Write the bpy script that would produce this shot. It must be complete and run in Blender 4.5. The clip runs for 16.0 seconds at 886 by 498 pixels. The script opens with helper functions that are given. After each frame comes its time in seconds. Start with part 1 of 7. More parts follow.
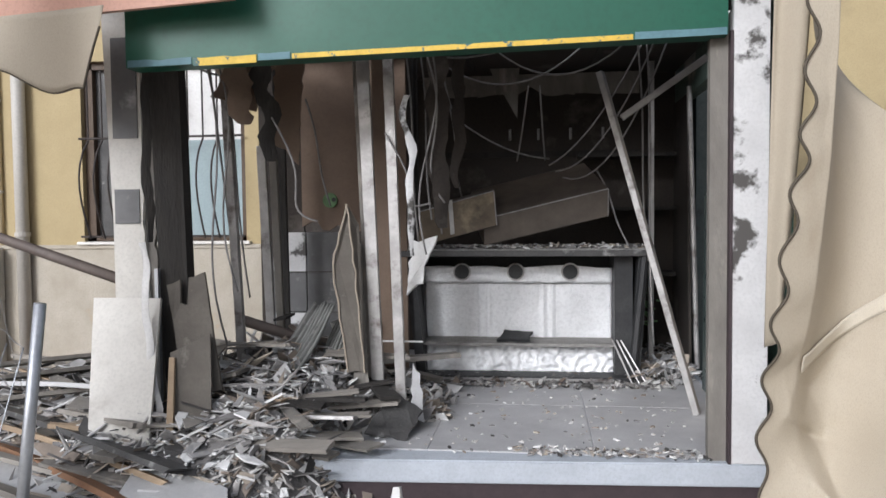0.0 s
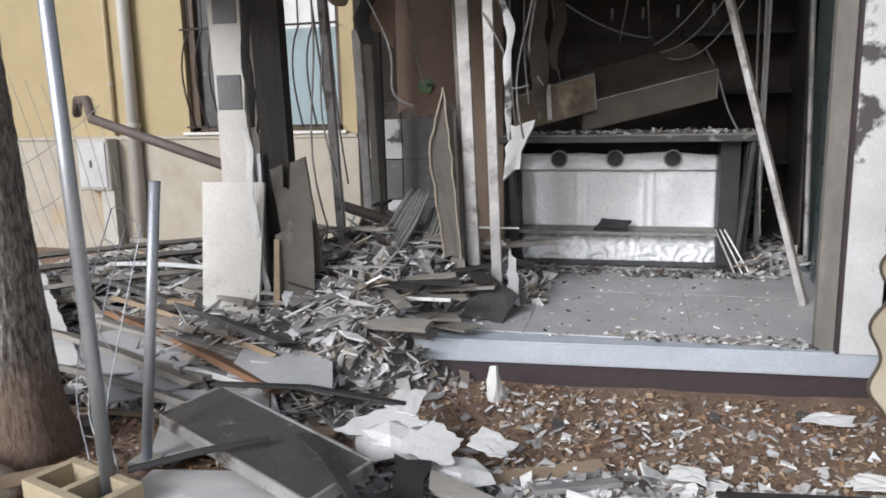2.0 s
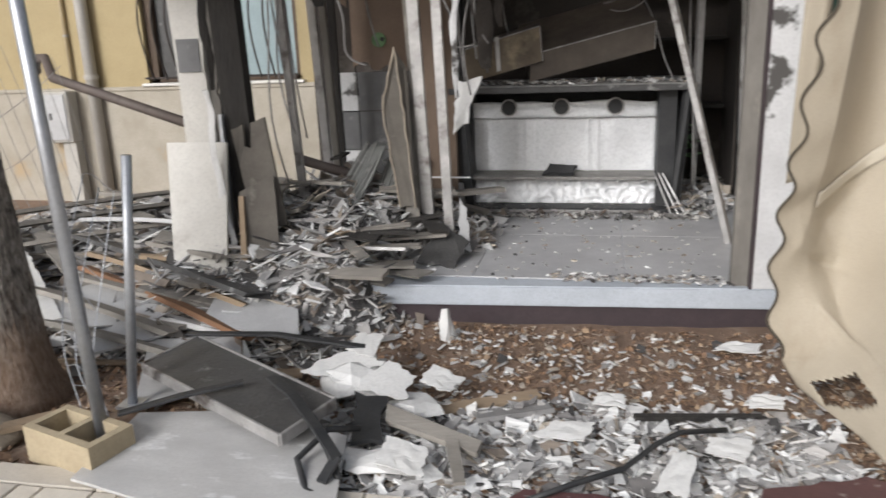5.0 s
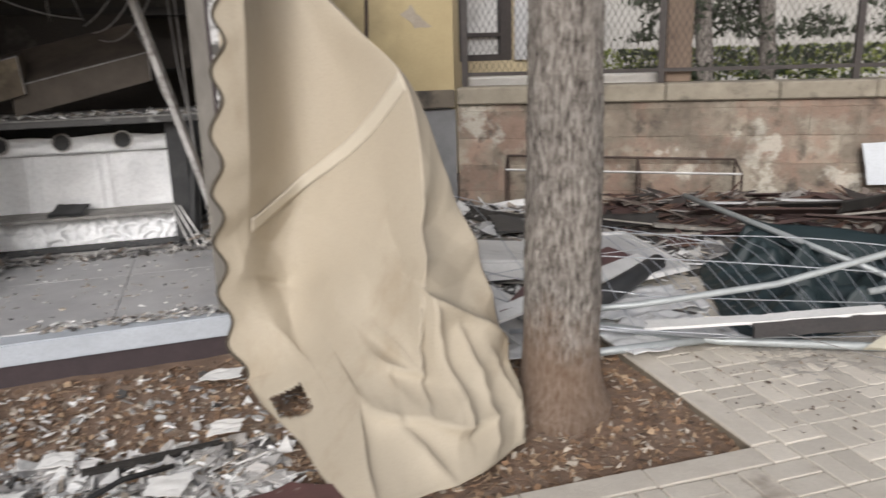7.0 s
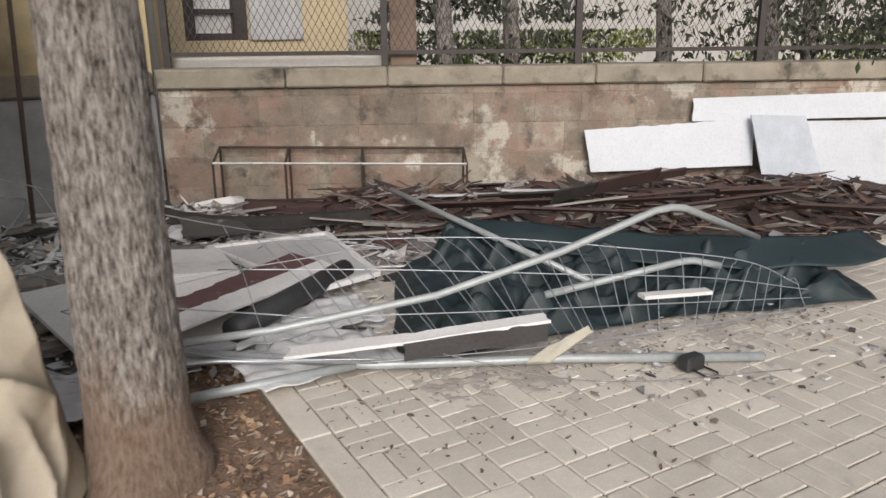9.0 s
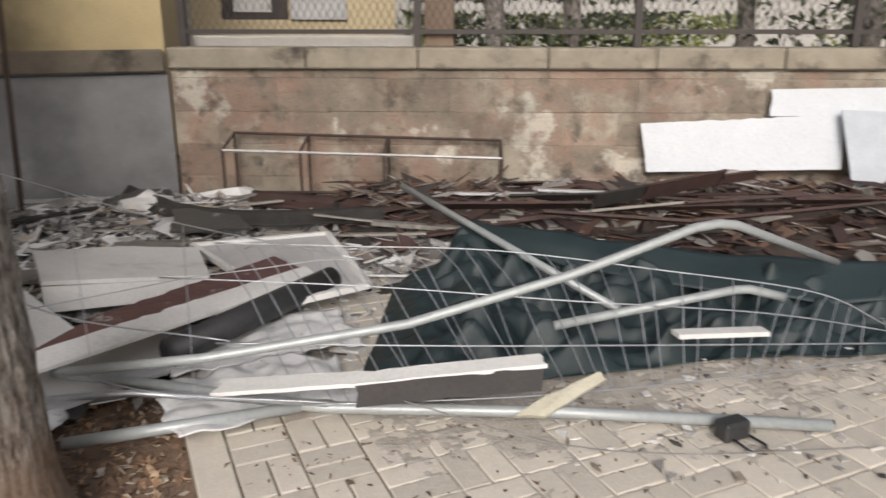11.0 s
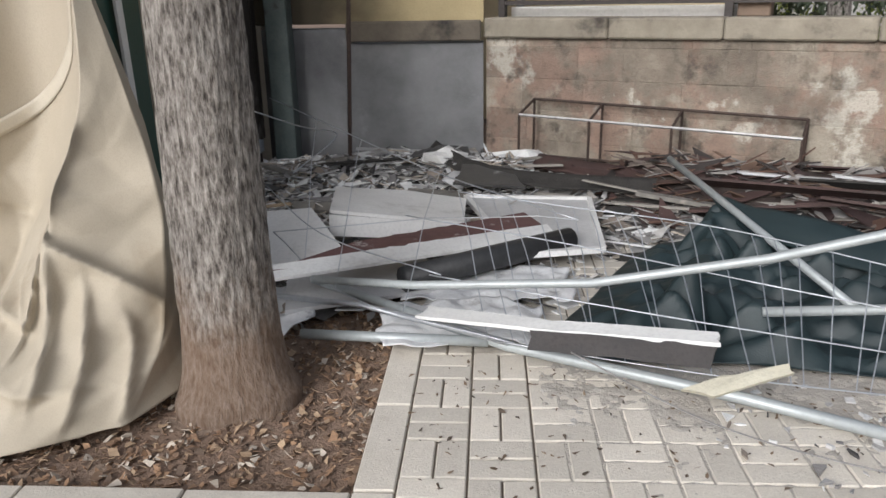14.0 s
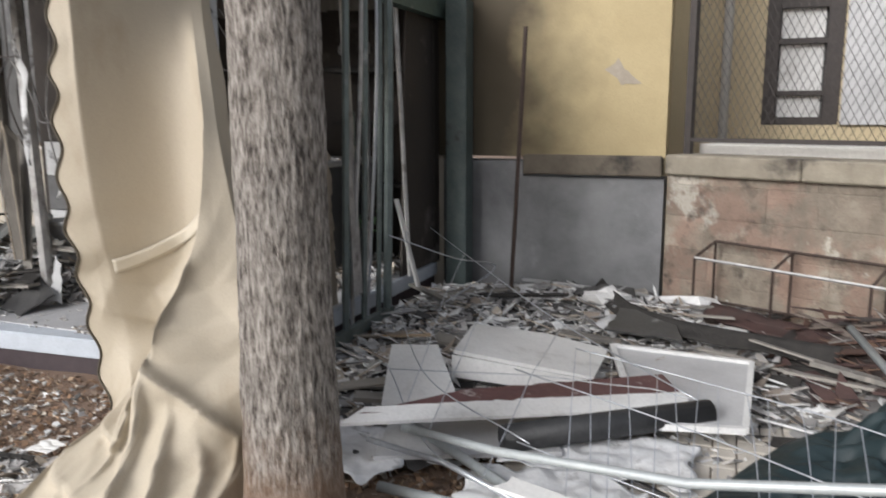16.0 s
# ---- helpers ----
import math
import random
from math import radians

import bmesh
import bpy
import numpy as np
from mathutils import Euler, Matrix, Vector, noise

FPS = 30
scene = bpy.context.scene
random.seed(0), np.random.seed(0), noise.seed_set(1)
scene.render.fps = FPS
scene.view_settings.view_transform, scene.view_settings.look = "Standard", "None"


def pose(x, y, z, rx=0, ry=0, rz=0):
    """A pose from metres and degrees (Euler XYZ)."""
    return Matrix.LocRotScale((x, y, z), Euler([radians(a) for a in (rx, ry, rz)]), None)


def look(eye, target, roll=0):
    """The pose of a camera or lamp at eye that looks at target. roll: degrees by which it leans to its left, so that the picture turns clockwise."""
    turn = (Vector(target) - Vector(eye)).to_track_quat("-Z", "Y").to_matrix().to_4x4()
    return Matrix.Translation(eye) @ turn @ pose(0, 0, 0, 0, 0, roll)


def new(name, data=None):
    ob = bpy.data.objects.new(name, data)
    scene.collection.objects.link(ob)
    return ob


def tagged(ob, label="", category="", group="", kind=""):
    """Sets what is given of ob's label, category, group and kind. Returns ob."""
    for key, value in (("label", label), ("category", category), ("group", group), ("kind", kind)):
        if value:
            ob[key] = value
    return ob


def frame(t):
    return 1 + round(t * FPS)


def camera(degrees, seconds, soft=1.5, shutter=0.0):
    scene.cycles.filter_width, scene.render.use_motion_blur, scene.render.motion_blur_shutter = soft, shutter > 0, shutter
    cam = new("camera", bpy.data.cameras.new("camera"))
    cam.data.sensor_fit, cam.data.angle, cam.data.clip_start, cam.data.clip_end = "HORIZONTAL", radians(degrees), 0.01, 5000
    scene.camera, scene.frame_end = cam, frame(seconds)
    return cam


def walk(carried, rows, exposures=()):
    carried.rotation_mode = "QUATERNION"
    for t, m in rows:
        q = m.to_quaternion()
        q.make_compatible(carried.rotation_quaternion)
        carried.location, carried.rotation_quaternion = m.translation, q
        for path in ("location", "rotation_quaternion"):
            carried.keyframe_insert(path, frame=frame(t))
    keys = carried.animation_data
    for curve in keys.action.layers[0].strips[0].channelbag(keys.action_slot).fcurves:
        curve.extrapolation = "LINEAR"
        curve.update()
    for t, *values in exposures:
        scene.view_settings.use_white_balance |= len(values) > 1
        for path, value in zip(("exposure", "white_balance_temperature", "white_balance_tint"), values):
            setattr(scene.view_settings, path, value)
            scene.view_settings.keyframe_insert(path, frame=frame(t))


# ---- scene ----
cam = camera(60.6, 16.0, shutter=0.4)
PATH = [
    (0, (0.666, 0.127, 1.435), (0.416, 2.109, 1.343), -0.6),
    (0.5, (0.663, 0.126, 1.417), (0.382, 2.101, 1.272), -0.6),
    (1, (0.663, 0.126, 1.407), (0.329, 2.086, 1.193), -0.8),
    (1.5, (0.654, 0.131, 1.391), (0.255, 2.07, 1.106), -1.0),
    (2, (0.64, 0.14, 1.375), (0.153, 2.046, 1.013), -1.2),
    (2.5, (0.636, 0.124, 1.378), (0.063, 1.992, 0.95), -1.4),
    (3, (0.623, 0.114, 1.374), (-0.032, 1.941, 0.893), -1.5),
    (3.2, (0.618, 0.109, 1.374), (-0.057, 1.925, 0.877), -1.6),
    (5.5, (0.972, -0.185, 1.568), (0.78, 1.73, 1.025), -2.2),
    (6, (1.236, -0.202, 1.555), (1.298, 1.728, 1.037), -2.2),
    (6.5, (1.417, -0.228, 1.569), (1.702, 1.685, 1.059), -2.1),
    (7, (1.59, -0.147, 1.548), (2.129, 1.712, 1.045), -1.7),
    (7.5, (1.839, -0.072, 1.556), (2.557, 1.722, 1.041), -1.4),
    (8, (2.116, -0.02, 1.522), (2.976, 1.708, 0.999), -1.2),
    (8.5, (2.414, 0.021, 1.512), (3.37, 1.691, 0.966), -0.6),
    (10.8, (3.365, 0.549, 1.377), (4.219, 2.263, 0.8), -0.1),
    (11, (3.385, 0.56, 1.389), (4.153, 2.315, 0.817), 0.0),
    (11.5, (3.356, 0.564, 1.377), (3.9, 2.406, 0.819), -0.3),
    (12, (3.33, 0.47, 1.39), (3.65, 2.364, 0.834), -0.6),
    (12.5, (3.392, 0.337, 1.38), (3.562, 2.249, 0.818), -0.8),
    (13, (3.535, 0.275, 1.389), (3.595, 2.186, 0.804), -0.9),
    (13.5, (3.769, 0.226, 1.384), (3.744, 2.13, 0.772), -1.1),
    (14, (3.903, 0.239, 1.377), (3.782, 2.134, 0.747), -1.0),
    (14.5, (4.02, 0.387, 1.398), (3.786, 2.275, 0.784), -0.8),
    (15, (4.178, 0.494, 1.427), (3.799, 2.379, 0.875), -0.5),
    (15.5, (4.327, 0.536, 1.471), (3.797, 2.409, 1.01), -0.2),
    (16, (4.38, 0.537, 1.514), (3.677, 2.377, 1.171), -0.2),
]
walk(cam, [(t, look(eye, target, roll)) for t, eye, target, roll in PATH],
     exposures=[(0.0, 0.1, 6100, 12), (3.0, 0.1, 6200, 11), (5.5, 0.0, 6450, 11), (8.5, -0.05, 6650, 13), (10.8, 0.04, 6850, 13), (12.0, 0.08, 6750, 13), (13.5, 0.1, 6300, 11), (16.0, 0.34, 6350, 11)])

# ---- light ----
world = bpy.data.worlds.new("overcast_sky")
scene.world = world
world.use_nodes = True
_wn = world.node_tree
_sky = _wn.nodes.new("ShaderNodeTexSky")
_sky.sky_type = 'NISHITA'
_sky.sun_disc = False
_sky.sun_elevation, _sky.sun_rotation = radians(30), radians(206)
_sky.air_density, _sky.dust_density = 1.0, 4.0
_hs = _wn.nodes.new("ShaderNodeHueSaturation")
_hs.inputs["Saturation"].default_value = 0.42
_wn.links.new(_sky.outputs[0], _hs.inputs["Color"])
_wn.links.new(_hs.outputs[0], _wn.nodes["Background"].inputs[0])
_wn.nodes["Background"].inputs[1].default_value = 0.122
sun_data = bpy.data.lights.new("sun", 'SUN')
sun_data.energy, sun_data.angle, sun_data.color = 1.9, radians(22), (0.97, 0.985, 1.0)
sun = new("sun", sun_data)
sun.matrix_world = look((-4, -7, 4.7), (0.5, 2, 0))


# ---- materials ----
def mat(name, base, second=None, rough=0.8, metal=0.0, scale=6.0, amount=0.5, fine=60.0, bump=0.3,
        third=None, third_scale=1.5, third_lo=0.55, third_hi=0.65, stretch=(1, 1, 1), per_piece=0.0):
    """Procedural surface: base mottled with second, stained with third, and a fine grain in the relief."""
    m = bpy.data.materials.new(name)
    m.use_nodes = True
    nt = m.node_tree
    L, N = nt.links.new, nt.nodes.new
    bs = nt.nodes["Principled BSDF"]
    bs.inputs["Roughness"].default_value = rough
    bs.inputs["Metallic"].default_value = metal
    tc = N("ShaderNodeTexCoord")
    mp = N("ShaderNodeMapping")
    mp.inputs["Scale"].default_value = stretch
    L(tc.outputs["Object"], mp.inputs[0])

    def nz(sc, detail=5.0):
        n = N("ShaderNodeTexNoise")
        n.inputs["Scale"].default_value, n.inputs["Detail"].default_value = sc, detail
        n.inputs["Roughness"].default_value = 0.62
        L(mp.outputs[0], n.inputs["Vector"])
        return n.outputs["Fac"]

    def mix(fac, a, b):
        x = N("ShaderNodeMix")
        x.data_type = 'RGBA'
        if hasattr(fac, "is_linked"):
            L(fac, x.inputs[0])
        else:
            x.inputs[0].default_value = fac
        for i, v in ((6, a), (7, b)):
            if isinstance(v, tuple):
                x.inputs[i].default_value = (*v[:3], 1)
            else:
                L(v, x.inputs[i])
        return x.outputs[2]

    def ramp(src, lo, hi):
        r = N("ShaderNodeMapRange")
        r.inputs["From Min"].default_value, r.inputs["From Max"].default_value = lo, hi
        L(src, r.inputs["Value"])
        return r.outputs[0]

    second = second or tuple(c * 0.7 for c in base)
    col = mix(ramp(nz(scale), 0.5 - 0.25 * amount - 0.05, 0.5 + 0.3), base, second)
    fn = nz(fine, 3.0)
    dark = tuple(c * 0.72 for c in base)
    g = N("ShaderNodeMath"); g.operation = 'MULTIPLY'; g.inputs[1].default_value = 0.6
    L(ramp(fn, 0.45, 0.75), g.inputs[0])
    col = mix(g.outputs[0], col, dark)
    if third:
        col = mix(ramp(nz(third_scale, 8.0), third_lo, third_hi), col, third)
    if per_piece:
        oi = N("ShaderNodeObjectInfo")
        hv = N("ShaderNodeHueSaturation")
        L(ramp2(nt, oi.outputs["Random"], 1 - per_piece, 1 + per_piece), hv.inputs["Value"])
        L(col, hv.inputs["Color"])
        col = hv.outputs[0]
    L(col, bs.inputs["Base Color"])
    rr = N("ShaderNodeMapRange")
    rr.inputs["To Min"].default_value, rr.inputs["To Max"].default_value = max(0.05, rough - 0.12), min(1, rough + 0.12)
    L(nz(scale * 2), rr.inputs["Value"])
    L(rr.outputs[0], bs.inputs["Roughness"])
    if bump:
        bp = N("ShaderNodeBump")
        bp.inputs["Strength"].default_value = bump
        bp.inputs["Distance"].default_value = 0.01
        add = N("ShaderNodeMath"); add.operation = 'ADD'
        L(fn, add.inputs[0]); L(nz(scale * 3), add.inputs[1])
        L(add.outputs[0], bp.inputs["Height"])
        L(bp.outputs[0], bs.inputs["Normal"])
    return m


def ramp2(nt, src, lo, hi):
    r = nt.nodes.new("ShaderNodeMapRange")
    r.inputs["To Min"].default_value, r.inputs["To Max"].default_value = lo, hi
    nt.links.new(src, r.inputs["Value"])
    return r.outputs[0]


def soot_stain(m, x_full, x_none, z_bias, dark=(0.07, 0.05, 0.03)):
    """Lays a smoke stain over a material: thick at x_full, gone at x_none, with a ragged border."""
    nt = m.node_tree
    L, N = nt.links.new, nt.nodes.new
    bs = nt.nodes["Principled BSDF"]
    src = bs.inputs["Base Color"].links[0].from_socket
    tc, sx = N("ShaderNodeTexCoord"), N("ShaderNodeSeparateXYZ")
    L(tc.outputs["Object"], sx.inputs[0])
    n = N("ShaderNodeTexNoise")
    n.inputs["Scale"].default_value, n.inputs["Detail"].default_value = 2.2, 7.0
    L(tc.outputs["Object"], n.inputs["Vector"])
    a = N("ShaderNodeMath"); a.operation = 'MULTIPLY_ADD'; a.inputs[1].default_value = 1.1
    L(n.outputs["Fac"], a.inputs[0]); L(sx.outputs["X"], a.inputs[2])
    z = N("ShaderNodeMath"); z.operation = 'MULTIPLY_ADD'; z.inputs[1].default_value = z_bias
    L(sx.outputs["Z"], z.inputs[0]); L(a.outputs[0], z.inputs[2])
    r = N("ShaderNodeMapRange")
    r.inputs["From Min"].default_value, r.inputs["From Max"].default_value = x_full + 0.55, x_none + 0.55
    r.inputs["To Min"].default_value, r.inputs["To Max"].default_value = 0.93, 0.0
    L(z.outputs[0], r.inputs["Value"])
    far = N("ShaderNodeMath"); far.operation = 'GREATER_THAN'; far.inputs[1].default_value = 0.0
    L(sx.outputs["X"], far.inputs[0])
    k = N("ShaderNodeMath"); k.operation = 'MULTIPLY'
    L(r.outputs[0], k.inputs[0]); L(far.outputs[0], k.inputs[1])
    x = N("ShaderNodeMix"); x.data_type = 'RGBA'
    L(k.outputs[0], x.inputs[0]); L(src, x.inputs[6]); x.inputs[7].default_value = (*dark, 1)
    L(x.outputs[2], bs.inputs["Base Color"])


def speckled(name, colours, rough=0.9, grain=40.0, bump=0.4):
    """Rubble whose loose pieces each take one of several colours."""
    m = mat(name, colours[0], rough=rough, fine=grain, bump=bump)
    nt = m.node_tree
    geo = nt.nodes.new("ShaderNodeNewGeometry")
    cr = nt.nodes.new("ShaderNodeValToRGB")
    cr.color_ramp.interpolation = 'CONSTANT'
    el = cr.color_ramp.elements
    while len(el) < len(colours):
        el.new(0.5)
    for i, c in enumerate(colours):
        el[i].position = i / len(colours)
        el[i].color = (*c, 1)
    nt.links.new(geo.outputs["Random Per Island"], cr.inputs[0])
    mul = nt.nodes.new("ShaderNodeMix")
    mul.data_type, mul.blend_type = 'RGBA', 'MULTIPLY'
    mul.inputs[0].default_value = 1.0
    n = nt.nodes.new("ShaderNodeTexNoise")
    n.inputs["Scale"].default_value = 14.0
    n.inputs["Detail"].default_value = 6.0
    nt.links.new(ramp2(nt, n.outputs["Fac"], 0.5, 1.55), mul.inputs[7])
    nt.links.new(cr.outputs[0], mul.inputs[6])
    nt.links.new(mul.outputs[2], nt.nodes["Principled BSDF"].inputs["Base Color"])
    return m


M_YEL = mat("yellow_plaster", (0.46, 0.372, 0.212), (0.4, 0.32, 0.18), rough=0.9, scale=2.5, fine=90, bump=0.15)
soot_stain(M_YEL, 2.45, 3.25, 0.0, (0.05, 0.04, 0.028))
M_PLINTH = mat("pale_plaster", (0.48, 0.44, 0.37), (0.34, 0.3, 0.235), rough=0.9, scale=3, fine=70, bump=0.25,
               third=(0.5, 0.36, 0.2), third_lo=0.6, third_hi=0.75)
M_GREYPL = mat("grey_cement_plaster", (0.33, 0.33, 0.335), (0.1, 0.1, 0.103), rough=0.85, scale=1.7, amount=0.9, fine=90, bump=0.15,
               third=(0.42, 0.42, 0.43), third_scale=2.4, third_lo=0.6, third_hi=0.85)
soot_stain(M_GREYPL, 2.0, 3.0, 0.25, (0.045, 0.045, 0.045))
M_COPE = mat("weathered_coping_stone", (0.36, 0.32, 0.25), (0.19, 0.165, 0.13), rough=0.9, scale=5, amount=0.8, fine=50, bump=0.5,
             third=(0.06, 0.05, 0.042), third_scale=3, third_lo=0.54, third_hi=0.7)
M_BURNTCOPE = mat("soot_blackened_stone", (0.2, 0.17, 0.13), (0.09, 0.075, 0.06), rough=0.9, scale=4, amount=0.9, fine=50, bump=0.5, third=(0.03, 0.027, 0.025), third_scale=2.5, third_lo=0.5, third_hi=0.65)
M_MORTAR = mat("pale_mortar", (0.4, 0.35, 0.28), (0.28, 0.24, 0.19), rough=0.95, scale=6, fine=60, bump=0.6)
M_PAVER = mat("concrete_paver", (0.68, 0.63, 0.55), (0.53, 0.48, 0.41), rough=0.9, scale=7, fine=120, bump=0.35, per_piece=0.14,
              third=(0.3, 0.25, 0.2), third_scale=3.5, third_lo=0.6, third_hi=0.78)
M_JOINT = mat("sandy_joint", (0.24, 0.2, 0.15), (0.15, 0.125, 0.1), rough=1.0, scale=9, fine=90, bump=0.6)
M_SOIL = mat("brown_soil", (0.28, 0.19, 0.135), (0.16, 0.108, 0.077), rough=1.0, scale=7, fine=70, bump=1.0,
             third=(0.33, 0.26, 0.2), third_scale=4, third_lo=0.55, third_hi=0.7)
M_SLAB = mat("sooty_floor_tile", (0.54, 0.54, 0.545), (0.33, 0.33, 0.34), rough=0.48, scale=2.5, amount=0.8, fine=60, bump=0.15,
             third=(0.13, 0.12, 0.11), third_scale=2.2, third_lo=0.6, third_hi=0.85)
# slab edge paint; also the shaded tone of the upright white sheet
M_SLAB_SHEETSHADE = mat("grey_concrete_and_sheet_shade", (0.5, 0.54, 0.59), (0.4, 0.43, 0.47), rough=0.8, scale=5, fine=70, bump=0.3)
M_MAROON = mat("maroon_paint", (0.055, 0.038, 0.042), (0.035, 0.027, 0.03), rough=0.7, scale=6, fine=50, bump=0.2,
               third=(0.2, 0.17, 0.16), third_scale=9, third_lo=0.7, third_hi=0.75)
M_MARBOARD = mat("maroon_panel", (0.13, 0.06, 0.06), (0.09, 0.045, 0.045), rough=0.55, scale=8, fine=60, bump=0.1,
                 third=(0.4, 0.37, 0.35), third_scale=7, third_lo=0.64, third_hi=0.7)
M_GREEN = mat("green_sign_paint", (0.012, 0.105, 0.065), (0.01, 0.085, 0.052), rough=0.45, scale=2, fine=30, bump=0.05,
              third=(0.3, 0.36, 0.33), third_scale=26, third_lo=0.77, third_hi=0.79)
M_YSTRIPE = mat("yellow_stripe_paint", (0.72, 0.5, 0.07), (0.55, 0.38, 0.06), rough=0.6, scale=12, fine=60, bump=0.1,
                third=(0.06, 0.13, 0.13), third_scale=16, third_lo=0.57, third_hi=0.6)
M_BSTRIPE = mat("grey_blue_stripe", (0.12, 0.24, 0.28), (0.08, 0.16, 0.19), rough=0.6, scale=12, fine=60, bump=0.1)
M_SALMON = mat("salmon_board", (0.6, 0.36, 0.28), (0.52, 0.3, 0.23), rough=0.8, scale=3, fine=60, bump=0.1)
M_SOOT = mat("sooty_wall", (0.034, 0.029, 0.025), (0.062, 0.05, 0.042), rough=0.9, scale=2.0, amount=0.8, fine=50, bump=0.3,
             third=(0.2, 0.18, 0.16), third_scale=1.9, third_lo=0.58, third_hi=0.8)
M_CHAR = mat("charred_wood", (0.022, 0.02, 0.018), (0.05, 0.045, 0.04), rough=0.85, scale=12, fine=80, bump=0.6, stretch=(1, 1, 0.2))
M_BROWNPANEL = mat("scorched_hardboard", (0.23, 0.165, 0.12), (0.16, 0.115, 0.085), rough=0.8, scale=2.5, fine=60, bump=0.1,
                   third=(0.07, 0.05, 0.04), third_scale=2.0, third_lo=0.62, third_hi=0.75)
M_BEIGEPANEL = mat("smoked_beige_panel", (0.4, 0.34, 0.27), (0.28, 0.24, 0.19), rough=0.8, scale=3, fine=60, bump=0.15,
                   third=(0.12, 0.1, 0.085), third_scale=2.5, third_lo=0.6, third_hi=0.78)
M_WHITEP = mat("white_panel", (0.76, 0.755, 0.74), (0.6, 0.595, 0.575), rough=0.5, scale=3, fine=60, bump=0.08,
               third=(0.34, 0.325, 0.3), third_scale=3, third_lo=0.6, third_hi=0.82)
M_PILASTER = mat("sooty_white_paint", (0.68, 0.68, 0.68), (0.5, 0.5, 0.5), rough=0.65, scale=3, fine=60, bump=0.1,
                 third=(0.08, 0.075, 0.07), third_scale=4.5, third_lo=0.54, third_hi=0.6)
M_GREYP = mat("grey_sheet", (0.54, 0.54, 0.54), (0.38, 0.38, 0.38), rough=0.55, scale=3, fine=70, bump=0.1,
              third=(0.56, 0.56, 0.55), third_scale=5, third_lo=0.62, third_hi=0.72)
M_DARKP = mat("dark_sooty_panel", (0.05, 0.049, 0.048), (0.105, 0.102, 0.1), rough=0.5, scale=5, fine=60, bump=0.2,
              third=(0.3, 0.3, 0.29), third_scale=9, third_lo=0.6, third_hi=0.74)
M_GREYBOARD = mat("ashy_grey_board", (0.25, 0.235, 0.21), (0.12, 0.11, 0.098), rough=0.85, scale=7, amount=0.8, third=(0.34, 0.31, 0.27), third_scale=6, third_lo=0.56, third_hi=0.7, fine=60, bump=0.3, stretch=(1, 1, 0.4))
M_GREYSHEET = mat("scuffed_grey_sheet", (0.57, 0.565, 0.555), (0.38, 0.377, 0.37), rough=0.5, scale=2.5, fine=80, bump=0.12, third=(0.8, 0.8, 0.8), third_scale=4, third_lo=0.6, third_hi=0.72, stretch=(1, 2.2, 1))
M_STEEL = mat("galvanised_steel", (0.55, 0.57, 0.6), (0.42, 0.44, 0.47), rough=0.42, metal=0.75, scale=9, fine=60, bump=0.1)
M_BURNSTEEL = mat("scorched_steel", (0.52, 0.51, 0.5), (0.24, 0.23, 0.22), rough=0.45, metal=0.5, scale=7, fine=50, bump=0.2,
                  third=(0.1, 0.08, 0.07), third_scale=5, third_lo=0.55, third_hi=0.7)
M_FOILM = mat("silver_panel", (0.86, 0.87, 0.88), (0.74, 0.75, 0.76), rough=0.4, metal=0.12, scale=5, fine=40, bump=0.5,
              third=(0.25, 0.24, 0.23), third_scale=4, third_lo=0.68, third_hi=0.82)
M_BLACK = mat("burnt_black_metal", (0.02, 0.021, 0.023), (0.05, 0.05, 0.05), rough=0.55, scale=8, fine=60, bump=0.25)
M_ASH = mat("ashy_worktop", (0.2, 0.19, 0.18), (0.4, 0.39, 0.37), rough=0.9, scale=12, amount=0.9, fine=60, bump=0.5)
M_AWN = mat("beige_awning_fabric", (0.45, 0.395, 0.31), (0.38, 0.328, 0.25), rough=0.75, scale=1.2, fine=220, bump=0.06,
            third=(0.27, 0.205, 0.13), third_scale=1.6, third_lo=0.56, third_hi=0.8, stretch=(1.2, 1.2, 0.5))
M_AWNTRIM = mat("dark_braid", (0.09, 0.075, 0.055), rough=0.9, bump=0.1)
M_TARP = mat("dark_green_tarpaulin", (0.011, 0.023, 0.026), (0.02, 0.036, 0.04), rough=0.55, scale=4, fine=150, bump=0.15,
             third=(0.04, 0.06, 0.062), third_scale=3, third_lo=0.6, third_hi=0.85)
M_RUST = mat("rusty_iron", (0.07, 0.045, 0.035), (0.035, 0.025, 0.022), rough=0.8, scale=20, fine=90, bump=0.3)
M_IRON = mat("dark_fence_iron", (0.05, 0.04, 0.036), (0.03, 0.025, 0.023), rough=0.6, scale=15, fine=80, bump=0.2)
M_GLASSG = mat("blue_grey_shutter", (0.33, 0.42, 0.44), (0.27, 0.35, 0.37), rough=0.55, scale=3, fine=50, bump=0.05)
M_PVC = mat("grey_downpipe", (0.5, 0.48, 0.44), (0.42, 0.4, 0.36), rough=0.5, scale=4, fine=50, bump=0.05)
M_WOOD = mat("bare_wood", (0.36, 0.27, 0.18), (0.22, 0.165, 0.115), rough=0.85, scale=5, fine=60, bump=0.3, stretch=(0.3, 1, 1))
M_OLDWOOD = mat("grey_weathered_timber", (0.34, 0.315, 0.28), (0.17, 0.155, 0.135), rough=0.9, scale=6, fine=60, bump=0.4, stretch=(0.3, 1, 1))
M_WIRE = mat("ashy_wire", (0.3, 0.29, 0.28), (0.12, 0.11, 0.11), rough=0.7, scale=15, bump=0.0)
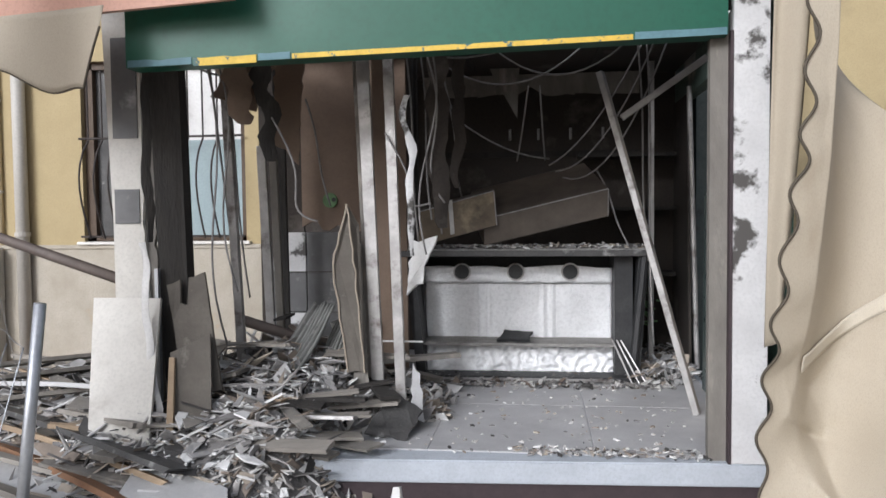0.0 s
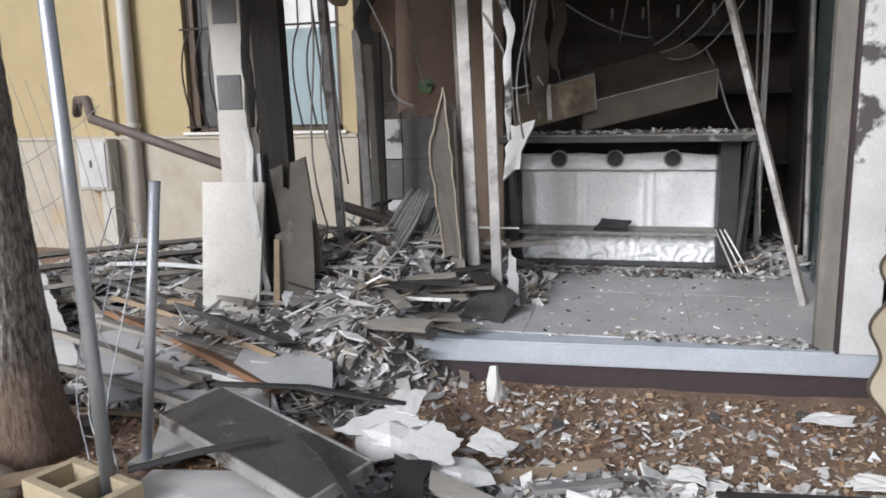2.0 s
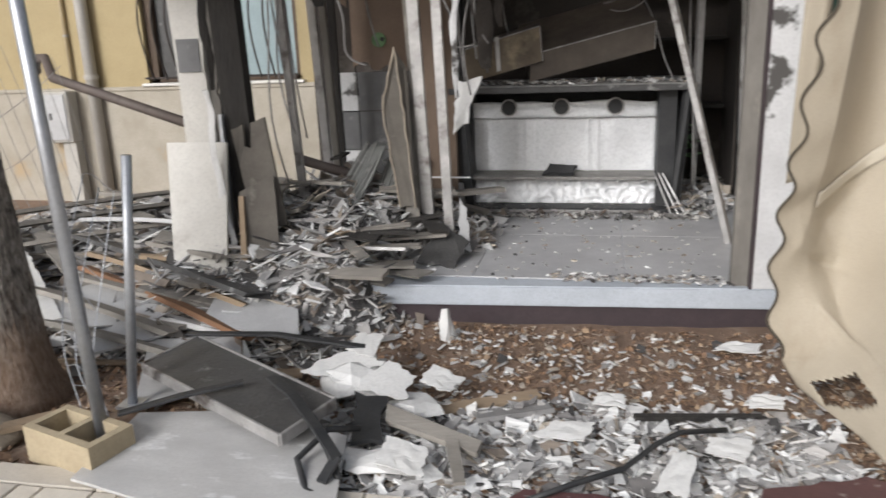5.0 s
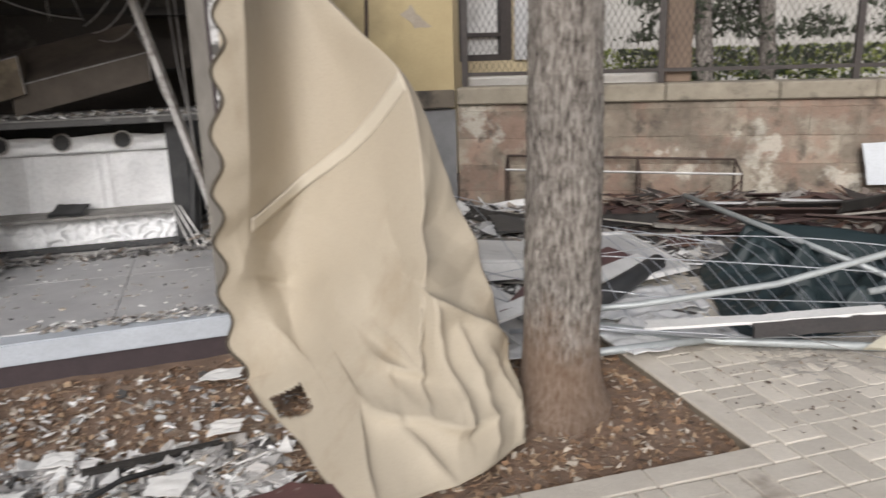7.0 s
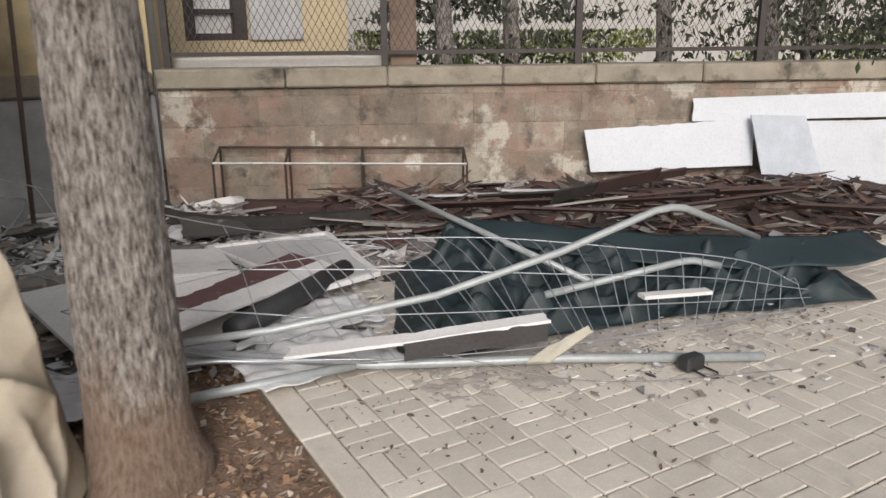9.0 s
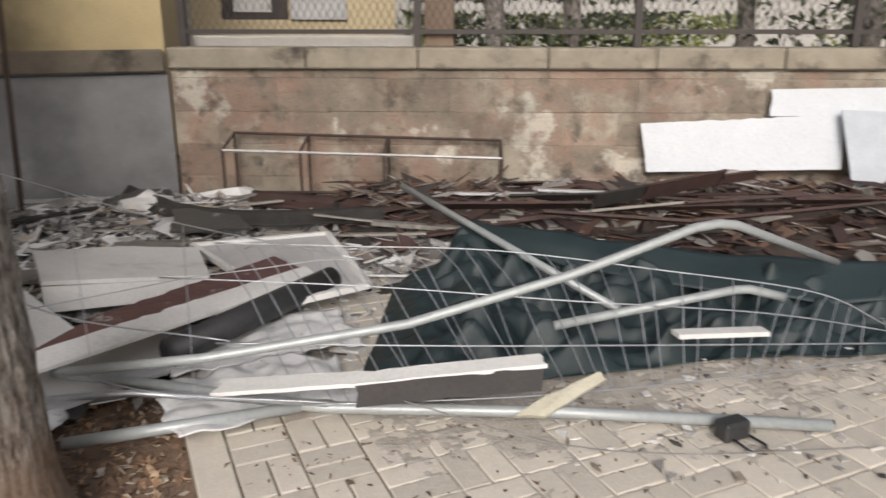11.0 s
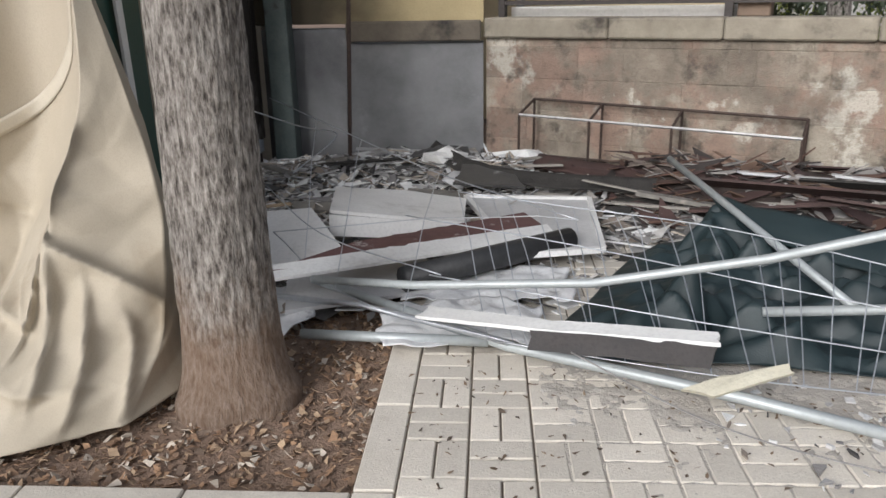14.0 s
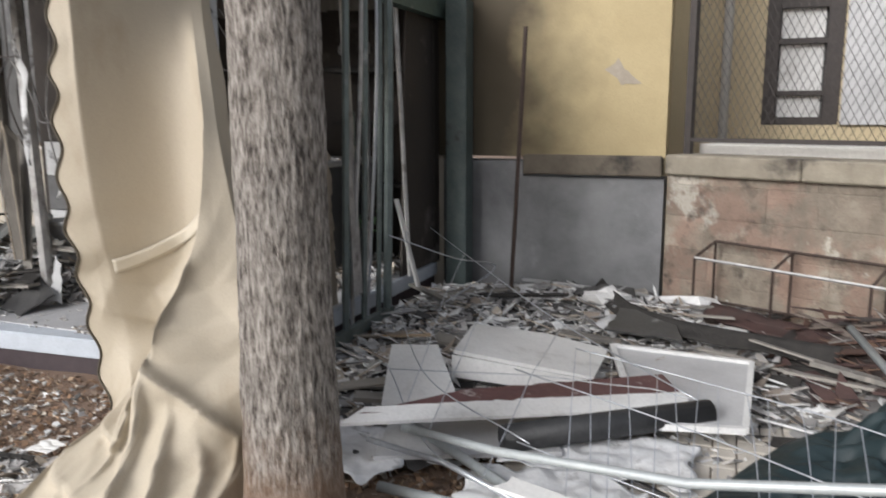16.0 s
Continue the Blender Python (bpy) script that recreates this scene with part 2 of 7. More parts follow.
M_TUFF = mat("yellow_tufa_block", (0.48, 0.4, 0.27), (0.38, 0.31, 0.21), rough=0.95, scale=6, fine=60, bump=0.5)
M_ROCK = mat("rough_boulder", (0.36, 0.31, 0.24), (0.24, 0.2, 0.16), rough=0.95, scale=5, fine=45, bump=0.9)
M_CREAM = mat("cream_house_wall", (0.6, 0.5, 0.32), (0.54, 0.45, 0.29), rough=0.9, scale=2, fine=60, bump=0.1)
M_MARBLE = mat("white_marble_ledge", (0.74, 0.72, 0.68), (0.62, 0.6, 0.56), rough=0.4, scale=4, fine=40, bump=0.05)
M_LEAF = mat("evergreen_leaves", (0.035, 0.05, 0.022), (0.02, 0.03, 0.014), rough=0.6, scale=6, bump=0.0)
M_HEDGE = mat("lime_hedge_leaves", (0.22, 0.26, 0.04), (0.1, 0.14, 0.03), rough=0.6, scale=6, bump=0.0)
M_FLAKE = speckled("burnt_debris", [(0.62, 0.62, 0.61), (0.36, 0.35, 0.34), (0.2, 0.19, 0.185), (0.06, 0.057, 0.055), (0.46, 0.44, 0.42),
                                    (0.24, 0.2, 0.165), (0.54, 0.53, 0.52), (0.28, 0.275, 0.27), (0.4, 0.35, 0.29), (0.68, 0.68, 0.67)])
M_DARKFLAKE = speckled("charred_debris", [(0.26, 0.25, 0.24), (0.05, 0.048, 0.045), (0.4, 0.385, 0.37), (0.5, 0.485, 0.46), (0.16, 0.152, 0.145),
                                          (0.5, 0.49, 0.47), (0.2, 0.19, 0.18), (0.13, 0.1, 0.08)])
M_WHITEFLAKE = speckled("white_shreds", [(0.66, 0.66, 0.65), (0.5, 0.5, 0.49), (0.38, 0.37, 0.36), (0.6, 0.59, 0.57), (0.25, 0.24, 0.23), (0.7, 0.7, 0.69)])
M_LITTER = speckled("dry_leaf_litter", [(0.28, 0.17, 0.1), (0.17, 0.108, 0.07), (0.38, 0.27, 0.175), (0.24, 0.15, 0.093), (0.12, 0.082, 0.058), (0.46, 0.4, 0.33)])
M_LEAFDRY = speckled("dry_brown_leaf", [(0.13, 0.09, 0.06), (0.08, 0.06, 0.045), (0.2, 0.14, 0.09)])


def bark_material():
    """Furrowed bark: pale plates, dark upright fissures, reddish-brown foot."""
    m = bpy.data.materials.new("furrowed_bark")
    m.use_nodes = True
    nt = m.node_tree
    L, N = nt.links.new, nt.nodes.new
    bs = nt.nodes["Principled BSDF"]
    bs.inputs["Roughness"].default_value = 0.95
    tc, mp = N("ShaderNodeTexCoord"), N("ShaderNodeMapping")
    mp.inputs["Scale"].default_value = (1, 1, 0.27)
    L(tc.outputs["Object"], mp.inputs[0])

    def nz(sc, det, src):
        n = N("ShaderNodeTexNoise")
        n.inputs["Scale"].default_value, n.inputs["Detail"].default_value, n.inputs["Roughness"].default_value = sc, det, 0.7
        L(src, n.inputs["Vector"])
        return n.outputs["Fac"]
    cr = N("ShaderNodeValToRGB")
    el = cr.color_ramp.elements
    el[0].position, el[0].color = 0.35, (0.04, 0.033, 0.028, 1)
    el[1].position, el[1].color = 0.72, (0.45, 0.415, 0.375, 1)
    for pos, c in ((0.45, (0.15, 0.132, 0.115, 1)), (0.55, (0.275, 0.25, 0.225, 1))):
        e = el.new(pos)
        e.color = c
    fis = nz(62.0, 6.0, mp.outputs[0])
    L(fis, cr.inputs[0])
    big = nz(3.2, 4.0, tc.outputs["Object"])
    mx = N("ShaderNodeMix")
    mx.data_type, mx.blend_type = 'RGBA', 'MULTIPLY'
    mx.inputs[0].default_value = 1.0
    L(cr.outputs[0], mx.inputs[6])
    L(ramp2(nt, big, 0.7, 1.5), mx.inputs[7])
    sx = N("ShaderNodeSeparateXYZ")
    L(tc.outputs["Object"], sx.inputs[0])
    ad = N("ShaderNodeMath")
    ad.operation = 'MULTIPLY_ADD'
    ad.inputs[1].default_value = 0.7
    L(big, ad.inputs[0])
    L(sx.outputs["Z"], ad.inputs[2])
    foot = N("ShaderNodeMapRange")
    foot.inputs["From Min"].default_value, foot.inputs["From Max"].default_value = 0.85, 0.6
    L(ad.outputs[0], foot.inputs["Value"])
    m2 = N("ShaderNodeMix")
    m2.data_type = 'RGBA'
    L(foot.outputs[0], m2.inputs[0])
    L(mx.outputs[2], m2.inputs[6])
    m3 = N("ShaderNodeMix")
    m3.data_type, m3.blend_type = 'RGBA', 'MIX'
    m3.inputs[0].default_value = 0.68
    L(mx.outputs[2], m3.inputs[6])
    m3.inputs[7].default_value = (0.21, 0.13, 0.08, 1)
    L(m3.outputs[2], m2.inputs[7])
    L(m2.outputs[2], bs.inputs["Base Color"])
    bp = N("ShaderNodeBump")
    bp.inputs["Strength"].default_value, bp.inputs["Distance"].default_value = 1.0, 0.02
    L(fis, bp.inputs["Height"])
    L(bp.outputs[0], bs.inputs["Normal"])
    return m


M_BARK = bark_material()


def old_wall(name, per_piece):
    """Old block masonry: grey-beige stone with pink render, pale cement smears and dark grime."""
    m = bpy.data.materials.new(name)
    m.use_nodes = True
    nt = m.node_tree
    L, N = nt.links.new, nt.nodes.new
    bs = nt.nodes["Principled BSDF"]
    bs.inputs["Roughness"].default_value = 0.95
    tc = N("ShaderNodeTexCoord")

    def nz(sc, det, off):
        mp = N("ShaderNodeMapping")
        mp.inputs["Location"].default_value = (off, off * 2, off * 3)
        L(tc.outputs["Object"], mp.inputs[0])
        n = N("ShaderNodeTexNoise")
        n.inputs["Scale"].default_value, n.inputs["Detail"].default_value, n.inputs["Roughness"].default_value = sc, det, 0.65
        L(mp.outputs[0], n.inputs["Vector"])
        return n.outputs["Fac"]

    def layer(col, fac, lo, hi, tone, top=1.0):
        r = N("ShaderNodeMapRange")
        r.inputs["From Min"].default_value, r.inputs["From Max"].default_value, r.inputs["To Max"].default_value = lo, hi, top
        L(fac, r.inputs["Value"])
        x = N("ShaderNodeMix")
        x.data_type = 'RGBA'
        L(r.outputs[0], x.inputs[0])
        if isinstance(col, tuple):
            x.inputs[6].default_value = (*col, 1)
        else:
            L(col, x.inputs[6])
        x.inputs[7].default_value = (*tone, 1)
        return x.outputs[2]
    c = layer((0.31, 0.265, 0.21), nz(5, 6, 0), 0.4, 0.7, (0.2, 0.165, 0.13))
    c = layer(c, nz(1.5, 8, 3), 0.47, 0.56, (0.34, 0.215, 0.165), 0.6)
    c = layer(c, nz(2.0, 9, 7), 0.52, 0.6, (0.4, 0.355, 0.285), 0.85)
    c = layer(c, nz(2.2, 10, 11), 0.57, 0.62, (0.56, 0.525, 0.45), 0.85)
    c = layer(c, nz(1.2, 9, 23), 0.5, 0.7, (0.12, 0.1, 0.08), 0.75)
    c = layer(c, nz(5.5, 9, 17), 0.54, 0.68, (0.08, 0.066, 0.054), 0.85)
    fine = nz(60, 4, 1)
    c = layer(c, fine, 0.5, 0.8, (0.16, 0.13, 0.1), 0.6)
    if per_piece:
        oi, hv = N("ShaderNodeObjectInfo"), N("ShaderNodeHueSaturation")
        L(ramp2(nt, oi.outputs["Random"], 0.86, 1.14), hv.inputs["Value"])
        L(c, hv.inputs["Color"])
        c = hv.outputs[0]
    L(c, bs.inputs["Base Color"])
    bp = N("ShaderNodeBump")
    bp.inputs["Strength"].default_value, bp.inputs["Distance"].default_value = 0.8, 0.015
    ad = N("ShaderNodeMath")
    ad.operation = 'ADD'
    L(fine, ad.inputs[0])
    L(nz(14, 6, 5), ad.inputs[1])
    L(ad.outputs[0], bp.inputs["Height"])
    L(bp.outputs[0], bs.inputs["Normal"])
    return m


M_OLDWALL = old_wall("old_tufa_masonry", True)
M_OLDCORE = old_wall("old_wall_core", False)

# ---- building helpers ----
rnd = random.Random(7)


def finish(name, bm, material, smooth=False):
    me = bpy.data.meshes.new(name)
    bmesh.ops.recalc_face_normals(bm, faces=bm.faces)
    bm.to_mesh(me)
    bm.free()
    if smooth:
        for p in me.polygons:
            p.use_smooth = True
    if material:
        me.materials.append(material)
    return me


def part(name, bm, material, parent=None, label="", smooth=False):
    ob = new(name, finish(name, bm, material, smooth))
    if parent:
        ob.parent = parent
    if label:
        tagged(ob, label)
    return ob


def empty(name, label, category, group="", kind=""):
    return tagged(new(name), label, category, group, kind)


def single(name, bm, material, label, category, group="", kind="", smooth=False):
    return tagged(part(name, bm, material, None, "", smooth), label, category, group, kind)


def box(bm, x0, x1, y0, y1, z0, z1, bev=0.0):
    vs = [bm.verts.new(p) for p in ((x0, y0, z0), (x1, y0, z0), (x1, y1, z0), (x0, y1, z0), (x0, y0, z1), (x1, y0, z1), (x1, y1, z1), (x0, y1, z1))]
    fs = [bm.faces.new([vs[i] for i in f]) for f in ((3, 2, 1, 0), (4, 5, 6, 7), (0, 1, 5, 4), (1, 2, 6, 5), (2, 3, 7, 6), (3, 0, 4, 7))]
    if bev:
        bmesh.ops.bevel(bm, geom=list({e for f in fs for e in f.edges}), offset=bev, segments=1, affect='EDGES')
    return bm


def B(*a, bev=0.0):
    return box(bmesh.new(), *a, bev=bev)


def obox(bm, m, sx, sy, sz, bev=0.0):
    t = B(-sx / 2, sx / 2, -sy / 2, sy / 2, -sz / 2, sz / 2, bev=bev)
    bmesh.ops.transform(t, matrix=m, verts=t.verts)
    me = bpy.data.meshes.new("t")
    t.to_mesh(me)
    t.free()
    bm.from_mesh(me)
    bpy.data.meshes.remove(me)
    return bm


def tube(bm, pts, r, n=8, taper=None):
    """A round bar along a run of points."""
    pts = [Vector(p) for p in pts]
    rings = []
    side = None
    for i, p in enumerate(pts):
        d = (pts[min(i + 1, len(pts) - 1)] - pts[max(i - 1, 0)]).normalized()
        if side is None:
            side = d.orthogonal().normalized()
        side = (side - d * side.dot(d)).normalized()
        up = d.cross(side)
        rr = r if taper is None else r * taper[i]
        rings.append([bm.verts.new(p + rr * (math.cos(2 * math.pi * k / n) * side + math.sin(2 * math.pi * k / n) * up)) for k in range(n)])
    for a, b in zip(rings, rings[1:]):
        for k in range(n):
            bm.faces.new((a[k], a[(k + 1) % n], b[(k + 1) % n], b[k]))
    bm.faces.new(rings[0][::-1])
    bm.faces.new(rings[-1])
    return bm


def T(pts, r, n=8):
    return tube(bmesh.new(), pts, r, n)


def catmull_run(pts, k=6):
    """Points of a run with straight spans cut into short pieces, slightly uneven like a torn edge."""
    p = [Vector(q) for q in pts]
    return [a.lerp(b, j / k) + Vector((0.006 * math.sin(9 * j + a.z * 7), 0, 0)) for a, b in zip(p, p[1:]) for j in range(k)] + [p[-1]]


def sag(a, b, drop, n=10, sway=0.0):
    """A slack cable from a to b."""
    a, b = Vector(a), Vector(b)
    return [a.lerp(b, i / n) + Vector((sway * math.sin(3.1 * i / n * 2), 0, -drop * 4 * (i / n) * (1 - i / n))) for i in range(n + 1)]


def plate(bm, corners, th, jag=0.0, seed=0, torn=()):
    """A flat board through corners (in order), th thick; edges named in torn are broken ragged."""
    r = random.Random(seed)
    P = [Vector(c) for c in corners]
    nrm = (P[1] - P[0]).cross(P[2] - P[0]).normalized()
    cen = sum(P, Vector()) / len(P)
    loop = []
    for i, a in enumerate(P):
        b = P[(i + 1) % len(P)]
        loop.append(a)
        if jag and (not torn or i in torn):
            k = max(3, int((b - a).length / 0.05))
            for j in range(1, k):
                q = a.lerp(b, j / k)
                loop.append(q + (cen - q).normalized() * r.uniform(-0.2, 1) * jag)
    top = [bm.verts.new(p + nrm * th / 2) for p in loop]
    bot = [bm.verts.new(p - nrm * th / 2) for p in loop]
    bm.faces.new(top)
    bm.faces.new(bot[::-1])
    for i in range(len(loop)):
        j = (i + 1) % len(loop)
        bm.faces.new((top[i], bot[i], bot[j], top[j]))
    return bm


def P(corners, th, **k):
    return plate(bmesh.new(), corners, th, **k)


def sheet_mesh(f, nu, nv, th=0.0):
    """A skin from f(u, v), given thickness th."""
    bm = bmesh.new()
    g = [[bm.verts.new(f(i / nu, j / nv)) for j in range(nv + 1)] for i in range(nu + 1)]
    for i in range(nu):
        for j in range(nv):
            bm.faces.new((g[i][j], g[i + 1][j], g[i + 1][j + 1], g[i][j + 1]))
    if th:
        bmesh.ops.recalc_face_normals(bm, faces=bm.faces)
        bmesh.ops.solidify(bm, geom=bm.faces[:], thickness=th)
    return bm


def wob(x, y, z, s):
    return noise.noise(Vector((x, y, z)) * s)


def flakes(bm, count, where, size, seed, thick=(0.003, 0.012), tilt=0.5, lift=0.04, aspect=(0.25, 1.0), avoid=None):
    """Loose broken pieces: thin uneven prisms that lie on height where(x, y)."""
    r = random.Random(seed)
    n = 0
    verts, faces = [], []
    while n < count:
        x, y, z, s = where(r)
        if avoid and avoid(x, y):
            n += 1
            continue
        L = r.uniform(*size) * s
        W = L * r.uniform(*aspect)
        th = r.uniform(*thick)
        k = r.choice((3, 4, 4, 5))
        ang = sorted(r.uniform(0, 2 * math.pi) for _ in range(k))
        if max((ang[(i + 1) % k] - ang[i]) % (2 * math.pi) for i in range(k)) > 3.0:
            ang = [2 * math.pi * (i + r.uniform(-0.25, 0.25)) / k for i in range(k)]
        rot = Euler((r.gauss(0, tilt), r.gauss(0, tilt), r.uniform(0, 6.28))).to_matrix()
        c = Vector((x, y, z + r.random() * lift))
        b0 = len(verts)
        ring = [Vector((math.cos(a) * L / 2, math.sin(a) * W / 2, 0)) for a in ang]
        verts += [c + rot @ (p + Vector((0, 0, th / 2))) for p in ring] + [c + rot @ (p - Vector((0, 0, th / 2))) for p in ring]
        faces += [list(range(b0, b0 + k)), list(range(b0 + 2 * k - 1, b0 + k - 1, -1))]
        faces += [[b0 + i, b0 + k + i, b0 + k + (i + 1) % k, b0 + (i + 1) % k] for i in range(k)]
        n += 1
    me = bpy.data.meshes.new("flakes")
    me.from_pydata([tuple(v) for v in verts], [], faces)
    bm.from_mesh(me)
    bpy.data.meshes.remove(me)
    return bm


# ---- ground ----
def soil_height(x, y):
    return -0.045 + 0.02 * wob(x, y, 0, 1.5) + 0.012 * wob(x, y, 3, 6)


def make_ground():
    bm = bmesh.new()
    nx, ny = 120, 80
    xs = [-9 + 18 * i / nx for i in range(nx + 1)]
    ys = [-3 + 12 * j / ny for j in range(ny + 1)]
    g = [[bm.verts.new((x, y, soil_height(x, y))) for y in ys] for x in xs]
    for i in range(nx):
        for j in range(ny):
            bm.faces.new((g[i][j], g[i + 1][j], g[i + 1][j + 1], g[i][j + 1]))
    # skirt out to the horizon
    far = 400.0
    ring = [g[i][0] for i in range(nx + 1)] + [g[nx][j] for j in range(1, ny + 1)] + [g[i][ny] for i in range(nx - 1, -1, -1)] + [g[0][j] for j in range(ny - 1, 0, -1)]
    out = []
    for v in ring:
        d = Vector((v.co.x, v.co.y - 3, 0)).normalized()
        out.append(bm.verts.new((d.x * far, 3 + d.y * far, -0.06)))
    for i in range(len(ring)):
        j = (i + 1) % len(ring)
        bm.faces.new((ring[i], ring[j], out[j], out[i]))
    return single("ground", bm, M_SOIL, "bare brown soil bed strewn with ash", "ground", kind="structure", smooth=True)


make_ground()

# bed of the pavement: beyond the tree pit and along the street side
pave = empty("pavement", "pale beige concrete pavers in basket weave", "pavement", kind="structure")
_bm = bmesh.new()
box(_bm, 3.5, 12.0, -3.0, 6.9, -0.12, -0.012)
box(_bm, -9.0, 3.5, -3.0, 2.12, -0.12, -0.012)
part("joint_bed", _bm, M_JOINT, pave, "dark sandy joints")


# ---- garden wall and facade lines ----
WALL_A = Vector((3.87, 7.06, 0))
WALL_D = Vector((2.43, -1.17, 0)).normalized()
WALL_N = Vector((WALL_D.y, -WALL_D.x, 0))           # towards the street
if WALL_N.y > 0:
    WALL_N = -WALL_N
WALL_M = Matrix(((WALL_D.x, -WALL_N.x, 0, WALL_A.x), (WALL_D.y, -WALL_N.y, 0, WALL_A.y), (0, 0, 1, 0), (0, 0, 0, 1)))
FY = 7.08                                           # front of the yellow facade


def facade():
    f = empty("wall_facade", "yellow plastered facade over a pale cement plinth", "wall", kind="structure")
    wx0, wx1, wz0, wz1 = -3.76, -2.1, 1.19, 2.95
    bm = bmesh.new()
    y0, y1 = FY, FY + 0.3
    box(bm, -10, wx0, y0, y1, 1.17, 4.6)
    box(bm, wx1, 3.85, y0, y1, 1.17, 4.6)
    box(bm, wx0, wx1, y0, y1, wz1, 4.6)
    box(bm, wx0, wx1, y0, y1, 1.17, wz0)
    part("plaster", bm, M_YEL, f, "ochre yellow plaster")
    part("plinth", B(-10, 1.9, FY - 0.02, y1, -0.2, 1.165), M_PLINTH, f, "stained pale plinth")
    part("plinth", B(1.9, 2.65, FY - 0.025, y1, -0.2, 1.13), M_GREYPL, f, "grey cement plinth blackened by smoke")
    part("plinth", B(2.65, 3.85, FY - 0.025, y1, -0.2, 1.0), M_GREYPL, f, "grey cement plinth blackened by smoke")
    bm = B(2.66, 3.83, FY - 0.09, FY + 0.1, 1.02, 1.19, bev=0.012)
    part("string_course", bm, M_BURNTCOPE, f, "soot-stained stone string course")
    bm = B(-10, -1.95, FY - 0.035, FY, 1.13, 1.17, bev=0.005)
    part("sill", bm, M_PLINTH, f)
    part("peeled_patch", P([(3.33, FY - 0.002, 1.9), (3.44, FY - 0.002, 1.99), (3.53, FY - 0.002, 1.88), (3.64, FY - 0.002, 1.78), (3.47, FY - 0.002, 1.77)], 0.006, jag=0.02, seed=5), M_MORTAR, f, "pale peeled plaster patch")
    return f


facade()


def window_left():
    w = empty("window_1", "barred window with blue-grey shutters on the yellow facade", "window", kind="structure")
    x0, x1, z0, z1 = -3.76, -2.1, 1.19, 2.95
    bm = bmesh.new()
    for a, b in ((x0, x0 + 0.09), (x1 - 0.06, x1)):
        box(bm, a, b, FY + 0.06, FY + 0.16, z0, z1)
    box(bm, x0, x1, FY + 0.06, FY + 0.16, z1 - 0.07, z1)
    box(bm, x0, x1, FY + 0.06, FY + 0.16, z0, z0 + 0.06)
    part("window_frame", bm, mat("brown_window_frame", (0.1, 0.065, 0.04), rough=0.6), w, "dark brown wooden frame")
    part("shutter", B(x0 + 0.09, -2.96, FY + 0.12, FY + 0.15, z0 + 0.06, z1 - 0.07, bev=0.004), M_DARKP, w, "dark half-open shutter")
    part("shutter", B(-2.96, x1 - 0.06, FY + 0.12, FY + 0.15, z0 + 0.06, 2.18, bev=0.004), M_GLASSG, w, "blue-grey shutter leaf")
    part("pane", B(-2.96, x1 - 0.06, FY + 0.125, FY + 0.145, 2.18, z1 - 0.07), M_WHITEP, w, "pale upper pane")
    g = part("grille", bmesh.new(), M_IRON, w, "bellied wrought iron grille")
    n = 11
    for i in range(n):
        x = x0 + 0.1 + (x1 - x0 - 0.2) * i / (n - 1)
        pts = [(x, FY - 0.05, z1 - 0.1), (x, FY - 0.05, 2.2)]
        for k in range(9):
            s = k / 8
            pts.append((x, FY - 0.05 - 0.17 * math.sin(math.pi * s ** 0.8), 2.18 - 0.95 * s))
        part("bar", T(pts, 0.009, 6), M_IRON, g)
    for z in (2.2, 1.25):
        part("rail", T([(x0, FY - 0.05, z), (x1, FY - 0.05, z)], 0.011, 6), M_IRON, g)
    part("window_sill", B(x0 - 0.05, x1 + 0.05, FY - 0.06, FY + 0.06, 1.17, 1.2, bev=0.006), M_MARBLE, w, "pale stone sill")


window_left()


def downpipe():
    d = empty("downpipe", "grey plastic rainwater pipe with brackets on the facade", "pipe")
    part("pipe", T([(-4.36, FY - 0.08, -0.05), (-4.36, FY - 0.08, 4.4)], 0.062, 14), M_PVC, d, smooth=True)
    for z in (1.28, 2.9):
        part("bracket", T([(-4.36, FY - 0.08, z - 0.02), (-4.36, FY - 0.08, z + 0.02)], 0.074, 14), M_PVC, d)
    t = empty("conduit", "thin cream cable conduit on the facade", "pipe")
    part("pipe", T([(-4.62, FY - 0.03, 1.18), (-4.62, FY - 0.03, 4.4)], 0.022, 8), M_CREAM, t, smooth=True)
    for z in (1.7, 2.6):
        part("bracket", T([(-4.62, FY - 0.03, z - 0.012), (-4.62, FY - 0.03, z + 0.012)], 0.03, 8), M_PVC, t)


downpipe()


def meter_box():
    m = empty("meter_cabinet", "grey plastic electric meter cabinet on a post", "meter box")
    part("body", B(-4.98, -4.6, FY - 0.2, FY - 0.03, 0.62, 1.15, bev=0.012), M_PVC, m)
    part("door", B(-4.96, -4.63, FY - 0.215, FY - 0.2, 0.65, 1.12, bev=0.005), M_GREYP, m, "flat grey door")
    part("lock", B(-4.82, -4.8, FY - 0.225, FY - 0.214, 0.86, 0.93), M_DARKP, m)
    part("post", B(-4.75, -4.6, FY - 0.17, FY - 0.05, -0.05, 0.62), M_PVC, m)


meter_box()


def wallbox(bm, a, b, n0, n1, z0, z1, bev=0.0):
    """A box in the garden wall's own frame: a..b along it, n0..n1 from its face inwards."""
    t = B(a, b, n0, n1, z0, z1, bev=bev)
    bmesh.ops.transform(t, matrix=WALL_M, verts=t.verts)
    me = bpy.data.meshes.new("t")
    t.to_mesh(me)
    t.free()
    bm.from_mesh(me)
    bpy.data.meshes.remove(me)
    return bm


def wpt(a, n, z):
    return WALL_M @ Vector((a, n, z))


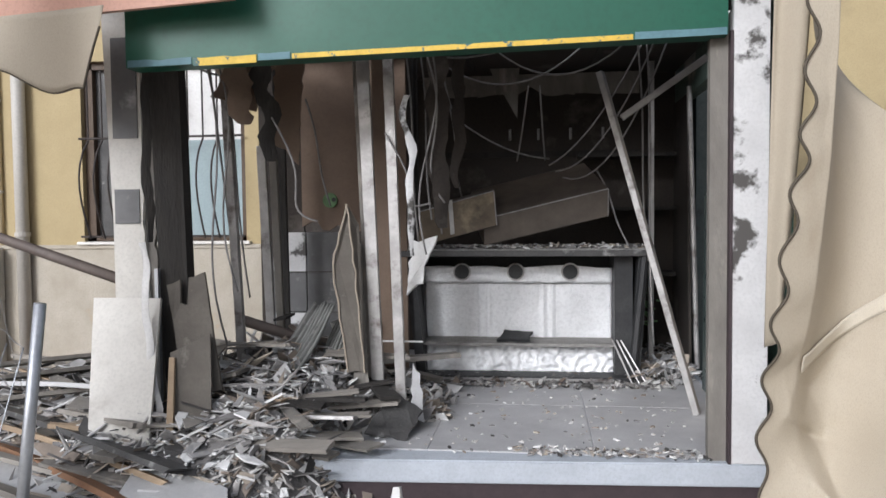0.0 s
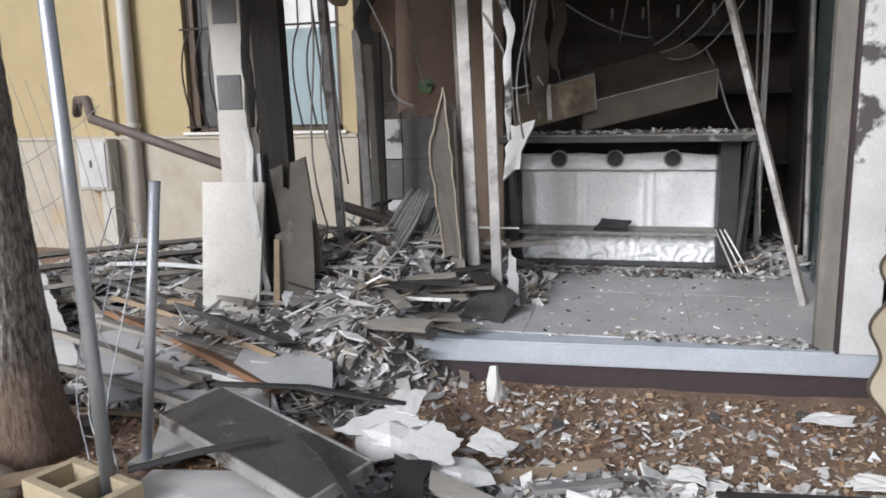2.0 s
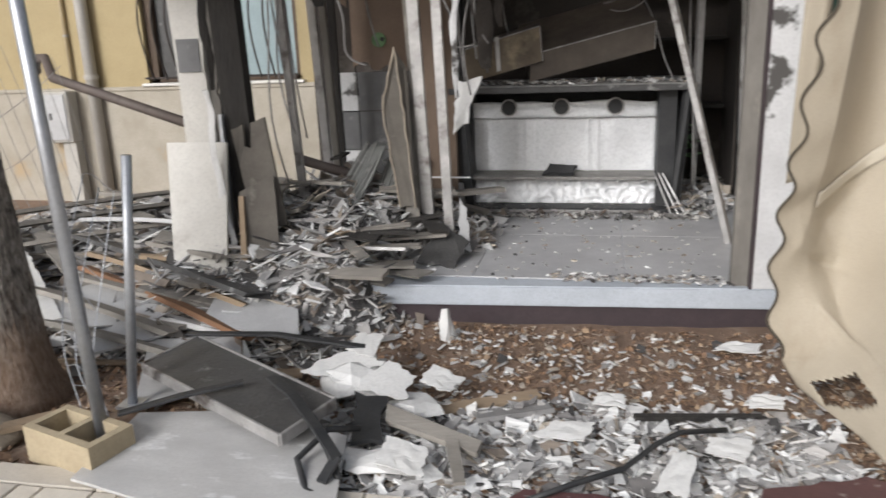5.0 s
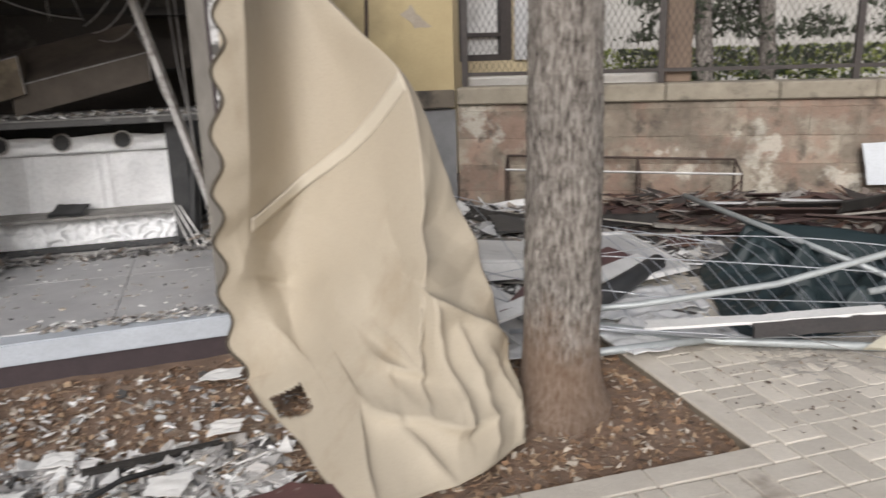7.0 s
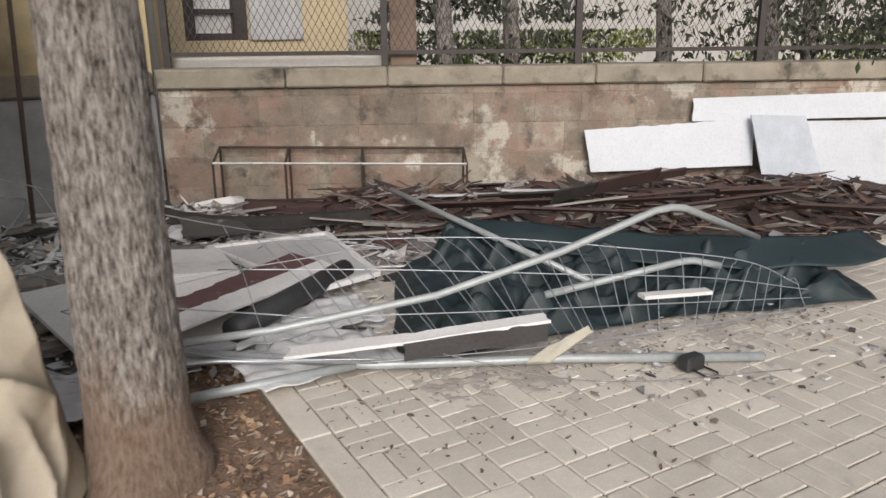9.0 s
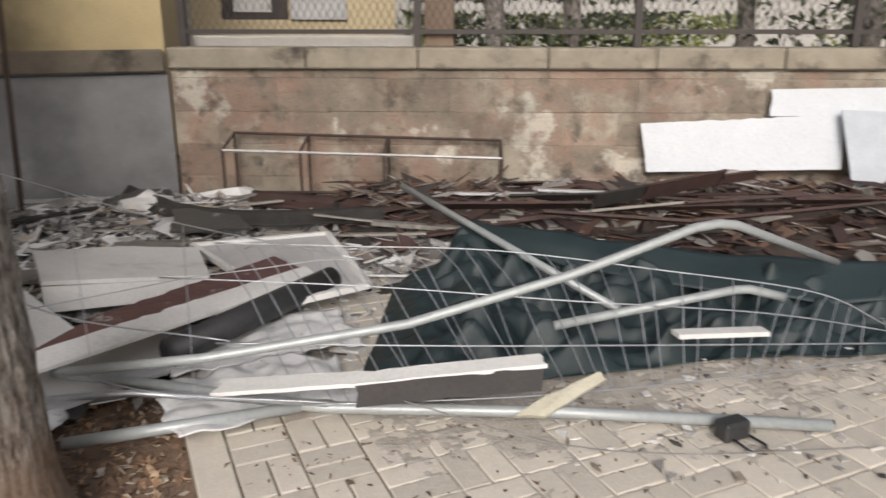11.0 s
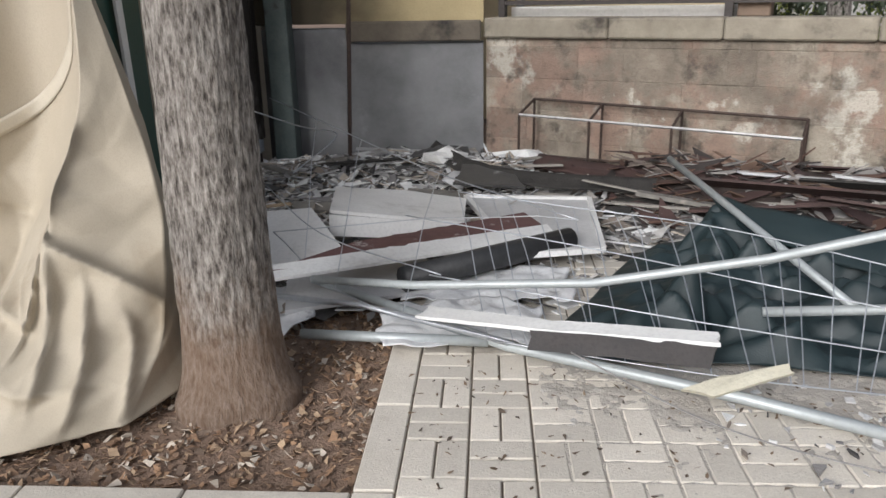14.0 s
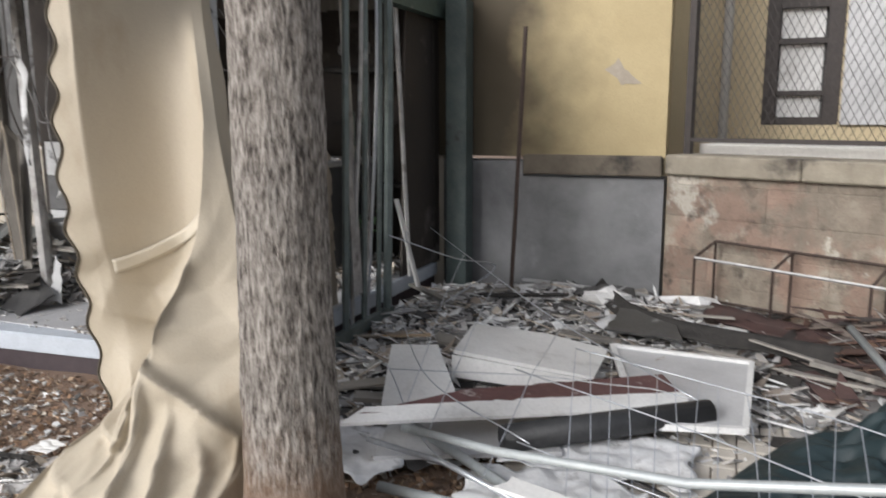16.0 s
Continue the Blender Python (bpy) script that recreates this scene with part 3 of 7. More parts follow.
def garden_wall():
    w = empty("wall_garden", "low garden wall of patched tufa blocks with stone coping", "wall", kind="structure")
    r = random.Random(3)
    part("core", wallbox(bmesh.new(), 0.0, 11.0, 0.016, 0.3, -0.2, 1.04), M_OLDCORE, w, "pale mortar and rubble core")
    z, row = -0.08, 0
    while z < 1.0:
        h = min(0.262, 1.035 - z)
        a = 0.0
        a_next = r.uniform(0.25, 0.5)
        while a < 11.0:
            b = min(a_next, 11.0)
            d = r.uniform(0.008, 0.013)
            part("block", wallbox(bmesh.new(), a + 0.0018, b - 0.0018, d, 0.05, z + 0.0018, z + h - 0.0018, bev=0.004), M_OLDWALL, w)
            a, a_next = b, b + r.choice((0.42, 0.5, 0.38, 0.55))
        z += h
        row += 1
    a = 0.0
    while a < 11.0:
        b = a + r.uniform(0.75, 1.15)
        part("coping_stone", wallbox(bmesh.new(), a + 0.003, b - 0.003, -0.045 + r.uniform(-0.006, 0.006), 0.4, 1.042, 1.205 + r.uniform(-0.006, 0.006), bev=0.014), M_COPE, w)
        a = b
    return w


garden_wall()


def garden_fence():
    f = empty("garden_fence", "dark iron railing with expanded metal mesh panels on the wall", "fence")
    nb = 0.24
    posts = [0.05, 1.95, 3.7, 5.4, 7.1, 8.8, 10.5]
    for a in posts:
        part("post", wallbox(bmesh.new(), a - 0.03, a + 0.03, nb - 0.03, nb + 0.03, 1.2, 2.6), M_IRON, f)
    part("pillar", wallbox(bmesh.new(), 2.0, 2.24, nb + 0.05, nb + 0.25, 1.2, 2.75, bev=0.01), M_BROWNPANEL, f, "dark brown pillar behind the railing")
    for a, b in zip(posts, posts[1:]):
        for z in (1.32, 2.5):
            part("rail", wallbox(bmesh.new(), a + 0.03, b - 0.03, nb - 0.02, nb + 0.02, z - 0.018, z + 0.018), M_IRON, f)
        bm = bmesh.new()
        z0, z1, step, rise = 1.34, 2.49, 0.062, 0.115
        n = int((b - a) / step) + 14
        th = 0.0028
        for s in (1, -1):
            for k in range(-14, n + 14):
                a0 = a + k * step
                run = (z1 - z0) / rise * step
                q0, q1 = (a0, z0), (a0 + s * run, z1)
                # clip to the panel
                def clip(p, q):
                    (xa, za), (xb, zb) = p, q
                    lo, hi = a + 0.03, b - 0.03
                    t0, t1 = 0.0, 1.0
                    dx = xb - xa
                    for e, sg in ((lo, 1), (hi, -1)):
                        fa, fb = sg * (xa - e), sg * (xb - e)
                        if fa < 0 and fb < 0:
                            return None
                        if fa < 0:
                            t0 = max(t0, fa / (fa - fb))
                        elif fb < 0:
                            t1 = min(t1, fa / (fa - fb))
                    if t1 - t0 < 0.01:
                        return None
                    return (xa + dx * t0, za + (zb - za) * t0), (xa + dx * t1, za + (zb - za) * t1)
                c = clip(q0, q1)
                if c:
                    (xa, za), (xb, zb) = c
                    vs = [bm.verts.new(wpt(x, nn, zz)) for x, zz, nn in ((xa - th, za, nb), (xa + th, za, nb), (xb + th, zb, nb), (xb - th, zb, nb),
                                                                        (xa, za, nb + 0.006), (xb, zb, nb + 0.006))]
                    bm.faces.new((vs[0], vs[1], vs[2], vs[3]))
                    bm.faces.new((vs[1], vs[4], vs[5], vs[2]))
                    bm.faces.new((vs[4], vs[0], vs[3], vs[5]))
        part("mesh_panel", bm, M_IRON, f, "diamond expanded metal mesh")


garden_fence()


def behind_fence():
    part_l = wallbox(bmesh.new(), 0.05, 1.95, 0.42, 0.7, 1.06, 1.285, bev=0.006)
    single("marble_ledge", part_l, M_MARBLE, "white marble ledge behind the railing", "ledge", kind="structure")
    h = empty("house_behind", "cream house wall with a dark framed window behind the railing", "house")
    y = 9.3
    bm = bmesh.new()
    box(bm, 3.3, 4.62, y, y + 0.3, 0, 4.6)
    box(bm, 5.35, 6.6, y, y + 0.3, 0, 4.6)
    box(bm, 4.62, 5.35, y, y + 0.3, 0, 1.42)
    box(bm, 4.62, 5.35, y, y + 0.3, 2.75, 4.6)
    part("wall", bm, M_CREAM, h, "cream plaster")
    part("downpipe", T([(4.25, y - 0.06, 0), (4.25, y - 0.06, 4.4)], 0.05, 10), M_PVC, h)
    w = part("window", B(4.62, 5.35, y + 0.16, y + 0.2, 1.42, 2.75), M_DARKP, h, "dark window")
    for a, b, c, d in ((4.62, 4.75, 1.42, 2.75), (5.2, 5.35, 1.42, 2.75), (4.75, 5.2, 2.6, 2.75), (4.75, 5.2, 1.42, 1.5), (4.75, 5.2, 2.24, 2.3), (4.75, 5.2, 1.72, 1.77)):
        part("frame", B(a, b, y + 0.04, y + 0.12, c, d, bev=0.004), M_IRON, w)
    part("shutter", B(5.36, 6.0, y - 0.05, y - 0.01, 1.42, 2.75, bev=0.004), M_GREYP, w, "open grey shutter")
    part("pane", B(4.77, 5.18, y + 0.125, y + 0.135, 1.5, 2.6), M_WHITEP, w, "pale blind behind the glass")


behind_fence()


def leaf_mass(name, label, material, boxes, count, size, seed):
    r = random.Random(seed)
    verts, faces = [], []
    for x0, x1, y0, y1, z0, z1, share in boxes:
        for _ in range(int(count * share)):
            c = Vector((r.uniform(x0, x1), r.uniform(y0, y1), z0 + (z1 - z0) * r.random() ** 0.8))
            if noise.noise(c * 1.7) < -0.02:
                continue
            rot = Euler((r.uniform(0, 3), r.uniform(0, 3), r.uniform(0, 6))).to_matrix()
            s = r.uniform(*size)
            b0 = len(verts)
            verts += [tuple(c + rot @ Vector(p) * s) for p in ((-1, 0, 0), (0, -0.4, 0.1), (1, 0, 0), (0, 0.4, 0.1))]
            faces.append((b0, b0 + 1, b0 + 2, b0 + 3))
    me = bpy.data.meshes.new(name)
    me.from_pydata(verts, [], faces)
    me.materials.append(material)
    return tagged(new(name, me), label, "shrubs", kind="stuff")


def garden_trunks():
    for i, (x, y) in enumerate(((7.0, 7.6), (8.1, 7.9), (9.6, 6.9), (10.6, 6.2), (11.9, 6.6))):
        t = empty("garden_tree", "dark slender tree trunk behind the railing", "tree", "garden trees")
        part("trunk", tube(bmesh.new(), [(x, y, 0), (x + 0.05, y, 1.2), (x + 0.02 * i, y + 0.1, 2.4), (x + 0.1, y, 3.8)], 0.1, 10, taper=(1.2, 1, 0.9, 0.7)), M_BARK, t, smooth=True)


garden_trunks()
leaf_mass("shrubs", "dark evergreen shrubs behind the railing", M_LEAF,
          [(6.3, 9.5, 7.2, 8.6, 1.6, 2.9, 0.5), (6.3, 9.5, 7.2, 8.6, 0.6, 1.5, 0.1), (9.0, 14.0, 4.2, 6.8, 1.0, 2.6, 0.4)], 20000, (0.03, 0.075), 4)
leaf_mass("hedge", "low lime green clipped hedge beyond the railing", M_HEDGE,
          [(6.8, 12.0, 9.2, 10.0, 0.5, 1.5, 0.6), (12.0, 18.0, 6.5, 8.5, 0.5, 1.5, 0.4)], 14000, (0.03, 0.06), 5)
single("garden_parapet", B(5.0, 30, 15.0, 15.3, 0, 4.6), mat("whitewashed_wall", (0.5, 0.49, 0.46), (0.36, 0.35, 0.32), rough=0.9, scale=1.5, fine=40, bump=0.2), "pale far garden wall beyond the hedge", "wall", kind="structure")


# ---- kiosk ----
KX0, KX1, KYB = -1.72, 1.86, 6.98


def front_y(x):
    return 3.86 + 0.055 * x


M_SMOKETILE = mat("smoke_stained_tile", (0.17, 0.17, 0.172), (0.07, 0.07, 0.07), rough=0.5, scale=4, amount=0.9, fine=60, bump=0.15, third=(0.4, 0.4, 0.4), third_scale=5, third_lo=0.58, third_hi=0.75)


def kiosk_structure():
    k = empty("kiosk", "burnt-out kiosk on a raised concrete slab with a green fascia", "kiosk", kind="structure")
    bm = bmesh.new()
    x0, x1 = KX0, KX1
    vs = [(x0, front_y(x0), 0.075), (x1, front_y(x1), 0.075), (x1, KYB, 0.075), (x0, KYB, 0.075)]
    lo = [bm.verts.new(v) for v in vs]
    hi = [bm.verts.new((v[0], v[1], 0.192)) for v in vs]
    bm.faces.new(lo[::-1]); bm.faces.new(hi)
    for i in range(4):
        j = (i + 1) % 4
        bm.faces.new((lo[i], lo[j], hi[j], hi[i]))
    bmesh.ops.bevel(bm, geom=[e for e in bm.edges], offset=0.008, segments=2, affect='EDGES')
    part("slab", bm, M_SLAB_SHEETSHADE, k, "grey painted concrete slab edge")
    bm = bmesh.new()
    vs = [(x0 + 0.03, front_y(x0) + 0.03, 0), (x1 - 0.03, front_y(x1) + 0.03, 0), (x1 - 0.03, KYB, 0), (x0 + 0.03, KYB, 0)]
    lo = [bm.verts.new((v[0], v[1], -0.2)) for v in vs]
    hi = [bm.verts.new((v[0], v[1], 0.074)) for v in vs]
    bm.faces.new(lo[::-1]); bm.faces.new(hi)
    for i in range(4):
        j = (i + 1) % 4
        bm.faces.new((lo[i], lo[j], hi[j], hi[i]))
    part("base", bm, M_MAROON, k, "dark maroon painted base")
    # floor tiles, large format
    for i in range(4):
        for j in range(3):
            a, b = -1.66 + i * 0.87, -1.66 + (i + 1) * 0.87
            c, d = 4.02 + j * 0.98, 4.02 + (j + 1) * 0.98
            part("floor_tile", B(a + 0.002, b - 0.002, c + 0.002, min(d, KYB) - 0.002, 0.19, 0.2, bev=0.002), M_SLAB, k)
    part("wall_back", B(x0, x1, KYB - 0.06, KYB + 0.06, 0.19, 2.75), M_SOOT, k, "soot-blackened back wall")
    part("batten", B(-0.35, 1.55, KYB - 0.085, KYB - 0.06, 1.93, 1.98), M_CHAR, k)
    # unseen gap between the two ceiling panels, added to let skylight into the interior
    part("ceiling_panel", P([(x0, 5.43, 2.66), (x1, 5.43, 2.66), (x1, KYB, 2.66), (x0, KYB, 2.66)], 0.05, jag=0.05, seed=6, torn=(0,)), M_SOOT, k, "sooty ceiling panel beside an added light gap")
    part("ceiling_panel", P([(x0, 3.95, 2.66), (x1, 3.95, 2.66), (x1, 4.9, 2.66), (x0, 4.95, 2.66)], 0.05, jag=0.1, seed=7, torn=(2,)), M_SOOT, k, "sooty ceiling panel beside an added light gap")
    # torn edge of the ceiling lining over the opening
    part("ceiling_lining", P([(-0.3, 6.6, 2.6), (1.5, 6.6, 2.6), (1.5, 6.62, 2.42), (-0.3, 6.62, 2.42)], 0.015, jag=0.1, seed=4, torn=(2,)), M_GREYBOARD, k, "torn smoked ceiling lining")
    part("ceiling_lining", P([(0.28, 6.3, 2.6), (0.52, 6.3, 2.6), (0.5, 6.3, 2.2)], 0.008), M_GREYBOARD, k, "hanging torn strip")
    # partition behind the left bay
    part("partition", P([(-1.08, 5.62, 1.35), (-0.45, 5.62, 1.28), (-0.45, 5.62, 2.6), (-1.08, 5.62, 2.6)], 0.025, jag=0.05, seed=2, torn=(0,)), M_BROWNPANEL, k, "scorched brown hardboard partition")
    part("partition", B(-1.42, -1.08, 5.65, 5.68, 0.2, 2.6), M_SOOT, k, "blackened partition")
    part("partition", B(-0.5, -0.3, 5.66, 5.7, 0.2, 2.6), M_BROWNPANEL, k)
    for i in range(2):
        for j in range(3):
            m = M_SMOKETILE if i or j == 1 else M_PILASTER
            part("tile", B(-1.3 + i * 0.26, -1.05 + i * 0.26, 5.58, 5.61, 0.42 + j * 0.3, 0.71 + j * 0.3), m, k)
    part("tile", P([(-0.78, 5.58, 0.42), (-0.5, 5.58, 0.42), (-0.6, 5.58, 1.2), (-0.78, 5.58, 1.3)], 0.02), M_DARKP, k)
    # fascia over the front
    bm = bmesh.new()
    zl, zr = 2.185, 2.275
    pr = [(-1.39, zl, 2.56), (1.565, zr, 2.66)]
    f = [[bm.verts.new((x, front_y(x) + dy, z)) for dy in (-0.03, 0.1) for z in (b, t)] for x, b, t in pr]
    l, r_ = f
    bm.faces.new((l[0], r_[0], r_[1], l[1]))
    bm.faces.new((l[2], l[3], r_[3], r_[2]))
    bm.faces.new((l[0], l[2], r_[2], r_[0]))
    bm.faces.new((l[1], r_[1], r_[3], l[3]))
    bm.faces.new((l[0], l[1], l[3], l[2]))
    bm.faces.new((r_[0], r_[2], r_[3], r_[1]))
    fa = part("fascia", bm, M_GREEN, k, "dark green painted sign board")

    def strip(xa, xb, m, seed, z0=0.0, z1=0.035):
        def zz(x):
            return zl + (zr - zl) * (x + 1.44) / 3.04
        c = [(xa, front_y(xa) - 0.033, zz(xa) + z0), (xb, front_y(xb) - 0.033, zz(xb) + z0), (xb, front_y(xb) - 0.033, zz(xb) + z1), (xa, front_y(xa) - 0.033, zz(xa) + z1)]
        part("stripe", P(c, 0.006, jag=0.012, seed=seed, torn=(2,)), m, fa)
    strip(-1.38, -1.05, M_BSTRIPE, 1)
    strip(-1.04, -0.72, M_YSTRIPE, 2, -0.01, 0.03)
    strip(-0.71, -0.55, M_BSTRIPE, 3)
    strip(-0.54, 1.12, M_YSTRIPE, 5, 0.0, 0.025)
    strip(1.13, 1.56, M_BSTRIPE, 6)
    part("roof_edge", P([(-2.9, 3.55, 2.33), (-0.75, 3.6, 2.455), (-0.75, 3.6, 2.75), (-2.9, 3.55, 2.7)], 0.03), M_SALMON, k, "salmon coloured roof edge board")
    # roof left open above the ceiling gap, an added opening that brightens the interior
    part("roof", P([(x0 - 0.1, 3.8, 2.74), (x1 + 0.15, 3.8, 2.74), (x1 + 0.15, 4.95, 2.74), (x0 - 0.1, 5.0, 2.74)], 0.06, jag=0.1, seed=8, torn=(2,)), M_GREYP, k, "flat grey roof panel beside an added light gap")
    part("roof", P([(x0 - 0.1, 5.45, 2.74), (x1 + 0.15, 5.45, 2.74), (x1 + 0.15, KYB + 0.06, 2.74), (x0 - 0.1, KYB + 0.06, 2.74)], 0.06, jag=0.05, seed=9, torn=(0,)), M_GREYP, k, "flat grey roof panel beside an added light gap")
    for xx in (-0.9, 0.1, 1.1):
        part("roof_joist", B(xx, xx + 0.05, 4.3, 6.5, 2.62, 2.7), M_CHAR, k, "charred roof joist")
    # side fascia and rear corner on the right
    part("fascia", B(1.84, 1.94, 3.95, 7.0, 2.36, 2.66), mat("scorched_green_board", (0.09, 0.13, 0.11), (0.05, 0.07, 0.06), rough=0.6, third=(0.25, 0.25, 0.23), third_lo=0.6), k, "scorched green side fascia")
    part("post", B(2.0, 2.19, 6.84, 7.03, 0.0, 2.5, bev=0.006), mat("smoked_green_post", (0.06, 0.085, 0.08), (0.12, 0.14, 0.135), rough=0.55, third=(0.04, 0.04, 0.04), third_lo=0.6), k, "smoked green metal corner post")
    # right front pilaster
    yy = front_y(1.68)
    part("pilaster", B(1.60, 1.77, yy + 0.0, yy + 0.07, 0.19, 2.62, bev=0.004), M_PILASTER, k, "white painted pilaster with soot streaks")
    part("jamb", B(1.585, 1.6, yy - 0.005, yy + 0.09, 0.19, 2.3), M_MAROON, k)
    part("jamb", B(1.5, 1.585, yy + 0.04, yy + 0.1, 0.19, 2.3), M_GREYBOARD, k, "smoked grey jamb")
    # remains of the right-hand side wall
    part("side_panel", P([(1.78, 4.3, 0.2), (1.78, 5.2, 0.2), (1.78, 5.15, 1.25), (1.78, 4.75, 2.2), (1.78, 4.3, 2.6)], 0.03, jag=0.06, seed=9, torn=(1, 2, 3)), M_BEIGEPANEL, k, "burnt remains of the side panel")
    part("side_panel", P([(1.8, 5.25, 0.2), (1.8, 5.55, 0.2), (1.8, 5.5, 1.55), (1.8, 5.4, 1.6)], 0.012, jag=0.03, seed=10, torn=(2, 3)), mat("smoked_green_glass_panel", (0.06, 0.09, 0.085), (0.14, 0.16, 0.15), rough=0.3), k, "smoked green broken panel")
    part("stud", B(1.52, 1.56, 6.2, 6.24, 0.2, 2.6), M_BURNSTEEL, k)
    # posts of the front and the middle
    for y, xb, zb, xt, zt_, m, wdt in ((4.62, -0.30, 0.2, -0.385, 2.62, M_BURNSTEEL, 0.075), (4.66, -0.34, 0.2, -0.43, 2.62, M_GREYBOARD, 0.05), (4.45, -0.13, 0.2, -0.195, 2.62, M_BURNSTEEL, 0.06),
                                       (5.1, -0.32, 0.2, -0.36, 2.62, M_BROWNPANEL, 0.14), (5.35, -0.2, 1.2, -0.2, 2.62, M_CHAR, 0.2), (5.0, -1.1, 0.3, -1.16, 1.9, M_BURNSTEEL, 0.06),
                                       (5.3, -1.12, 0.2, -1.14, 2.62, M_CHAR, 0.08), (4.55, -1.13, 0.3, -1.23, 2.6, M_BURNSTEEL, 0.05), (5.0, -1.04, 0.4, -1.08, 1.85, M_GREYBOARD, 0.05)):
        bm = bmesh.new()
        p, q = Vector((xb, y, zb)), Vector((xt, y, zt_))
        obox(bm, Matrix.Translation((p + q) / 2) @ (q - p).to_track_quat('Z', 'Y').to_matrix().to_4x4(), 0.03, wdt, (q - p).length, bev=0.003)
        obox(bm, Matrix.Translation((p + q) / 2 + Vector((0.012, 0.02, 0))) @ (q - p).to_track_quat('Z', 'Y').to_matrix().to_4x4(), 0.045, wdt * 0.3, (q - p).length, bev=0.003)
        part("stud", bm, m, k, "bent scorched stud")
    return k


kiosk = kiosk_structure()


M_CREAMP = mat("smoked_cream_cladding", (0.64, 0.62, 0.57), (0.5, 0.48, 0.44), rough=0.6, scale=3, fine=60, bump=0.1, third=(0.3, 0.27, 0.235), third_scale=3, third_lo=0.6, third_hi=0.8)


def left_pilaster():
    p = empty("front_post", "white clad kiosk corner post with grey squares, charred inside", "post")
    part("cladding", P([(-1.68, 4.1, 0.2), (-1.44, 4.1, 0.2), (-1.5, 4.1, 1.3), (-1.5, 4.1, 2.6), (-1.72, 4.1, 2.6), (-1.68, 4.1, 1.4)], 0.025, jag=0.012, seed=3, torn=(1, 2)), M_CREAMP, p, "white cladding board")
    for z, h in ((1.4, 0.19), (1.87, 0.55)):
        part("square", B(-1.665, -1.52, 4.08, 4.086, z, z + h), M_SMOKETILE, p, "grey square")
    part("core", P([(-1.4, 4.16, 0.2), (-1.25, 4.16, 0.2), (-1.3, 4.16, 2.55), (-1.48, 4.16, 2.55)], 0.09), M_CHAR, p, "charred timber core")
    part("edge_strip", P([(-1.5, 4.13, 0.2), (-1.42, 4.13, 0.2), (-1.46, 4.13, 2.2), (-1.54, 4.13, 2.4)], 0.03, jag=0.03, seed=8), M_GREYBOARD, p, "splintered grey edge")
    part("rail", B(-1.44, -1.42, 4.07, 4.1, 0.2, 1.15), M_STEEL, p)


left_pilaster()


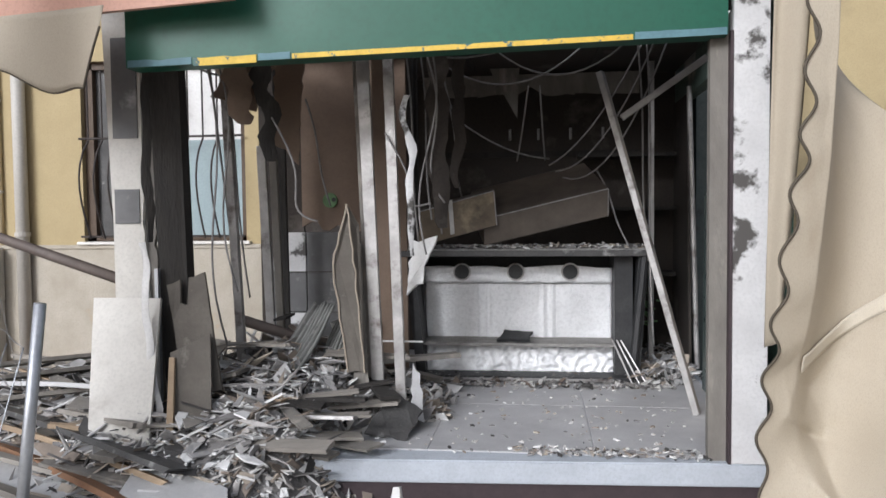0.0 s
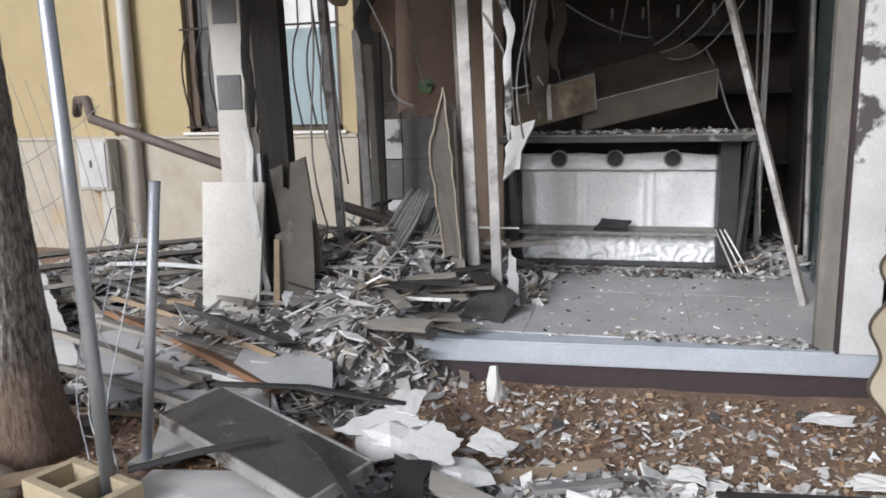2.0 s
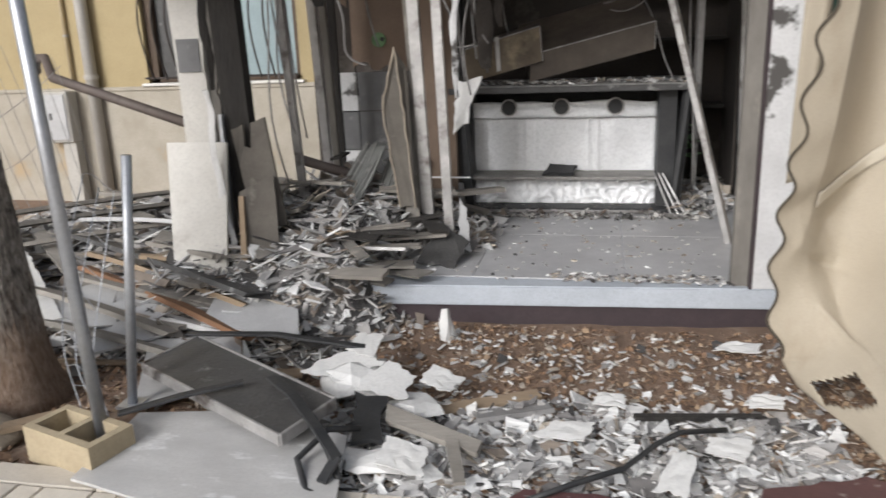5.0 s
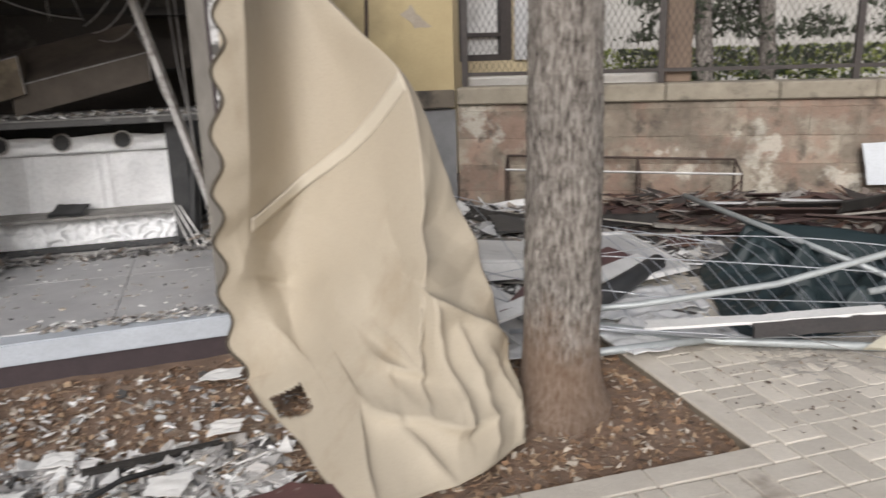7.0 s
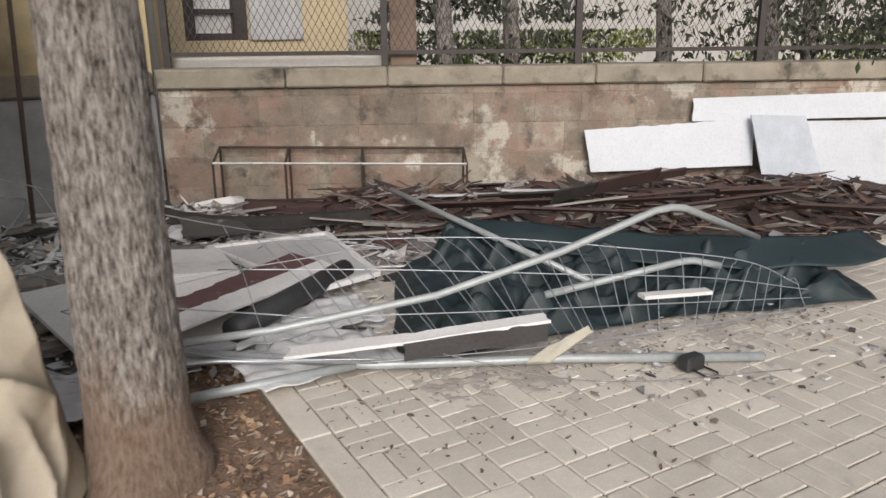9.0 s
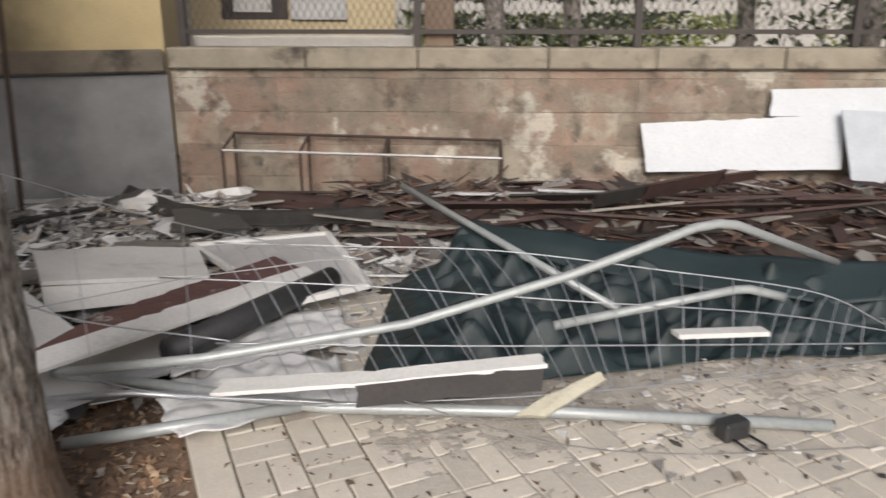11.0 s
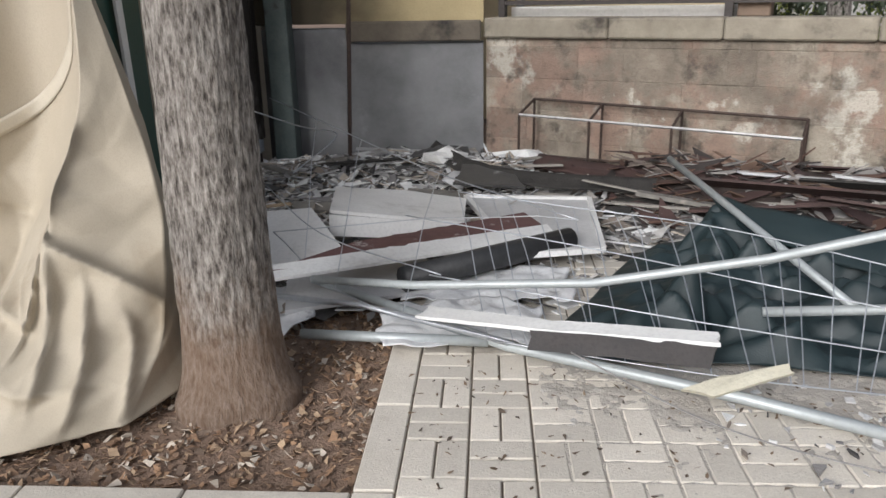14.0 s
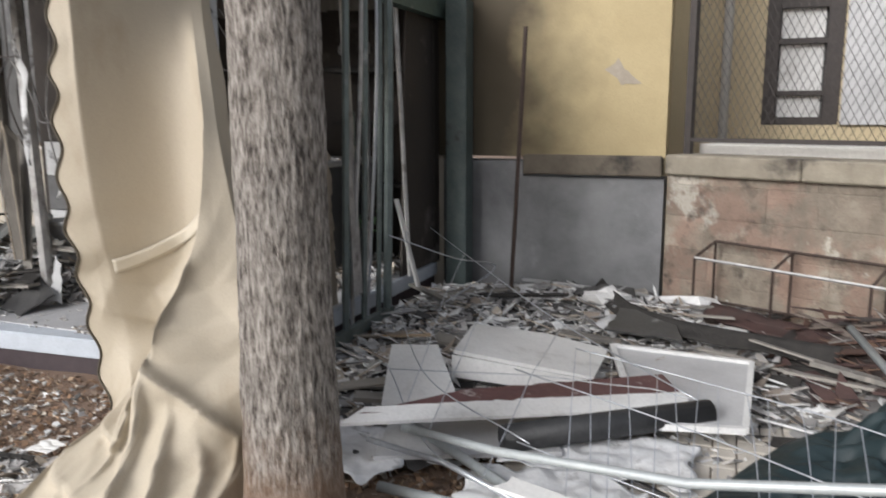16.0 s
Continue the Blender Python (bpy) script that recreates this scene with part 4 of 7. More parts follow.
def counter():
    c = empty("display_counter", "burnt black refrigerated display counter with silver lining", "counter")
    x0, x1, yf, yb, zt = -0.30, 1.42, 5.72, 6.5, 1.13
    # carcass: sides slope back towards the floor
    part("side", P([(x0 + 0.08, yf + 0.05, 0.22), (x0, yf, zt), (x0, yb, zt), (x0 + 0.08, yb, 0.22)], 0.07), M_BLACK, c, "charred black side")
    part("side", P([(x1 - 0.06, yf + 0.05, 0.2), (x1, yf, zt), (x1, yb, zt), (x1 - 0.06, yb, 0.2)], 0.07), M_BLACK, c, "charred black side")
    part("side_post", T([(x1 - 0.08, yf + 0.02, 0.22), (x1 + 0.0, yf - 0.02, 1.12)], 0.028, 6), M_BLACK, c)
    part("back", B(x0, x1, yb - 0.03, yb, 0.2, zt), M_BLACK, c)
    wt = part("worktop", B(x0 - 0.06, x1 + 0.06, yf - 0.06, yb + 0.05, zt, zt + 0.045, bev=0.008), M_ASH, c, "ash-covered worktop")
    part("front_rail", B(x0 - 0.05, x1 + 0.04, yf - 0.07, yf - 0.045, zt - 0.01, zt + 0.035, bev=0.005), M_DARKP, wt)
    xi0, xi1 = x0 + 0.08, x1 - 0.2
    # inner lining with pressed ribs
    ly = 6.05

    def lin(u, v):
        x = xi0 + (xi1 - xi0) * u
        z = 0.46 + 0.44 * v
        rib = sum(math.exp(-((x - q) / 0.012) ** 2) for q in (0.21, 0.28, 0.70, 0.77))
        return (x, ly - 0.012 * rib + 0.015 * wob(x, z, 1, 5), z)
    part("lining", sheet_mesh(lin, 90, 24, 0.004), M_FOILM, c, "silver metal lining", smooth=True)

    def upper(u, v):
        x = xi0 + (xi1 - xi0) * u
        return (x, ly - 0.05 + 0.02 * wob(x, v, 4, 6), 0.9 + (0.125 + 0.02 * wob(x, 0, 2, 3)) * v)
    vp = part("vent_panel", sheet_mesh(upper, 60, 8, 0.004), M_FOILM, c, "buckled silver vent panel", smooth=True)
    for x in (0.075, 0.49, 0.905):
        rim = T([(x, ly - 0.075, 0.985), (x, ly - 0.06, 0.985)], 0.068, 20)
        part("fan_ring", rim, M_BURNSTEEL, vp, "scorched round fan opening")
        part("fan_grille", T([(x, ly - 0.081, 0.985), (x, ly - 0.07, 0.985)], 0.056, 20), M_BLACK, vp)
    part("shelf", P([(xi0, 5.8, 0.45), (xi1, 5.8, 0.45), (xi1, ly, 0.46), (xi0, ly, 0.46)], 0.02), M_ASH, c, "ash-covered shelf")
    part("burnt_scrap", P([(0.35, 5.82, 0.475), (0.6, 5.8, 0.48), (0.62, 5.95, 0.52), (0.4, 5.97, 0.53)], 0.02, jag=0.02, seed=2), M_BLACK, c)

    def foil(u, v):
        x = xi0 + 0.02 + (xi1 - xi0 - 0.02) * u
        z = 0.235 + 0.2 * v
        a = 0.4 + 2.2 * u
        return (x, 5.87 + 0.06 * v + 0.022 * a * abs(wob(x, z, 9, 14)) + 0.012 * wob(x, z, 2, 40), z)
    part("kick_panel", sheet_mesh(foil, 110, 22, 0.003), M_FOILM, c, "crumpled silver foil insulation", smooth=True)
    part("bottom_rail", B(xi0 - 0.05, xi1 + 0.1, 5.68, 5.9, 0.2, 0.235, bev=0.006), M_BLACK, c)
    part("bottom_rail", T([(xi0 - 0.1, 5.66, 0.215), (1.2, 5.63, 0.225)], 0.013, 6), M_BURNSTEEL, c)
    part("inner_post", B(xi1 + 0.0, xi1 + 0.13, 5.8, 6.2, 0.22, zt), M_BLACK, c)
    part("inner_post", B(x0 + 0.03, xi0, 5.95, 6.2, 0.22, zt), M_BLACK, c)
    for k in range(3):
        part("loose_trim", T([(xi1 - 0.02 + k * 0.03, 5.75, 0.5), (xi1 + 0.1 + 0.05 * k, 5.55 + 0.03 * k, 0.22)], 0.006, 5), M_BURNSTEEL, c)


counter()


def ducts():
    """Two fallen sheet-metal hoods on the counter."""
    def duct(name, label, a, b, depth, drop, m):
        """a..b is the lower front edge; depth back and up is the top, drop is the front's height."""
        d = empty(name, label, "extractor hood", "fallen hoods")
        a, b, dep, up = Vector(a), Vector(b), Vector(depth), Vector(drop)
        part("front", P([a, b, b + up, a + up], 0.012), m, d, "stained brown front")
        part("top", P([a + up, b + up, b + up + dep, a + up + dep], 0.012), m2, d, "scorched top")
        part("bottom", P([a, b, b + dep, a + dep], 0.012), M_CHAR, d)
        part("side", P([b, b + up, b + up + dep, b + dep], 0.012), m, d)
        part("side", P([a, a + up, a + up + dep, a + dep], 0.012), m, d)
        part("edge", T([a + up, b + up], 0.007, 5), M_BURNSTEEL, d)
        part("edge", T([b, b + up], 0.007, 5), M_BURNSTEEL, d)
        return d
    m1 = mat("scorched_tan_metal", (0.22, 0.17, 0.11), (0.07, 0.054, 0.04), rough=0.6, scale=4, amount=0.9, fine=50, bump=0.2,
             third=(0.38, 0.31, 0.2), third_scale=4.5, third_lo=0.56, third_hi=0.75)
    m2 = mat("smoked_brown_metal", (0.15, 0.122, 0.098), (0.05, 0.042, 0.036), rough=0.55, scale=4, amount=0.9, fine=50, bump=0.2,
             third=(0.27, 0.22, 0.17), third_scale=5, third_lo=0.66, third_hi=0.8)
    d1 = duct("extractor_hood", "small scorched tan metal hood lying on the counter", (-0.24, 5.72, 1.19), (0.36, 5.72, 1.35), (-0.02, 0.32, 0.03), (-0.02, 0.0, 0.25), m1)
    part("strap", P([(0.02, 5.705, 1.28), (0.05, 5.705, 1.29), (0.035, 5.705, 1.54), (0.005, 5.705, 1.53)], 0.008), M_BURNSTEEL, d1)
    duct("extractor_hood", "long brown scorched metal hood tilted across the counter", (0.27, 5.78, 1.2), (1.17, 5.78, 1.41), (-0.14, 0.55, 0.22), (0.0, -0.02, 0.195), m2)


ducts()


def kiosk_tubes():
    a = empty("fallen_tube", "grey square tube leaning across the kiosk opening", "metal tube", "fallen ceiling tubes")
    bm = bmesh.new()
    p, q = Vector((1.06, 5.1, 2.33)), Vector((1.62, 4.85, 0.2))
    obox(bm, Matrix.Translation((p + q) / 2) @ (q - p).to_track_quat('Z', 'Y').to_matrix().to_4x4(), 0.055, 0.04, (q - p).length, bev=0.003)
    part("tube", bm, M_BURNSTEEL, a)
    a = empty("fallen_tube", "grey square tube hanging from the ceiling", "metal tube", "fallen ceiling tubes")
    bm = bmesh.new()
    p, q = Vector((1.72, 5.1, 2.4)), Vector((1.2, 5.14, 2.04))
    obox(bm, Matrix.Translation((p + q) / 2) @ (q - p).to_track_quat('Z', 'Y').to_matrix().to_4x4(), 0.05, 0.04, (q - p).length, bev=0.003)
    part("tube", bm, M_BURNSTEEL, a)


kiosk_tubes()


def back_wall_bits():
    for x in (0.42, 0.67, 0.95, 1.23):
        h = empty("wall_hook", "small ash-white hook on the sooty back wall", "hook", "hooks on the back wall")
        part("plate", B(x - 0.012, x + 0.012, KYB - 0.075, KYB - 0.06, 2.08, 2.18, bev=0.003), M_BURNSTEEL, h)
        part("hook", T([(x, KYB - 0.07, 2.16), (x, KYB - 0.11, 2.15), (x, KYB - 0.12, 2.1), (x, KYB - 0.09, 2.08)], 0.007, 6), M_BURNSTEEL, h)
    mg = mat("melted_green_plastic", (0.16, 0.3, 0.13), (0.08, 0.14, 0.07), rough=0.6, scale=20, bump=0.4)
    s = empty("socket_plate", "melted green socket plate on the brown partition", "socket")
    part("plate", T([(-0.86, 5.6, 1.545), (-0.86, 5.585, 1.545)], 0.055, 14), mg, s)
    part("hole", T([(-0.83, 5.587, 1.55), (-0.83, 5.58, 1.55)], 0.016, 10), M_BLACK, s)
    b = bmesh.new()
    r = random.Random(3)
    for i in range(26):
        c = Vector((1.5 + r.gauss(0, 0.05), 6.3, 0.68 + r.gauss(0, 0.06)))
        tube(b, [c, c + Vector((r.gauss(0, 0.04), r.gauss(0, 0.03), r.gauss(0, 0.04)))], 0.008, 4)
    single("green_wiring", b, mg, "tangle of melted green wire behind the counter", "wiring", kind="stuff")


back_wall_bits()


def cables():
    runs = [((-0.05, 5.2, 2.5), (0.95, 5.4, 2.55), 0.22), ((0.0, 5.4, 2.45), (0.1, 5.5, 2.1), 0.05), ((0.1, 5.5, 2.1), (0.75, 6.0, 1.85), 0.06),
            ((0.6, 5.5, 2.32), (0.5, 6.2, 1.85), 0.03), ((0.68, 5.5, 2.32), (0.72, 6.2, 1.85), 0.02), ((0.75, 6.0, 1.8), (1.35, 5.3, 2.55), 0.12),
            ((0.8, 6.0, 1.75), (1.42, 5.2, 2.55), 0.2), ((0.85, 5.9, 1.7), (1.5, 5.2, 2.55), 0.28), ((1.3, 5.2, 2.6), (1.42, 5.5, 1.1), 0.0),
            ((1.36, 5.2, 2.6), (1.46, 5.5, 0.5), 0.0), ((0.05, 5.4, 2.2), (0.1, 5.8, 1.55), 0.0), ((-0.2, 5.0, 2.5), (0.8, 5.0, 2.62), 0.12),
            ((0.3, 5.2, 2.6), (1.3, 5.2, 2.6), 0.26), ((-1.25, 4.6, 2.55), (-1.22, 4.9, 0.9), 0.0), ((-1.3, 4.5, 2.5), (-1.18, 4.6, 1.0), 0.02),
            ((-0.85, 5.0, 2.2), (-0.72, 5.1, 1.5), 0.0), ((-0.15, 4.8, 2.5), (-0.1, 5.0, 1.2), 0.0), ((-0.1, 5.1, 2.5), (-0.02, 5.0, 1.4), 0.0),
            ((0.0, 5.1, 2.5), (0.02, 5.2, 1.3), 0.0), ((-1.3, 4.4, 2.3), (-0.8, 4.6, 2.45), 0.1), ((1.1, 5.9, 1.75), (1.3, 5.6, 1.2), 0.0)]
    for i, (a, b, d) in enumerate(runs):
        bm = tube(bmesh.new(), sag(a, b, d, 12, 0.012 if d == 0 else 0.0), 0.0065, 5)
        single("cable", bm, M_WIRE, "ash-grey burnt electric cable hanging in the kiosk", "cable", "burnt cables", smooth=True)


cables()


# ---- trees ----
def tree_trunk(label, x, y, rad, top, seed, lean=(0, 0)):
    t = empty("street_tree", label, "tree", "street trees")
    nu, nv = 132, 280

    def f(u, v):
        z = -0.1 + (top + 0.1) * v
        a = 2 * math.pi * u
        flare = 1 + 0.28 * math.exp(-max(z, 0) / 0.09) * (1 + 0.35 * math.sin(3 * a + seed)) + 0.05 * math.exp(-max(z, 0) / 0.4)
        rr = rad * flare * (1 - 0.075 * z + 0.006 * z * z)
        q = Vector((math.cos(a), math.sin(a), 0))
        rr *= 1 + 0.05 * noise.noise(Vector((q.x * 1.2, q.y * 1.2, z * 0.9 + seed)))
        s = Vector((q.x * 11, q.y * 11, z * 4.5 + seed))
        ridge = abs(noise.noise(s)) * 0.6 + abs(noise.noise(s * 2.1)) * 0.4
        rr += 0.02 * (ridge - 0.3) * (0.35 if z < 0.3 else 1)
        return (x + lean[0] * z + q.x * rr, y + lean[1] * z + q.y * rr, z)
    part("trunk", sheet_mesh(f, nu, nv), M_BARK, t, "furrowed grey-brown bark", smooth=True)
    r = random.Random(seed)
    for k in range(3):
        a = k * 2.1 + seed
        base = Vector((x + lean[0] * top, y + lean[1] * top, top - 0.15))
        pts = [base + Vector((math.cos(a), math.sin(a), 1.5)) * s + Vector((0, 0, 0.25 * s * s)) for s in (0, 0.25, 0.5, 0.8, 1.1)]
        part("limb", tube(bmesh.new(), pts, rad * 0.55, 12, taper=(1, 0.85, 0.7, 0.5, 0.3)), M_BARK, t, smooth=True)
    return t


tree_trunk("street tree trunk with furrowed bark beside the fallen awning", 2.96, 2.74, 0.17, 3.6, 2.0, (0.0, -0.01))
tree_trunk("street tree trunk with rough bark beside a boulder", -1.865, 2.66, 0.165, 3.6, 5.0, (-0.055, 0.0))


# ---- fallen awning ----
def spline(tab, v):
    """A smooth run through (v, point) rows."""
    n = len(tab)
    i = 0
    while i < n - 2 and v > tab[i + 1][0]:
        i += 1
    (v0, p0), (v1, p1) = tab[i], tab[i + 1]
    p0, p1 = Vector(p0), Vector(p1)
    t = min(1.0, max(0.0, (v - v0) / (v1 - v0)))
    d0 = (p1 - Vector(tab[i - 1][1])) / (v1 - tab[i - 1][0]) if i else (p1 - p0) / (v1 - v0)
    d1 = (Vector(tab[i + 2][1]) - p0) / (tab[i + 2][0] - v0) if i + 2 < n else (p1 - p0) / (v1 - v0)
    h = v1 - v0
    return p0 * (2 * t ** 3 - 3 * t ** 2 + 1) + d0 * h * (t ** 3 - 2 * t ** 2 + t) + p1 * (3 * t ** 2 - 2 * t ** 3) + d1 * h * (t ** 3 - t ** 2)


# the canvas hangs in columns: scalloped valance edge, valance fold, hollow middle, ridge, side fold and turned-back end
AWN_U = (0.0, 0.12, 0.31, 0.51, 0.7, 0.9, 1.0)
AWN_V = (0.0, 0.25, 0.4, 0.5, 0.62, 0.74, 0.84, 0.92, 1.0)
AWN_EDGE = [(1.66, 3.05, 2.9), (1.66, 3.05, 2.1), (1.64, 3.05, 1.7), (1.6, 3.08, 1.4), (1.57, 3.12, 1.05), (1.55, 3.2, 0.7), (1.55, 3.25, 0.38), (1.6, 3.24, 0.12), (1.66, 3.15, 0.012)]
AWN_FOLD = [(1.73, 3.05, 2.9), (1.75, 3.05, 2.1), (1.74, 3.06, 1.7), (1.72, 3.1, 1.4), (1.7, 3.16, 1.05), (1.68, 3.24, 0.72), (1.71, 3.28, 0.42), (1.76, 3.14, 0.2), (1.79, 2.72, 0.012)]
AWN_HOLLOW = [(1.79, 3.35, 2.9), (1.8, 3.32, 2.1), (1.87, 3.36, 1.7), (1.92, 3.42, 1.4), (1.94, 3.45, 1.05), (1.93, 3.43, 0.72), (1.91, 3.3, 0.44), (1.92, 2.95, 0.24), (1.86, 2.36, 0.012)]
AWN_MID = [(1.85, 3.55, 2.9), (1.87, 3.52, 2.1), (2.03, 3.44, 1.68), (2.15, 3.38, 1.42), (2.2, 3.3, 1.05), (2.17, 3.14, 0.72), (2.12, 2.92, 0.44), (2.09, 2.62, 0.24), (1.99, 2.13, 0.012)]
AWN_RIDGE = [(1.9, 3.7, 2.9), (1.92, 3.62, 2.1), (2.2, 3.29, 1.68), (2.37, 3.09, 1.45), (2.41, 2.95, 1.05), (2.35, 2.8, 0.72), (2.33, 2.68, 0.44), (2.36, 2.46, 0.22), (2.32, 2.22, 0.012)]
AWN_SIDE = [(1.92, 3.74, 2.9), (1.95, 3.66, 2.1), (2.23, 3.33, 1.67), (2.41, 3.13, 1.43), (2.54, 3.05, 1.05), (2.65, 2.97, 0.7), (2.7, 2.83, 0.42), (2.72, 2.64, 0.2), (2.67, 2.42, 0.012)]
AWN_BACK = [(1.92, 3.82, 2.9), (1.93, 3.75, 2.1), (2.18, 3.5, 1.67), (2.32, 3.34, 1.43), (2.46, 3.27, 1.05), (2.57, 3.18, 0.7), (2.66, 3.05, 0.42), (2.73, 2.88, 0.2), (2.78, 2.74, 0.012)]
# folds of the canvas: from (u, v) to (u, v), half width, height
FOLDS = [((0.655, 0.775), (0.905, 0.875), 0.05, 0.065), ((0.665, 0.795), (0.64, 0.93), 0.035, 0.05), ((0.71, 0.815), (0.735, 0.955), 0.03, 0.05), ((0.775, 0.85), (0.80, 0.98), 0.035, 0.05),
         ((0.66, 0.90), (0.47, 0.885), 0.045, 0.045), ((0.80, 0.955), (0.30, 0.925), 0.05, 0.04), ((0.63, 0.895), (0.53, 0.845), 0.04, 0.04), ((0.14, 0.79), (0.29, 0.82), 0.09, -0.03),
         ((0.60, 0.66), (0.655, 0.785), 0.08, -0.04), ((0.845, 0.89), (0.89, 0.99), 0.03, 0.045), ((0.36, 0.90), (0.50, 0.99), 0.06, 0.04), ((0.34, 0.96), (0.14, 0.875), 0.05, 0.035),
         ((0.55, 0.94), (0.68, 0.99), 0.04, 0.035), ((0.70, 0.66), (0.69, 0.78), 0.03, 0.03)]


def cat4(p, q, r, s, t):
    return 0.5 * (2 * q + (r - p) * t + (2 * p - 5 * q + 4 * r - s) * t * t + (3 * q - p - 3 * r + s) * t ** 3)


def seg_dist(u, v, a, b):
    ax, ay, bx, by = a[0], a[1], b[0], b[1]
    dx, dy = bx - ax, by - ay
    t = max(0.0, min(1.0, ((u - ax) * dx + (v - ay) * dy) / (dx * dx + dy * dy)))
    return math.hypot(u - ax - t * dx, v - ay - t * dy), t, dx * (v - ay) - dy * (u - ax)


def tri(x):
    """A zigzag of straight runs between -1 and 1."""
    return 4 * abs(x - math.floor(x + 0.5)) - 1


def creases(x, y, seed, k):
    """Stiff cloth: flat facets that meet in sharp creases."""
    s = 0.0
    r = random.Random(seed)
    for i in range(5):
        a = r.uniform(0, 3.1416)
        f = k * r.uniform(0.6, 1.5)
        bend = 0.22 * wob(x, y, seed + i, 0.9 * k)
        gain = max(0.0, 0.5 + 1.3 * wob(x, y, seed + 10 + i, 0.7 * k))
        s += gain * tri((x * math.cos(a) + y * math.sin(a)) * f + bend + r.random()) * (k / f)
    return s / 5


def awning():
    a = empty("fallen_awning", "torn beige canvas awning hanging down to the ground", "awning")

    cols = [list(zip(AWN_V, c)) for c in (AWN_EDGE, AWN_FOLD, AWN_HOLLOW, AWN_MID, AWN_RIDGE, AWN_SIDE, AWN_BACK)]

    def f(u, v):
        c = [spline(col, v) for col in cols]
        i = max(k for k in range(6) if AWN_U[k] <= u + 1e-9)
        t = (u - AWN_U[i]) / (AWN_U[i + 1] - AWN_U[i])
        # smooth across the hollow, creased at the valance fold, the ridge and the side fold
        q, r = c[i], c[i + 1]
        before = c[i - 1] if i in (2, 3) else q * 2 - r
        after = c[i + 2] if i in (1, 2) else r * 2 - q
        p = cat4(before, q, r, after, t)
        low = max(0.0, min(1.0, (v - 0.55) / 0.3))
        uu, vv = u + 0.012 * wob(u, v, 2, 6), v + 0.008 * wob(u, v, 6, 6)
        wx, wy = 1.1 * u, 2.9 * v
        hem = 1.0 - 0.6 * max(0.0, (v - 0.9) / 0.1)
        k = 0.02 * wob(u * 1.3, v * 2, 5, 2.2) + 0.012 * creases(wx, wy, 3, 0.9)
        k += low * hem * (0.3 + 0.7 * min(1.0, u / 0.5)) * (0.2 * creases(wx * 1.25, wy * 0.8, 5, 1.9) + 0.14 * creases(wx, wy, 8, 3.6)) + 0.003 * low * wob(u, v, 8, 12)
        for q0, q1, w, h in FOLDS:
            d, s_, side = seg_dist(1.2 * uu, 3.1 * vv, (1.2 * q0[0], 3.1 * q0[1]), (1.2 * q1[0], 3.1 * q1[1]))
            ww = 0.9 * w if side > 0 else 0.25 * w
            if d < 4 * ww:
                k += 1.45 * h * math.exp(-d / ww) * math.sin(math.pi * (0.1 + 0.8 * s_)) ** 0.7
        p = p + Vector((0.3, -1, 0.45 * low)).normalized() * k * min(1.0, u / 0.1 + 0.15)
        if u < 0.12 and v < 0.93:
            p.x -= (0.12 - u) / 0.12 * 0.024 * math.sin(p.z * 26.5 + 1.5 * wob(v, 0, 1, 5))
        p.z = max(p.z, 0.008 + 0.012 * abs(wob(u, v, 1, 11)))
        return p
    bm = sheet_mesh(f, 150, 260)
    hole = []
    for q in bm.faces:
        m = q.calc_center_median()
        dx, dz = m.x - 1.775, m.z - 0.1
        if abs(0.8 * dx + 0.6 * dz) < 0.085 and abs(-0.6 * dx + 0.8 * dz) < 0.026 and m.y < 3.25:
            hole.append(q)
    bmesh.ops.delete(bm, geom=hole, context='FACES')
    bmesh.ops.recalc_face_normals(bm, faces=bm.faces)
    bmesh.ops.solidify(bm, geom=bm.faces[:], thickness=0.004)
    part("canvas", bm, M_AWN, a, "beige canvas", smooth=True)
    part("braid", tube(bmesh.new(), [Vector(f(0.0, k / 250)) + Vector((-0.004, -0.004, 0)) for k in range(0, 232)], 0.006, 5), M_AWNTRIM, a, "dark wavy braid edge", smooth=True)

    def strip_behind(u, v):
        """Narrow end of the canvas that hangs behind the valance, against the pilaster."""
        z = 2.9 - 2.05 * v
        x0 = 1.655 - 0.03 * v
        x1 = 1.8 - 0.12 * v ** 1.5
        return Vector((x0 + (x1 - x0) * u, 3.47 + 0.03 * math.sin(5 * u + 2 * v), z + 0.05 * u * v))
    part("back_strip", sheet_mesh(strip_behind, 10, 40, 0.004), M_AWN, a, "narrow canvas end behind the valance", smooth=True)

    def seam(s, w):
        """The doubled band across the canvas, from the left edge up to the right-hand corner."""
        u = 0.13 + 0.56 * s
        v = 0.70 - 0.195 * s ** 1.25 + 0.0125 * (w - 0.5) * 2
        return Vector(f(u, v)) + Vector((0.004, -0.007, 0.002))
    part("seam_band", sheet_mesh(seam, 60, 4, 0.003), mat("pale_seam_canvas", (0.54, 0.49, 0.4), (0.48, 0.43, 0.34), rough=0.75, scale=3, fine=200, bump=0.06), a, "pale doubled seam band", smooth=True)


awning()


